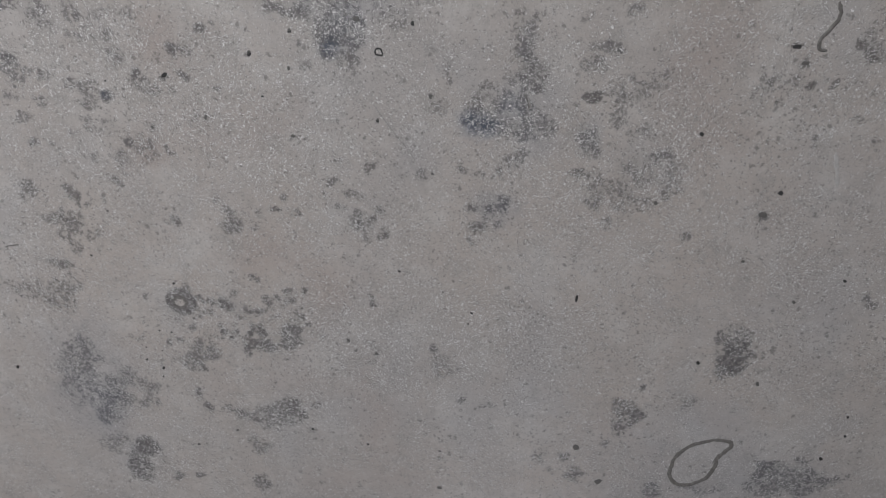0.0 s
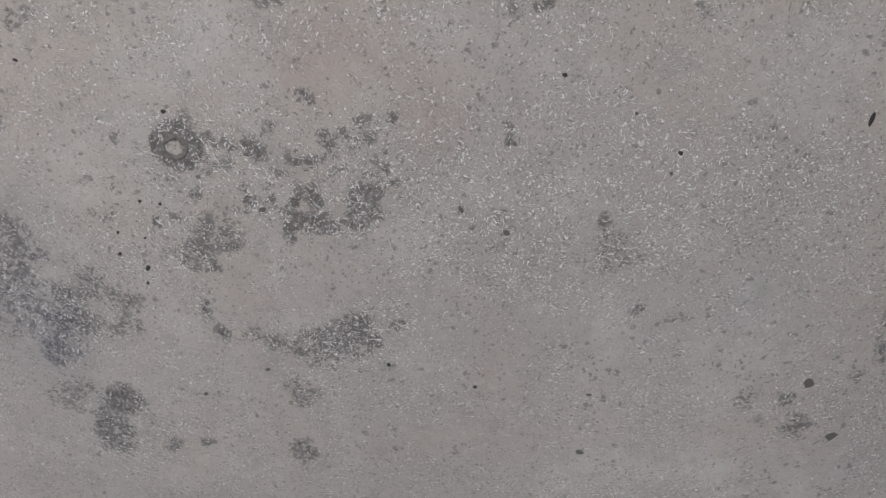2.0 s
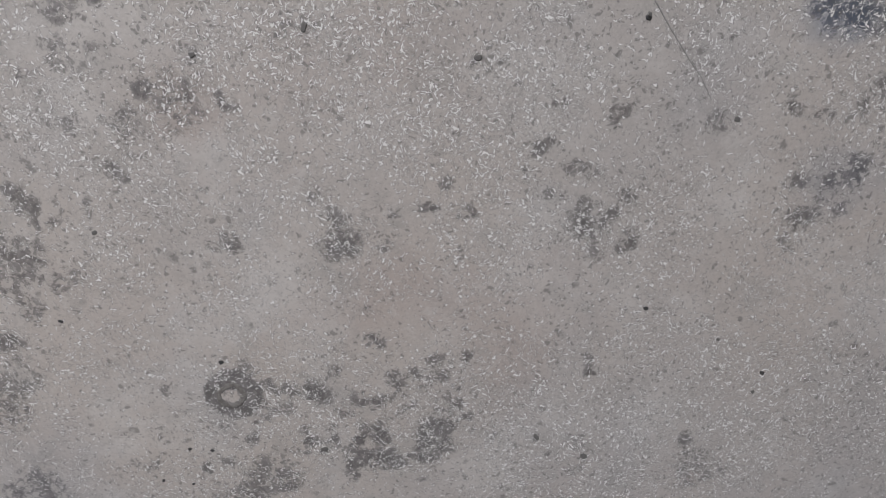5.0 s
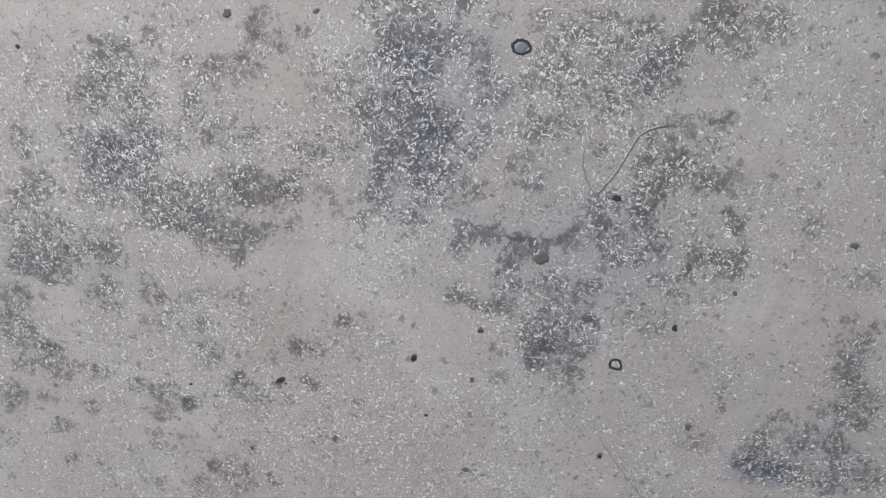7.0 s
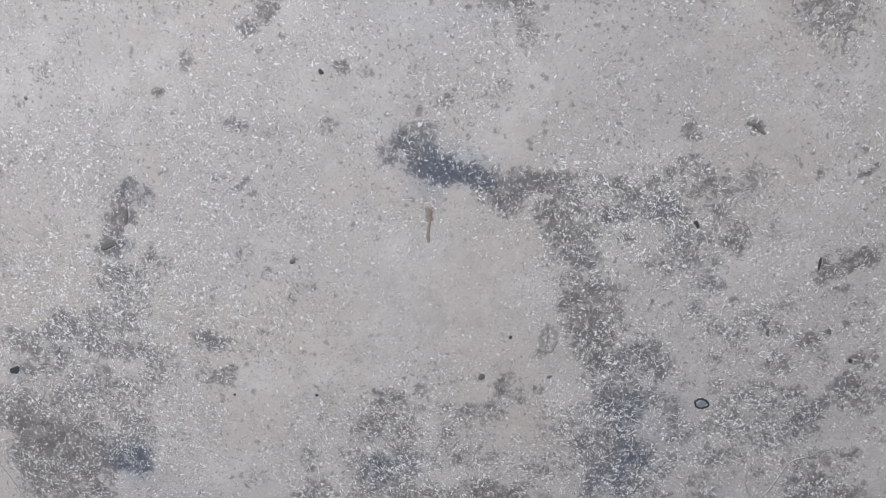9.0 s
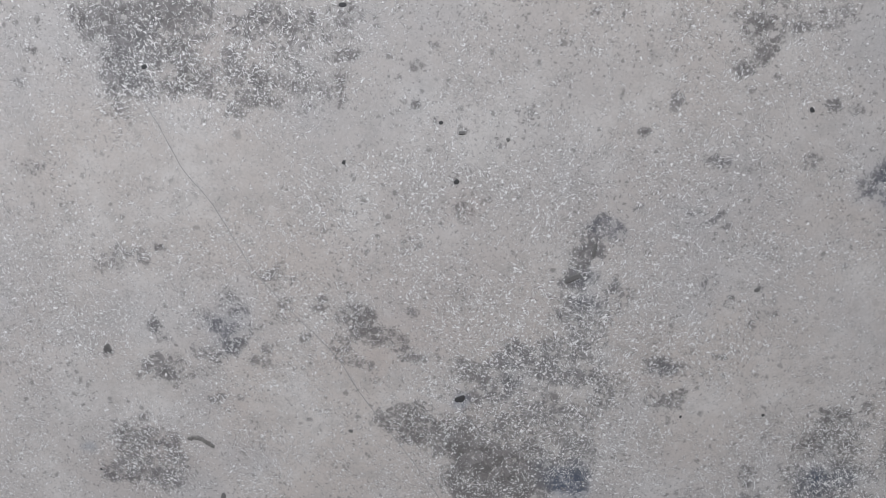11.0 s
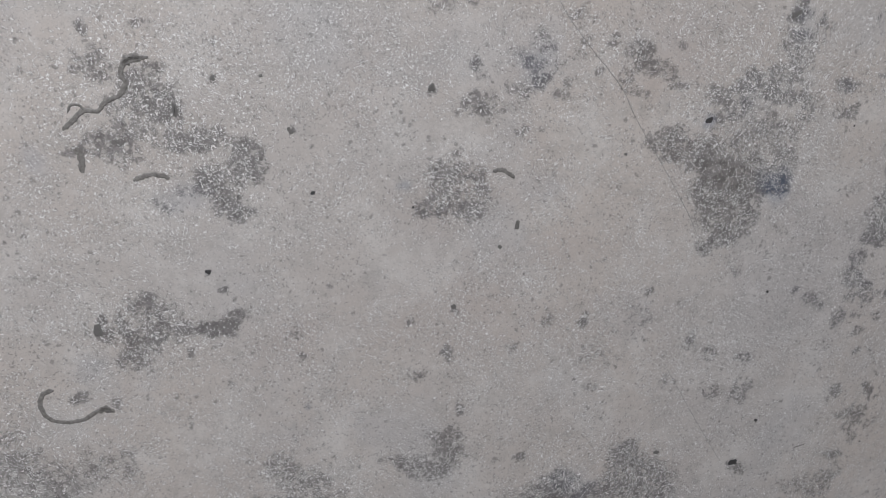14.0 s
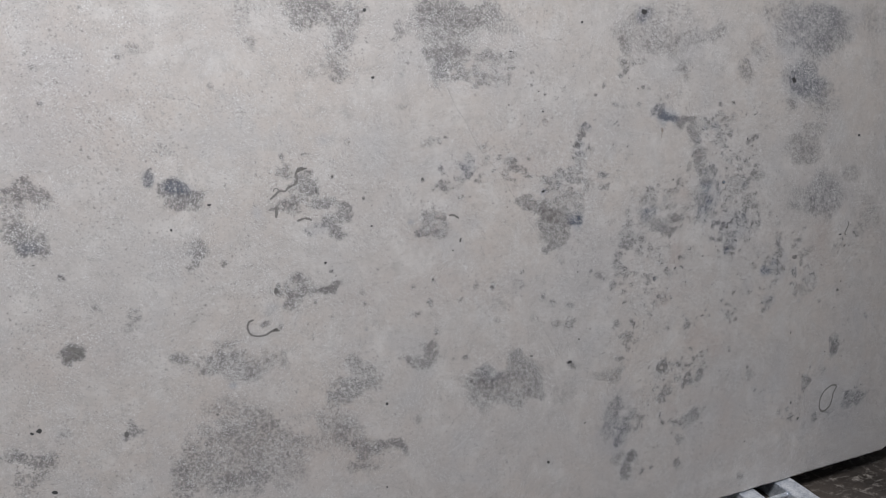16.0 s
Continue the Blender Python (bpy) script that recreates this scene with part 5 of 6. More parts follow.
spar(0.202, 0.829, 0.0088, 0.0083, 3, 0.65); spar(0.219, 0.822, 0.0101, 0.0069, 3, 0.55); spar(0.216, 0.812, 0.0102, 0.0046, 3, 0.50); spar(0.191, 0.854, 0.0058, 0.0053, -88, 0.50)
spar(0.262, 0.864, 0.0108, 0.0050, 2, 0.45); disc(0.265, 0.852, 0.0083, 0.0058, 3, 0.50); spar(0.251, 0.875, 0.0095, 0.0056, 2, 0.30); spar(0.277, 0.872, 0.0063, 0.0049, 2, 0.30)
spar(0.298, 0.876, 0.0093, 0.0069, 2, 0.25); spar(0.084, 0.849, 0.0064, 0.0049, 2, 0.70); spar(0.058, 0.829, 0.0123, 0.0047, 3, 0.60); spar(0.049, 0.833, 0.0052, 0.0046, -67, 0.70)
spar(0.067, 0.828, 0.0036, 0.0031, 3, 0.60); spar(0.122, 0.827, 0.0025, 0.0023, 3, 0.80); spar(0.123, 0.848, 0.0030, 0.0028, -88, 0.60); spar(0.169, 0.837, 0.0034, 0.0026, 3, 0.70)
spar(0.173, 0.818, 0.0069, 0.0054, 3, 0.40); spar(0.089, 0.797, 0.0044, 0.0033, 3, 0.60); spar(0.057, 0.811, 0.0081, 0.0040, 3, 0.60); spar(0.037, 0.806, 0.0054, 0.0024, 19, 1.00)
spar(0.060, 0.806, 0.0059, 0.0033, 3, 0.50); spar(0.015, 0.799, 0.0189, 0.0083, 3, 0.50); spar(0.008, 0.807, 0.0076, 0.0058, 3, 0.50); spar(0.045, 0.797, 0.0112, 0.0050, 3, 0.35)
spar(-0.052, 0.791, 0.0134, 0.0102, 3, 0.50); spar(-0.063, 0.795, 0.0060, 0.0055, -87, 0.60); spar(-0.029, 0.784, 0.0071, 0.0060, 3, 0.85); spar(-0.046, 0.777, 0.0079, 0.0061, 3, 0.50)
spar(-0.117, 0.761, 0.0124, 0.0073, 4, 0.45); spar(-0.124, 0.787, 0.0123, 0.0062, 3, 0.40); spar(-0.096, 0.784, 0.0081, 0.0079, 3, 0.50); spar(-0.151, 0.786, 0.0100, 0.0089, 3, 0.50)
spar(-0.160, 0.754, 0.0093, 0.0085, -86, 0.30); spar(-0.115, 0.736, 0.0084, 0.0042, 4, 0.70); spar(-0.097, 0.735, 0.0050, 0.0038, 4, 0.50); spar(-0.017, 0.737, 0.0056, 0.0046, 4, 0.80)
spar(-0.000, 0.729, 0.0160, 0.0119, 4, 0.40); spar(0.028, 0.732, 0.0064, 0.0055, -86, 0.60); spar(-0.045, 0.757, 0.0121, 0.0089, 4, 0.30); spar(-0.029, 0.722, 0.0098, 0.0075, 4, 0.50)
spar(0.014, 0.754, 0.0078, 0.0044, 4, 0.35); spar(0.061, 0.764, 0.0076, 0.0069, 4, 0.35); spar(0.073, 0.767, 0.0053, 0.0043, 4, 0.40); spar(0.154, 0.747, 0.0029, 0.0026, 4, 0.50)
spar(-0.066, 0.747, 0.0082, 0.0055, 4, 0.35); spar(-0.054, 0.720, 0.0099, 0.0066, 4, 0.40); spar(0.335, 0.762, 0.0178, 0.0165, -86, 0.60); spar(0.352, 0.759, 0.0132, 0.0122, 4, 0.55)
spar(0.362, 0.784, 0.0141, 0.0118, 4, 0.45); spar(0.336, 0.782, 0.0103, 0.0098, -86, 0.50); spar(0.386, 0.773, 0.0174, 0.0160, -86, 0.50); spar(0.393, 0.805, 0.0188, 0.0124, -87, 0.55)
spar(0.383, 0.830, 0.0146, 0.0135, -87, 0.55); spar(0.388, 0.852, 0.0120, 0.0072, -87, 0.50); spar(0.371, 0.844, 0.0079, 0.0072, 3, 0.40); spar(0.371, 0.807, 0.0138, 0.0091, 3, 0.35)
spar(0.344, 0.798, 0.0128, 0.0093, 3, 0.30); spar(0.373, 0.752, 0.0163, 0.0107, 4, 0.50); spar(0.405, 0.759, 0.0097, 0.0077, -86, 0.55); spar(0.375, 0.889, 0.0088, 0.0080, 2, 0.40)
spar(0.346, 0.918, 0.0083, 0.0047, -89, 0.35); spar(0.367, 0.906, 0.0035, 0.0026, 2, 0.60); spar(0.371, 0.865, 0.0060, 0.0049, 2, 0.40); spar(0.297, 0.830, 0.0089, 0.0077, -87, 0.30)
spar(0.309, 0.811, 0.0114, 0.0045, -87, 0.30); spar(0.296, 0.783, 0.0133, 0.0119, 4, 0.25); spar(0.274, 0.876, 0.0044, 0.0035, 2, 0.40); spar(-0.026, 1.196, 0.0171, 0.0114, -2, 0.70)
spar(-0.009, 1.187, 0.0171, 0.0132, -2, 0.75); spar(0.013, 1.178, 0.0170, 0.0133, -1, 0.65); spar(0.031, 1.171, 0.0170, 0.0151, -1, 0.60); spar(0.057, 1.168, 0.0211, 0.0134, -1, 0.60)
spar(-0.019, 1.209, 0.0127, 0.0087, -2, 0.50)
spar(-0.309, 0.957, 0.0309, 0.0223, 0, 0.60); spar(-0.292, 0.972, 0.0248, 0.0188, 0, 0.55); spar(-0.335, 0.976, 0.0180, 0.0131, 0, 0.55); spar(-0.277, 0.949, 0.0215, 0.0193, 0, 0.50); spar(-0.311, 0.924, 0.0288, 0.0195, 0, 0.50)
# blue-grey mineral clouds
blue(0.434, 1.247, 0.0725, 0.0572, -1, 0.50); blue(0.463, 1.389, 0.1425, 0.0696, 0, 0.30); blue(0.129, 0.976, 0.0711, 0.0438, 85, 0.40); blue(0.010, 1.183, 0.0338, 0.0186, -2, 0.50)
blue(-1.108, 1.091, 0.0236, 0.0146, -4, 0.60); blue(-1.158, 1.110, 0.0143, 0.0133, 86, 0.40); blue(-1.365, 1.012, 0.0205, 0.0119, -6, 0.40); blue(-0.488, 0.622, 0.0350, 0.0190, -10, 0.30)
blue(-0.140, 0.470, 0.0703, 0.0602, -11, 0.25); blue(0.616, 0.319, 0.1465, 0.0896, -11, 0.25); blue(0.541, 0.943, 0.0871, 0.0624, -5, 0.20); blue(0.205, 0.897, 0.0766, 0.0354, -5, 0.30)
blue(-1.400, 0.656, 0.0639, 0.0430, -12, 0.15); blue(-1.045, 0.695, 0.0082, 0.0076, 79, 0.80); blue(-0.971, 1.031, 0.0154, 0.0128, 85, 0.40); blue(-0.068, 1.416, 0.0222, 0.0174, 1, 0.50)
blue(-0.053, 0.963, 0.0236, 0.0193, -5, 0.30); blue(0.338, 0.759, 0.0234, 0.0164, 1, 0.45); blue(0.392, 0.741, 0.0318, 0.0167, 1, 0.30); blue(0.444, 0.753, 0.0217, 0.0156, -89, 0.25)
blue(0.350, 0.678, 0.0225, 0.0183, 1, 0.25); blue(-0.157, 0.396, 0.0562, 0.0456, -86, 0.25); blue(0.220, 0.845, 0.0258, 0.0244, -0, 0.30); blue(0.653, 0.601, 0.1523, 0.0859, -88, 0.12)
blue(0.499, 0.720, 0.0364, 0.0338, 1, 0.12); blue(0.599, 0.418, 0.0331, 0.0309, -86, 0.20); blue(0.002, 1.177, 0.0204, 0.0155, -0, 0.50); blue(0.022, 1.172, 0.0135, 0.0093, -0, 0.50)
blue(0.150, 1.150, 0.0125, 0.0091, 0, 0.35); blue(0.121, 1.152, 0.0083, 0.0074, 0, 0.50); blue(0.095, 1.123, 0.0132, 0.0096, 1, 0.30); blue(0.128, 1.000, 0.0174, 0.0147, 3, 0.40)
blue(0.132, 0.963, 0.0153, 0.0107, -86, 0.55); blue(-0.016, 1.167, 0.0189, 0.0139, 90, 0.20); blue(0.174, 1.108, 0.0189, 0.0127, 1, 0.12); blue(0.123, 1.043, 0.0070, 0.0068, -88, 0.30)
blue(-0.180, 1.053, 0.0165, 0.0115, 2, 0.20); blue(-0.255, 0.954, 0.0203, 0.0177, 0, 0.60); blue(-0.227, 1.164, 0.0168, 0.0087, -1, 0.30); blue(-0.528, 1.083, 0.0194, 0.0187, 89, 0.30)
blue(-0.300, 1.041, 0.0270, 0.0195, -1, 0.12); blue(-0.239, 1.129, 0.0128, 0.0063, -1, 0.30); blue(-0.581, 1.103, 0.0559, 0.0382, -1, 0.14); blue(-0.662, 0.987, 0.0070, 0.0043, -0, 0.30)
blue(-0.520, 0.976, 0.0243, 0.0159, -0, 0.20); blue(-0.181, 1.176, 0.0818, 0.0624, -1, 0.10); blue(-0.052, 0.954, 0.0264, 0.0153, 0, 0.30); blue(-0.566, 1.301, 0.0256, 0.0240, -2, 0.12)
blue(-0.855, 0.996, 0.0246, 0.0153, -5, 0.32); blue(-0.252, 0.947, 0.0174, 0.0167, 85, 0.70); blue(-0.340, 1.027, 0.0082, 0.0073, -4, 0.90); blue(-0.658, 0.988, 0.0067, 0.0058, -5, 0.40)
blue(-0.526, 1.102, 0.0198, 0.0181, -2, 0.25); blue(-0.963, 0.839, 0.0164, 0.0153, -9, 0.25); blue(-0.234, 1.110, 0.0151, 0.0121, 88, 0.30); blue(-0.197, 0.845, 0.1231, 0.1078, 83, 0.12)
blue(-0.770, 0.768, 0.0046, 0.0039, 80, 0.40); blue(-0.831, 1.169, 0.0188, 0.0114, -1, 0.25); blue(-0.423, 0.825, 0.0369, 0.0243, -8, 0.15); blue(0.128, 0.998, 0.0175, 0.0122, -90, 0.50)
blue(0.134, 0.961, 0.0094, 0.0093, 1, 0.80); blue(0.121, 0.945, 0.0192, 0.0096, 1, 0.50); blue(-0.055, 0.957, 0.0070, 0.0067, 1, 0.70); blue(0.253, 1.001, 0.0142, 0.0085, 0, 0.30)
blue(0.335, 0.762, 0.0198, 0.0162, 4, 0.50); blue(0.201, 0.832, 0.0113, 0.0101, -87, 0.35); blue(0.254, 0.919, 0.0078, 0.0073, -89, 0.35); blue(-0.024, 0.956, 0.0172, 0.0132, 1, 0.20)
blue(0.379, 0.777, 0.0286, 0.0274, 4, 0.30); blue(0.386, 0.831, 0.0146, 0.0122, -87, 0.20); blue(0.113, 1.007, 0.0092, 0.0087, 0, 0.50); blue(-0.006, 0.912, 0.0211, 0.0105, 1, 0.15)
blue(0.337, 0.758, 0.0185, 0.0128, -2, 0.60); blue(0.366, 0.779, 0.0123, 0.0121, 88, 0.40); blue(0.202, 0.833, 0.0085, 0.0054, -2, 0.50); blue(-0.029, 0.786, 0.0060, 0.0043, -2, 0.50)
blue(0.276, 0.727, 0.0331, 0.0191, 88, 0.15); blue(0.352, 0.675, 0.0268, 0.0224, -2, 0.12); blue(-0.131, 0.378, 0.0402, 0.0192, 89, 0.25); blue(0.395, 0.488, 0.0700, 0.0255, 89, 0.14)
blue(-0.107, 0.302, 0.0295, 0.0249, 89, 0.12); blue(0.248, 0.484, 0.0562, 0.0195, 89, 0.10)
blue(-0.013, 1.193, 0.0330, 0.0190, -10, 0.50)
# rusty clouds
rust(-0.011, 1.151, 0.0048, 0.0036, 83, 1)
rust(0.179, 0.560, 0.0407, 0.0178, 89, 0.40); rust(0.209, 0.387, 0.0783, 0.0257, 89, 0.40); rust(0.127, 0.429, 0.0528, 0.0253, -1, 0.25); rust(0.035, 0.431, 0.0257, 0.0213, 89, 0.20)
rust(0.180, 0.281, 0.0823, 0.0234, -1, 0.30); rust(0.296, 0.468, 0.0078, 0.0046, 89, 0.40); rust(0.531, 0.821, 0.0615, 0.0382, -90, 0.50); rust(0.038, 0.840, 0.0358, 0.0273, -90, 0.40)
rust(0.007, 0.729, 0.0239, 0.0184, 1, 0.35); rust(0.548, 0.743, 0.0353, 0.0326, 1, 0.30); rust(0.162, 0.596, 0.0497, 0.0415, 2, 0.25); rust(0.510, 0.412, 0.0255, 0.0252, 4, 0.35)
rust(0.105, 0.611, 0.0531, 0.0208, -2, 0.50); rust(0.023, 0.837, 0.0169, 0.0108, -2, 0.30); rust(0.005, 0.721, 0.0159, 0.0103, -2, 0.30); rust(0.084, 0.846, 0.0084, 0.0053, -2, 0.30)
rust(0.087, 0.757, 0.0742, 0.0338, 4, 0.25); rust(0.125, 0.977, 0.0063, 0.0061, 0, 0.40); rust(-0.066, 0.935, 0.0214, 0.0138, 1, 0.30); rust(0.004, 0.729, 0.0240, 0.0137, 4, 0.35)
rust(0.059, 0.992, 0.0191, 0.0180, 0, 0.30); rust(0.232, 0.963, 0.0119, 0.0091, 1, 0.25); rust(0.042, 0.852, 0.0215, 0.0189, 2, 0.25); rust(0.228, 0.830, 0.0149, 0.0133, -87, 0.25)
rust(-0.381, 1.081, 0.0539, 0.0284, -1, 0.30); rust(-0.332, 1.184, 0.0129, 0.0128, 88, 0.40); rust(-0.626, 0.965, 0.0399, 0.0218, -0, 0.30); rust(-0.387, 1.128, 0.1310, 0.0451, -1, 0.15)
rust(-0.356, 1.011, 0.0277, 0.0201, -0, 0.25); rust(-0.689, 1.085, 0.0395, 0.0290, 89, 0.20); rust(-0.190, 1.059, 0.0218, 0.0189, -1, 0.20); rust(-0.597, 0.838, 0.1117, 0.0449, -8, 0.28)
rust(-0.777, 0.842, 0.0320, 0.0285, 81, 0.35); rust(-0.839, 1.082, 0.0248, 0.0237, 87, 0.15); rust(-0.595, 0.982, 0.0302, 0.0199, -5, 0.30); rust(-0.834, 0.869, 0.0224, 0.0103, -8, 0.20)
rust(-0.923, 0.854, 0.0210, 0.0203, -9, 0.30); rust(-0.530, 1.027, 0.0206, 0.0098, -4, 0.20); rust(-0.501, 0.904, 0.0857, 0.0220, -6, 0.20); rust(-1.350, 1.095, 0.0515, 0.0292, -5, 0.35)
rust(-1.334, 0.817, 0.0925, 0.0628, -9, 0.25); rust(-0.964, 0.535, 0.2489, 0.0984, -13, 0.25); rust(-1.289, 1.236, 0.1409, 0.1337, 88, 0.25); rust(-0.784, 0.507, 0.0785, 0.0390, -13, 0.30)
rust(-1.117, 1.055, 0.0216, 0.0126, -5, 0.50); rust(-0.604, 0.986, 0.0392, 0.0243, -5, 0.30); rust(-0.424, 0.596, 0.0608, 0.0551, -10, 0.30); rust(-0.500, 1.290, 0.0799, 0.0346, -1, 0.25)
# clean fine-grained islands
clean(0.085, 0.532, 0.0087, 0.0034, -1, 0.90); clean(0.107, 0.506, 0.0072, 0.0071, 89, 0.90); clean(0.171, 0.561, 0.0181, 0.0178, 89, 0.40); clean(-0.073, 0.516, 0.0097, 0.0074, -1, 0.50)
clean(0.047, 0.474, 0.0231, 0.0114, 89, 0.50); clean(-0.001, 0.548, 0.0040, 0.0037, 89, 1.00); clean(0.002, 0.525, 0.0056, 0.0051, 89, 0.60); clean(0.077, 0.483, 0.0046, 0.0038, -1, 0.70)
clean(0.315, 0.525, 0.0123, 0.0068, -1, 0.40); clean(0.159, 0.576, 0.0116, 0.0087, 89, 0.40); clean(0.022, 1.088, 0.0404, 0.0387, -89, 0.60); clean(0.248, 1.146, 0.0262, 0.0148, 0, 0.50)
clean(-0.070, 1.086, 0.0559, 0.0520, 1, 0.35); clean(0.261, 1.155, 0.0173, 0.0117, 0, 0.40); clean(0.172, 1.013, 0.0107, 0.0081, -87, 0.70); clean(0.142, 1.082, 0.0197, 0.0100, 2, 0.40)
clean(0.135, 1.104, 0.0111, 0.0045, 1, 0.50); clean(0.089, 1.034, 0.0143, 0.0070, -87, 0.40); clean(-0.071, 0.902, 0.0167, 0.0061, 5, 0.60); clean(0.163, 0.889, 0.0118, 0.0092, -88, 0.85)
clean(0.163, 0.873, 0.0113, 0.0057, 2, 0.85); clean(0.212, 0.944, 0.0125, 0.0049, -89, 0.70); clean(0.066, 0.897, 0.0206, 0.0106, 2, 0.60); clean(0.165, 1.024, 0.0083, 0.0047, 90, 0.70)
clean(0.282, 0.993, 0.0114, 0.0085, -90, 0.50); clean(-0.048, 0.918, 0.0214, 0.0050, 1, 0.35); clean(0.058, 0.886, 0.0139, 0.0108, 2, 0.50); clean(0.281, 0.833, 0.0289, 0.0220, 3, 0.40)
clean(-0.056, 1.031, 0.0295, 0.0118, -0, 0.50); clean(0.257, 0.846, 0.0065, 0.0037, 3, 0.50); clean(-0.539, 1.212, 0.0659, 0.0386, -2, 0.40); clean(-0.536, 1.271, 0.0172, 0.0050, -2, 0.70)
clean(-0.514, 1.308, 0.0109, 0.0036, -2, 0.80); clean(-0.546, 1.294, 0.0085, 0.0065, -2, 0.60); clean(-0.337, 1.292, 0.0309, 0.0243, 88, 0.30); clean(-0.596, 0.997, 0.0069, 0.0053, -0, 0.70)
clean(-0.287, 1.041, 0.0098, 0.0063, 89, 0.60); clean(-0.611, 1.294, 0.0163, 0.0087, 88, 0.60); clean(-0.606, 0.927, 0.1058, 0.0157, -6, 0.40); clean(-0.357, 1.020, 0.0174, 0.0084, -4, 0.60)
clean(-0.588, 1.127, 0.0281, 0.0172, -2, 0.50); clean(-0.859, 1.151, 0.0223, 0.0115, -1, 0.40); clean(0.003, 1.096, 0.0686, 0.0541, -3, 0.50); clean(-0.742, 1.160, 0.3189, 0.0337, -3, 0.30)
clean(-0.554, 1.245, 0.2736, 0.0345, -2, 0.30)
clean(-0.001, 0.548, 0.0075, 0.0068, 0, 1.00)
# ground rich in crystals and their painted glints
glint(0.243, 0.517, 0.1007, 0.0602, 21, 0.7); glint(0.230, 0.473, 0.0829, 0.0465, -3, 0.6); glint(0.109, 0.533, 0.0473, 0.0429, 22, 0.5)
glint(0.099, 0.389, 0.0409, 0.0287, 3, 0.8); glint(0.014, 0.469, 0.0303, 0.0251, 45, 0.6); glint(0.352, 0.516, 0.1253, 0.0763, 4, 0.6)
glint(0.475, 0.702, 0.0820, 0.0750, -28, 0.5); glint(0.657, 0.633, 0.0704, 0.0499, -9, 0.5); glint(0.381, 0.752, 0.0583, 0.0445, -1, 0.5)
glint(0.112, 0.749, 0.1086, 0.0652, -1, 0.6); glint(-0.014, 0.822, 0.0577, 0.0334, 3, 0.6); glint(0.226, 0.656, 0.0419, 0.0379, -31, 0.5)
glint(0.276, 0.727, 0.0283, 0.0152, -64, 0.7); glint(-0.047, 0.730, 0.0631, 0.0204, -0, 0.5); glint(-0.036, 0.943, 0.0986, 0.0470, 4, 0.8)
glint(0.122, 0.971, 0.0621, 0.0473, 86, 0.8); glint(0.254, 0.963, 0.0747, 0.0660, -16, 0.8); glint(0.208, 0.852, 0.0398, 0.0367, 2, 0.6)
glint(0.022, 0.828, 0.1488, 0.0474, 4, 0.5); glint(0.116, 1.117, 0.0845, 0.0506, -89, 0.8); glint(0.223, 1.086, 0.0856, 0.0794, -66, 0.7)
glint(-0.044, 0.993, 0.0796, 0.0241, 4, 0.6); glint(-0.177, 1.074, 0.0601, 0.0474, 64, 0.4); glint(-0.514, 1.312, 0.1013, 0.0512, -0, 0.7)
glint(-0.265, 1.039, 0.1064, 0.0927, 5, 0.9); glint(-0.600, 0.987, 0.0378, 0.0274, 11, 1); glint(-0.298, 1.148, 0.1866, 0.0712, -1, 0.5)
glint(-0.857, 1.051, 0.0860, 0.0639, 2, 0.8); glint(-0.685, 1.128, 0.1708, 0.0503, -2, 0.7); glint(-0.906, 0.859, 0.0627, 0.0409, -8, 0.6)
glint(-0.404, 0.795, 0.2160, 0.0737, -10, 0.5); glint(-1.044, 0.742, 0.1035, 0.0703, -10, 0.6); glint(-0.795, 0.643, 0.0810, 0.0683, -78, 0.7)
glint(-0.461, 0.596, 0.1216, 0.0772, -19, 0.6); glint(-0.914, 0.861, 0.0401, 0.0356, 81, 0.7)
layers["spar"] *= 1 - 0.9 * layers["clean"]


def slab_body(parent):
    """Front face as a fine grid, with sawn sides and back."""
    ring = np.r_[np.arange(NX), np.arange(1, NZ) * NX + NX - 1, (NZ - 1) * NX + np.arange(NX - 2, -1, -1), np.arange(NZ - 2, 0, -1) * NX]
    front = np.stack([X.ravel(), np.zeros(NX * NZ), Z.ravel()], 1)
    front[ring, 1] = 0.002
    back = front[ring].copy()
    back[:, 1] = THICK
    n, m = len(front), len(ring)
    a = (np.arange(NZ - 1)[:, None] * NX + np.arange(NX - 1)[None]).ravel()
    quads = np.stack([a, a + 1, a + NX + 1, a + NX], 1)
    k = np.arange(m)
    sides = np.stack([ring, n + k, n + (k + 1) % m, ring[(k + 1) % m]], 1)
    faces = np.r_[quads, sides]
    loops = np.r_[faces.ravel(), n + k[::-1]]
    data = bpy.data.meshes.new("body")
    data.vertices.add(n + m)
    data.vertices.foreach_set("co", np.r_[front, back].ravel())
    data.loops.add(len(loops))
    data.loops.foreach_set("vertex_index", loops.astype(np.int32))
    data.polygons.add(len(faces) + 1)
    data.polygons.foreach_set("loop_start", np.r_[np.arange(len(faces)) * 4, len(faces) * 4].astype(np.int32))
    data.materials.append(STONE)
    data.materials.append(SAWN)
    data.polygons.foreach_set("material_index", (np.arange(len(faces) + 1) >= len(quads)).astype(np.int32))
    data.update(calc_edges=True)
    for name, field in layers.items():
        data.attributes.new(name, "FLOAT", "POINT").data.foreach_set("value", np.r_[field.ravel(), np.zeros(m)].astype(np.float32))
    ob = new("body", data)
    ob.parent = parent
    return ob


slab = tagged(new("stone_panel"), "honed beige-grey fossil limestone slab with grey and blue mottling, leaning", "stone slab")
slab.matrix_world = LEAN
slab_body(slab)

# ---- pits, fossils and cracks in the face of the slab ----
roll = random.Random(11)


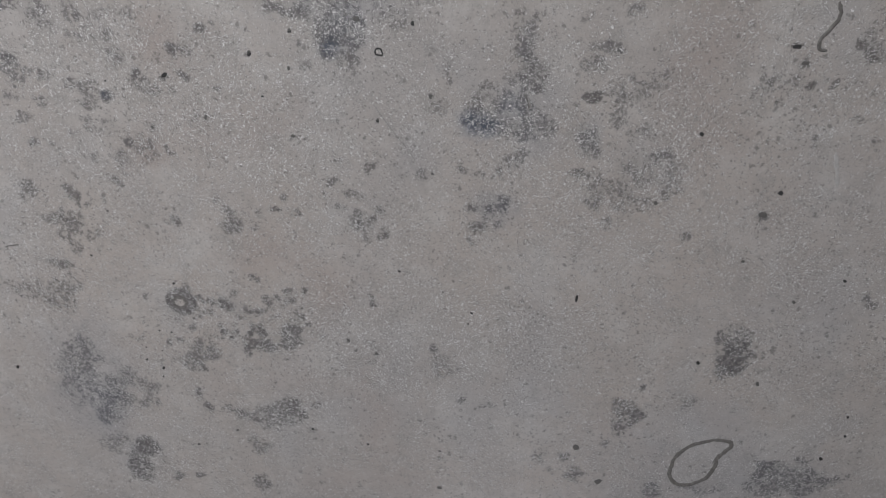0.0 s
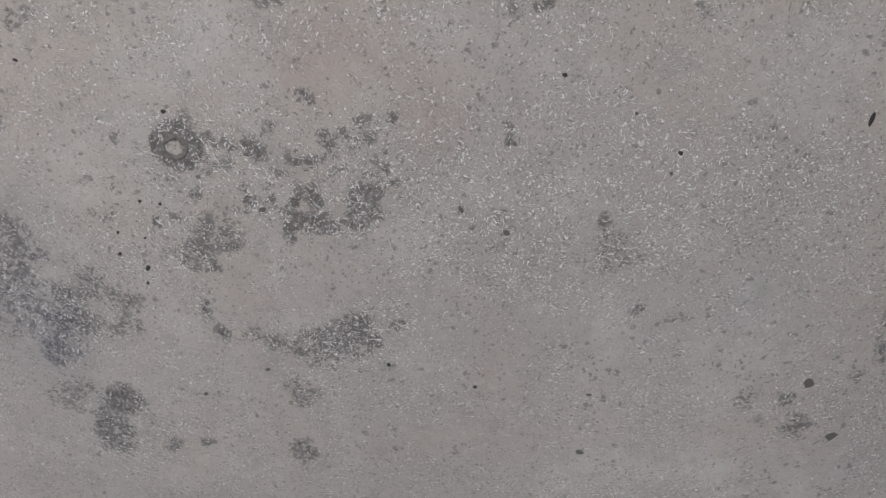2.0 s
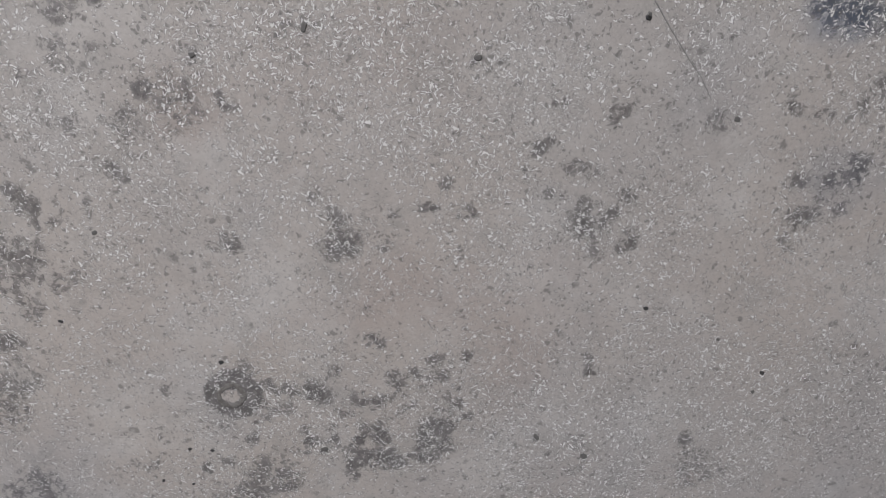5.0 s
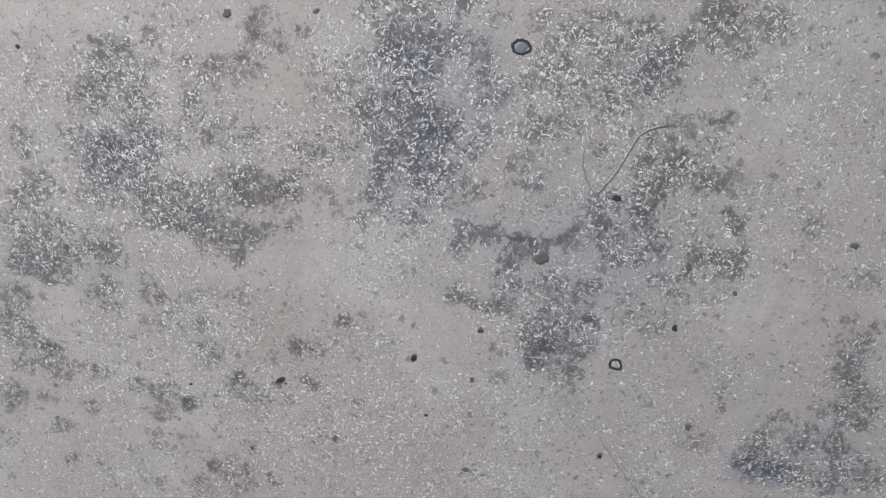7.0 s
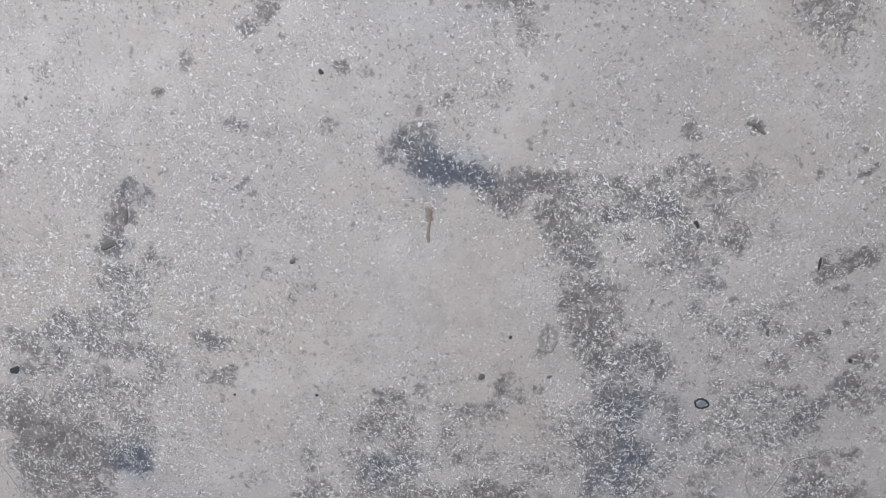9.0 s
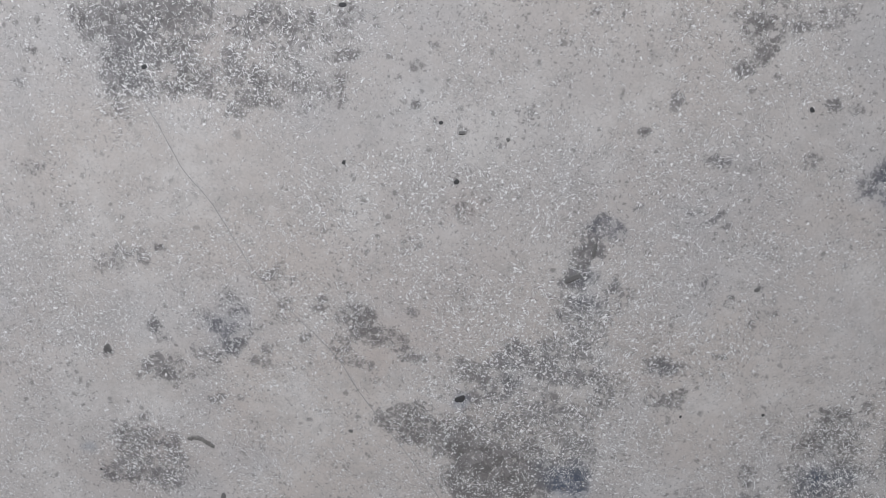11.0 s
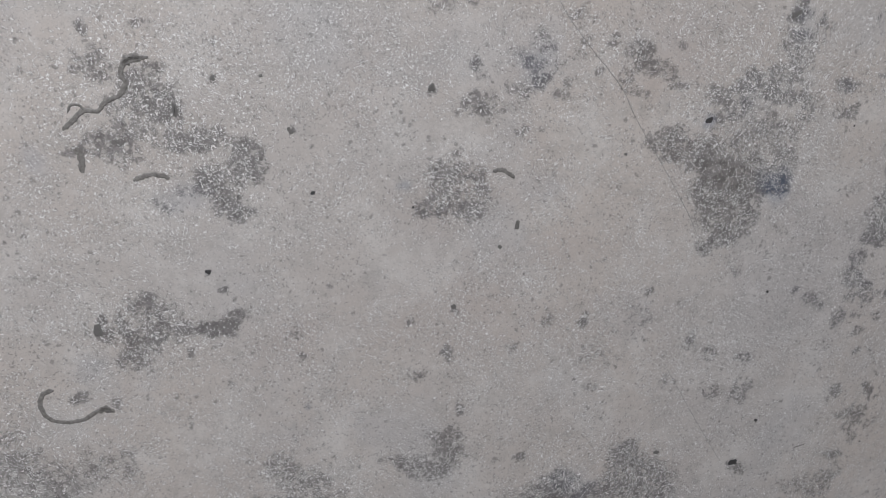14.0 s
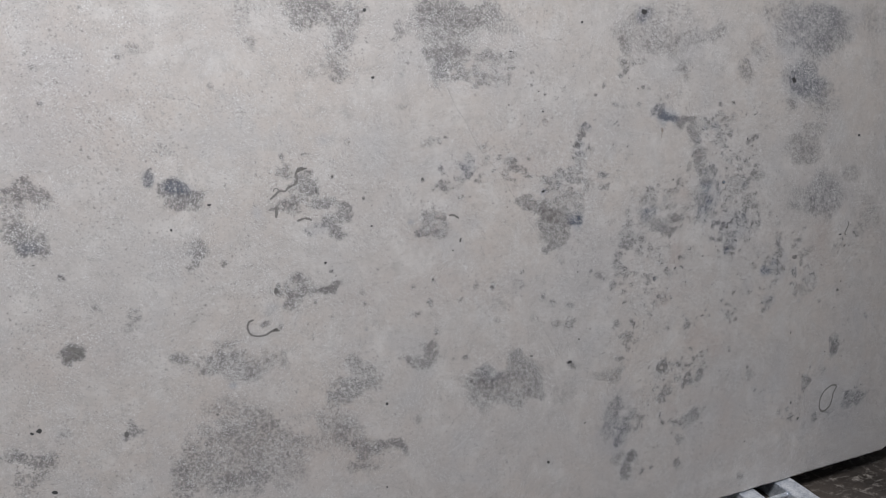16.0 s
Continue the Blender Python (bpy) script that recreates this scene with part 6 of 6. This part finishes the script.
def pit_mesh(material, seed):
    """An uneven lens of filling, one metre in radius, that stands a hair proud of the face."""
    r, bm = random.Random(seed), bmesh.new()
    rim = [1.0 + r.uniform(-0.28, 0.22) for _ in range(11)]
    middle = bm.verts.new((0, -1, 0))
    outer = [bm.verts.new((h * math.cos(i * math.tau / 11), 0, h * math.sin(i * math.tau / 11))) for i, h in enumerate(rim)]
    inner = [bm.verts.new((v.co.x * 0.7, -1, v.co.z * 0.7)) for v in outer]
    for i in range(11):
        j = (i + 1) % 11
        bm.faces.new((middle, inner[i], inner[j]))
        bm.faces.new((inner[i], outer[i], outer[j], inner[j]))
    bmesh.ops.recalc_face_normals(bm, faces=bm.faces[:])
    data = bpy.data.meshes.new("pit")
    bm.to_mesh(data)
    bm.free()
    data.materials.append(material)
    return data


PITS = {m: [pit_mesh(m, s) for s in range(5)] for m in (FILLED, GREYPIT, BLUEHEX, REDSPOT)}


def pit(x, z, long, wide, turn, amount, material=None):
    ob = new("pit", roll.choice(PITS[material or (FILLED if amount > 0.75 else GREYPIT)]))
    ob.parent = slab
    ob.matrix_basis = Matrix.Translation((x, 0, z)) @ pose(0, 0, 0, 0, -turn, 0) @ Matrix.Diagonal((long * 0.9, 0.0003, wide * 0.9, 1))
    return ob


def vein(name, width, amount, closed, *bends):
    """A ribbon of filling along smooth bends, of uneven width."""
    if closed:
        bends = bends[-1:] + bends + bends[:2]
    else:
        first, last = Vector(bends[0]), Vector(bends[-1])
        bends = (first * 2 - Vector(bends[1]),) + bends + (last * 2 - Vector(bends[-2]),)
    p, line = [Vector(b) for b in bends], []
    for a, b, c, d in zip(p, p[1:], p[2:], p[3:]):
        for i in range(6):
            u = i / 6
            line.append(0.5 * (2 * b + (c - a) * u + (2 * a - 5 * b + 4 * c - d) * u * u + (3 * b - a - 3 * c + d) * u ** 3))
    if not closed:
        line.append(p[-2])
    bm, rows = bmesh.new(), []
    n = len(line)
    for i, q in enumerate(line):
        along = (line[(i + 1) % n] - line[i - 1]) if closed else (line[min(i + 1, n - 1)] - line[max(i - 1, 0)])
        side = Vector((-along.y, along.x)).normalized()
        taper = 1.0 if closed else min(1.0, 0.45 + 0.3 * min(i, n - 1 - i))
        left, right = (width / 2 * taper * roll.uniform(0.70, 1.15) for _ in range(2))
        q = q + side * roll.uniform(-1, 1) * (0.3 if amount < 0.6 else 0.12) * width
        spots = (q + side * left, q + side * left * 0.6, q - side * right * 0.6, q - side * right)
        rows.append([bm.verts.new((s.x, h, s.y)) for s, h in zip(spots, (0.0, -0.0003, -0.0003, 0.0))])
    for i in range(n if closed else n - 1):
        for k in range(3):
            bm.faces.new((rows[i][k], rows[i][k + 1], rows[(i + 1) % n][k + 1], rows[(i + 1) % n][k]))
    bmesh.ops.recalc_face_normals(bm, faces=bm.faces[:])
    material = PALE if name == "scuff" else STAIN if name == "stain" else PALEVEIN if name == "crack" else FAINT if amount < 0.6 else FILLED if amount > 0.88 else FOSSIL
    return part(name, bm, material, slab)


pit(-0.003, 0.574, 0.0022, 0.0017, 25, 1); pit(0.330, 0.549, 0.0021, 0.0016, -50, 1); pit(-0.020, 0.507, 0.0017, 0.0014, 27, 1)
pit(-0.034, 0.509, 0.0018, 0.0013, 28, 1); pit(-0.037, 0.480, 0.0014, 0.0011, 25, 1); pit(-0.056, 0.484, 0.0017, 0.0012, 52, 1)
pit(-0.059, 0.466, 0.0019, 0.0015, 34, 1); pit(-0.044, 0.441, 0.0018, 0.0013, 58, 1); pit(0.299, 0.575, 0.0016, 0.0013, -47, 0.6)
pit(0.326, 0.535, 0.0018, 0.0014, -52, 0.6); pit(0.036, 0.361, 0.0027, 0.0020, 10, 0.6); pit(-0.020, 0.333, 0.0025, 0.0021, 29, 0.7)
pit(0.133, 0.369, 0.0020, 0.0019, 72, 0.8); pit(0.201, 0.349, 0.0021, 0.0019, -77, 0.8); pit(0.289, 0.281, 0.0034, 0.0029, -25, 0.6)
pit(0.291, 0.344, 0.0024, 0.0020, -26, 0.6); pit(0.052, 0.504, 0.0027, 0.0021, 16, 0.7); pit(0.190, 0.506, 0.0032, 0.0019, -73, 0.7)
pit(0.221, 0.489, 0.0027, 0.0025, -47, 0.6); pit(0.456, 0.362, 0.0054, 0.0047, -86, 0.7); pit(0.486, 0.308, 0.0060, 0.0044, 49, 0.7)
pit(0.623, 0.698, 0.0033, 0.0027, -33, 1); pit(0.578, 0.495, 0.0031, 0.0024, -74, 1); pit(0.609, 0.834, 0.0042, 0.0023, -6, 0.9)
pit(0.542, 0.755, 0.0028, 0.0024, -55, 0.8); pit(0.704, 0.604, 0.0023, 0.0018, -29, 1); pit(0.736, 0.365, 0.0036, 0.0024, -70, 0.9)
pit(0.441, 0.572, 0.0049, 0.0018, 86, 0.9); pit(0.509, 0.685, 0.0025, 0.0021, -66, 0.7); pit(0.611, 0.675, 0.0043, 0.0035, -20, 0.6)
pit(0.619, 0.820, 0.0038, 0.0024, -8, 0.7); pit(0.602, 0.623, 0.0022, 0.0019, -21, 0.7); pit(0.661, 0.577, 0.0028, 0.0021, -64, 0.6)
pit(-0.041, 0.454, 0.0028, 0.0020, 58, 1); pit(-0.231, 0.445, 0.0039, 0.0021, 62, 1); pit(0.645, 0.470, 0.0032, 0.0023, -71, 0.7)
pit(0.750, 0.429, 0.0025, 0.0017, -67, 0.8); pit(0.754, 0.401, 0.0026, 0.0018, -68, 0.9); pit(0.164, 0.847, 0.0022, 0.0016, -3, 0.8)
pit(0.240, 0.764, 0.0020, 0.0018, -52, 0.8); pit(-0.091, 0.607, 0.0020, 0.0013, -27, 1); pit(-0.024, 0.801, 0.0013, 0.0011, 42, 0.8)
pit(0.159, 0.814, 0.0026, 0.0017, -89, 0.7); pit(0.130, 0.787, 0.0015, 0.0012, -1, 0.8); pit(0.155, 0.748, 0.0022, 0.0020, -7, 0.6)
pit(0.013, 0.755, 0.0022, 0.0019, 21, 0.6); pit(0.291, 0.788, 0.0025, 0.0017, -72, 0.6); pit(0.291, 0.711, 0.0023, 0.0017, -14, 0.7)
pit(0.253, 0.599, 0.0019, 0.0017, -36, 0.8); pit(-0.058, 0.662, 0.0018, 0.0015, 28, 0.6); pit(0.037, 0.807, 0.0034, 0.0019, 28, 0.9)
pit(0.123, 0.827, 0.0025, 0.0023, 82, 0.8); pit(0.070, 0.766, 0.0032, 0.0018, 65, 0.5); pit(0.199, 0.895, 0.0052, 0.0048, -1, 0.7)
pit(0.277, 0.854, 0.0022, 0.0019, -74, 0.9); pit(0.123, 0.828, 0.0024, 0.0021, 73, 0.7); pit(0.164, 0.848, 0.0019, 0.0014, 89, 0.7)
pit(0.227, 0.858, 0.0033, 0.0032, -38, 0.7); pit(0.238, 0.931, 0.0028, 0.0022, -4, 0.8); pit(-0.093, 0.893, 0.0021, 0.0017, 41, 0.6)
pit(0.281, 0.892, 0.0027, 0.0018, -81, 0.7); pit(0.308, 0.877, 0.0018, 0.0015, -67, 0.6); pit(0.025, 1.030, 0.0026, 0.0020, 9, 0.6)
pit(0.074, 1.030, 0.0022, 0.0014, 25, 0.7); pit(0.036, 0.807, 0.0033, 0.0019, 37, 0.8); pit(0.240, 0.765, 0.0021, 0.0017, -87, 0.6)
pit(0.292, 0.789, 0.0017, 0.0016, -16, 0.6); pit(0.367, 0.907, 0.0027, 0.0022, -18, 0.6); pit(-0.112, 1.116, 0.0024, 0.0021, 29, 0.7)
pit(0.046, 1.060, 0.0018, 0.0015, 84, 0.8); pit(-0.100, 1.012, 0.0017, 0.0015, 43, 0.9); pit(-0.164, 1.011, 0.0017, 0.0012, 71, 0.8)
pit(0.172, 1.143, 0.0039, 0.0016, -62, 0.9); pit(0.282, 1.046, 0.0018, 0.0016, -69, 0.9); pit(0.025, 1.029, 0.0030, 0.0023, 8, 0.7)
pit(0.315, 1.203, 0.0020, 0.0017, -21, 0.7); pit(0.266, 1.067, 0.0024, 0.0019, -78, 0.6); pit(0.225, 1.066, 0.0031, 0.0016, -85, 0.7)
pit(0.255, 1.115, 0.0051, 0.0012, 86, 0.8); pit(-0.340, 1.028, 0.0046, 0.0036, 28, 1); pit(-0.083, 1.249, 0.0022, 0.0020, -45, 1)
pit(-0.337, 1.205, 0.0023, 0.0022, 36, 0.8); pit(-0.421, 1.222, 0.0023, 0.0018, 76, 0.8); pit(-0.565, 1.297, 0.0024, 0.0021, 27, 0.9)
pit(-0.629, 1.075, 0.0032, 0.0025, 18, 0.7); pit(-0.250, 1.128, 0.0080, 0.0033, 20, 0.7); pit(-0.234, 1.149, 0.0066, 0.0018, 79, 0.7)
pit(-0.414, 1.334, 0.0031, 0.0021, 0, 0.9); pit(-0.347, 1.249, 0.0018, 0.0017, 25, 0.8); pit(-0.298, 1.235, 0.0018, 0.0018, 23, 0.7)
pit(-0.332, 1.241, 0.0032, 0.0018, -1, 0.6); pit(-0.546, 0.937, 0.0052, 0.0026, 79, 0.5); pit(0.020, 0.935, 0.0022, 0.0019, -75, 0.7)
pit(-0.744, 0.987, 0.0026, 0.0024, -6, 1); pit(-0.847, 0.922, 0.0021, 0.0020, -3, 0.9); pit(-0.760, 1.047, 0.0022, 0.0021, 70, 0.7)
pit(-0.628, 1.077, 0.0036, 0.0027, 25, 0.7); pit(-0.779, 1.094, 0.0020, 0.0017, 5, 0.7); pit(-0.819, 1.094, 0.0033, 0.0023, 78, 0.6)
pit(-0.948, 0.876, 0.0083, 0.0045, 89, 0.7); pit(-0.854, 1.070, 0.0062, 0.0020, -90, 0.6); pit(-0.615, 0.858, 0.0034, 0.0030, -67, 0.4)
pit(-0.547, 0.937, 0.0063, 0.0021, 81, 0.5); pit(-0.565, 0.916, 0.0028, 0.0025, -56, 0.5); pit(-0.250, 0.830, 0.0022, 0.0017, -41, 0.9)
pit(-0.651, 0.965, 0.0015, 0.0014, -69, 0.9); pit(-0.431, 1.000, 0.0023, 0.0020, -35, 0.7); pit(-1.057, 1.057, 0.0040, 0.0027, 3, 0.8)
pit(-0.845, 0.921, 0.0026, 0.0024, 81, 1); pit(-0.273, 0.610, 0.0072, 0.0047, -5, 0.9); pit(-0.247, 0.664, 0.0031, 0.0024, -43, 0.9)
pit(-1.082, 0.641, 0.0036, 0.0029, 26, 0.7); pit(-0.853, 1.069, 0.0070, 0.0023, 83, 0.5); pit(-0.627, 1.075, 0.0031, 0.0026, 89, 0.6)
pit(-0.758, 1.044, 0.0025, 0.0024, 44, 0.6); pit(-0.533, 0.610, 0.0042, 0.0033, -30, 0.6); pit(-0.377, 0.643, 0.0045, 0.0033, -26, 0.6)
pit(-1.128, 1.016, 0.0032, 0.0029, 81, 1); pit(-1.389, 0.672, 0.0056, 0.0052, -55, 0.9); pit(-1.401, 0.669, 0.0036, 0.0032, -29, 0.9)
pit(-1.380, 0.548, 0.0056, 0.0044, -25, 0.8); pit(-0.732, 1.414, 0.0046, 0.0042, 22, 0.9); pit(-0.723, 1.285, 0.0035, 0.0033, 16, 1)
pit(-0.068, 1.421, 0.0079, 0.0075, 1, 0.9); pit(0.656, 1.107, 0.0067, 0.0046, -10, 0.8)
pit(-0.336, 0.365, 0.0052, 0.0041, -42, 0.8); pit(-0.745, 0.401, 0.0029, 0.0024, -56, 1); pit(-0.734, 0.595, 0.0041, 0.0036, -52, 0.8)
pit(-0.235, 1.396, 0.0044, 0.0036, 2, 0.8); pit(-1.358, 0.976, 0.0026, 0.0020, -5, 0.5); pit(0.405, 1.259, 0.0087, 0.0077, -66, 0.9)
pit(-1.248, 0.634, 0.0068, 0.0049, 89, 0.6)
pit(0.1835, 1.0115, 0.0042, 0.0036, 20, 1, BLUEHEX)
vein("fossil", 0.0056, .8, True, (0.632, 0.382), (0.612, 0.385), (0.589, 0.375), (0.574, 0.358), (0.569, 0.336), (0.575, 0.316), (0.592, 0.311), (0.612, 0.324), (0.620, 0.343), (0.620, 0.357), (0.630, 0.371))
vein("fossil", 0.0036, .7, False, (0.635, 0.871), (0.638, 0.860), (0.633, 0.849), (0.627, 0.840), (0.628, 0.832), (0.634, 0.831))
vein("fossil", 0.0045, .8, False, (-0.868, 1.114), (-0.880, 1.113), (-0.888, 1.110), (-0.891, 1.101), (-0.889, 1.092), (-0.897, 1.083), (-0.907, 1.079), (-0.914, 1.072), (-0.925, 1.073), (-0.935, 1.065), (-0.944, 1.058))
vein("fossil", 0.0025, .8, False, (-0.925, 1.073), (-0.928, 1.078), (-0.934, 1.078), (-0.938, 1.072))
vein("fossil", 0.0083, .8, False, (-0.874, 1.113), (-0.882, 1.113), (-0.888, 1.109))
vein("fossil", 0.0064, .7, False, (-0.936, 1.043), (-0.934, 1.033), (-0.935, 1.021))
vein("fossil", 0.0047, .7, False, (-0.896, 1.011), (-0.888, 1.014), (-0.877, 1.015), (-0.866, 1.011))
vein("fossil", 0.0043, .85, False, (-0.995, 0.823), (-1.004, 0.821), (-1.009, 0.811), (-1.005, 0.796), (-0.993, 0.789), (-0.975, 0.789), (-0.962, 0.796), (-0.954, 0.797), (-0.948, 0.792))
vein("fossil", 0.0066, .8, False, (-0.962, 0.795), (-0.955, 0.797), (-0.951, 0.793))
vein("fossil", 0.0043, .75, False, (-0.571, 0.994), (-0.562, 0.994), (-0.554, 0.990), (-0.549, 0.985))
vein("fossil", 0.0016, .9, True, (0.242, 0.831), (0.246, 0.832), (0.248, 0.829), (0.248, 0.826), (0.245, 0.826), (0.242, 0.827))
vein("fossil", 0.0017, 1, True, (0.179, 1.013), (0.183, 1.015), (0.187, 1.013), (0.188, 1.010), (0.184, 1.008), (0.180, 1.009))
vein("fossil", 0.0037, .55, True, (0.073, 1.069), (0.078, 1.061), (0.076, 1.052), (0.070, 1.050), (0.067, 1.058), (0.069, 1.065))
vein("fossil", 0.0011, .5, False, (0.219, 0.959), (0.219, 0.947), (0.226, 0.934), (0.232, 0.939), (0.240, 0.951), (0.248, 0.966), (0.262, 0.972))
vein("fossil", 0.0016, .6, False, (0.379, 0.790), (0.382, 0.783), (0.383, 0.776))
vein("fossil", 0.0017, .5, False, (0.235, 1.188), (0.237, 1.180))
vein("fossil", 0.0031, .8, False, (0.200, 1.211), (0.206, 1.209), (0.212, 1.203))
vein("fossil", 0.0016, .6, False, (-0.190, 0.615), (-0.172, 0.618))
vein("fossil", 0.0039, .7, True, (-0.000, 0.557), (0.005, 0.555), (0.007, 0.548), (0.001, 0.542), (-0.006, 0.543), (-0.009, 0.549), (-0.006, 0.554))
vein("fossil", 0.0101, .7, False, (-1.327, 0.818), (-1.312, 0.813), (-1.301, 0.800))
vein("fossil", 0.0090, .7, False, (-1.332, 0.795), (-1.319, 0.803), (-1.309, 0.797))
vein("fossil", 0.0024, .5, False, (0.382, 0.788), (0.384, 0.779), (0.380, 0.776))
vein("crack", 0.0007, 0.3, False, (-0.567, 1.269), (-0.558, 1.250), (-0.545, 1.220), (-0.525, 1.192), (-0.499, 1.140), (-0.470, 1.103), (-0.440, 1.068), (-0.420, 1.032), (-0.394, 0.992), (-0.361, 0.939), (-0.344, 0.906))
vein("crack", 0.0007, 0.3, False, (0.237, 0.780), (0.254, 0.754), (0.269, 0.734), (0.276, 0.722))
vein("crack", 0.0007, 0.3, False, (-0.375, 0.760), (-0.323, 0.669), (-0.287, 0.609))
vein("stain", 0.005, 0.7, False, (-0.012, 1.156), (-0.011, 1.149), (-0.011, 1.145))
vein("stain", 0.0025, 0.7, False, (-0.011, 1.145), (-0.012, 1.138), (-0.012, 1.130))
vein("scuff", 0.004, 0.7, False, (0.663, 0.740), (0.668, 0.723), (0.673, 0.705))
vein("scuff", 0.004, 0.7, False, (-0.598, 0.447), (-0.570, 0.459), (-0.541, 0.480))

# ---- the steel rack foot under the slab ----
rack = tagged(new("storage_rack"), "galvanised steel rack foot of two rails on the floor", "rack")
rack.location = (0.37, 0, 0)


def rail(x, w, parent):
    """A hollow square rail with open ends, lying on the floor towards the room."""
    y0, y1, wall = -0.62, 0.19, 0.003
    bm = merged(box(x - w, x + w, y0, y1, 0.056 - wall, 0.056, 0.001), box(x - w, x + w, y0, y1, 0.0, wall, 0.001),
                box(x - w, x - w + wall, y0, y1, wall, 0.056 - wall), box(x + w - wall, x + w, y0, y1, wall, 0.056 - wall))
    return part("rail", bm, ZINC, parent)


for offset, half in ((-0.0625, 0.027), (0.0755, 0.030)):
    rail(offset, half, rack)
bm = bmesh.new()
bmesh.ops.create_cone(bm, cap_ends=True, segments=14, radius1=0.006, radius2=0.006, depth=0.084,
                      matrix=Matrix.Translation((0.0045, -0.04, 0.045)) @ Matrix.Rotation(radians(90), 4, "Y"))
part("cross_rod", bm, ZINC, rack, "thin round steel cross rod")
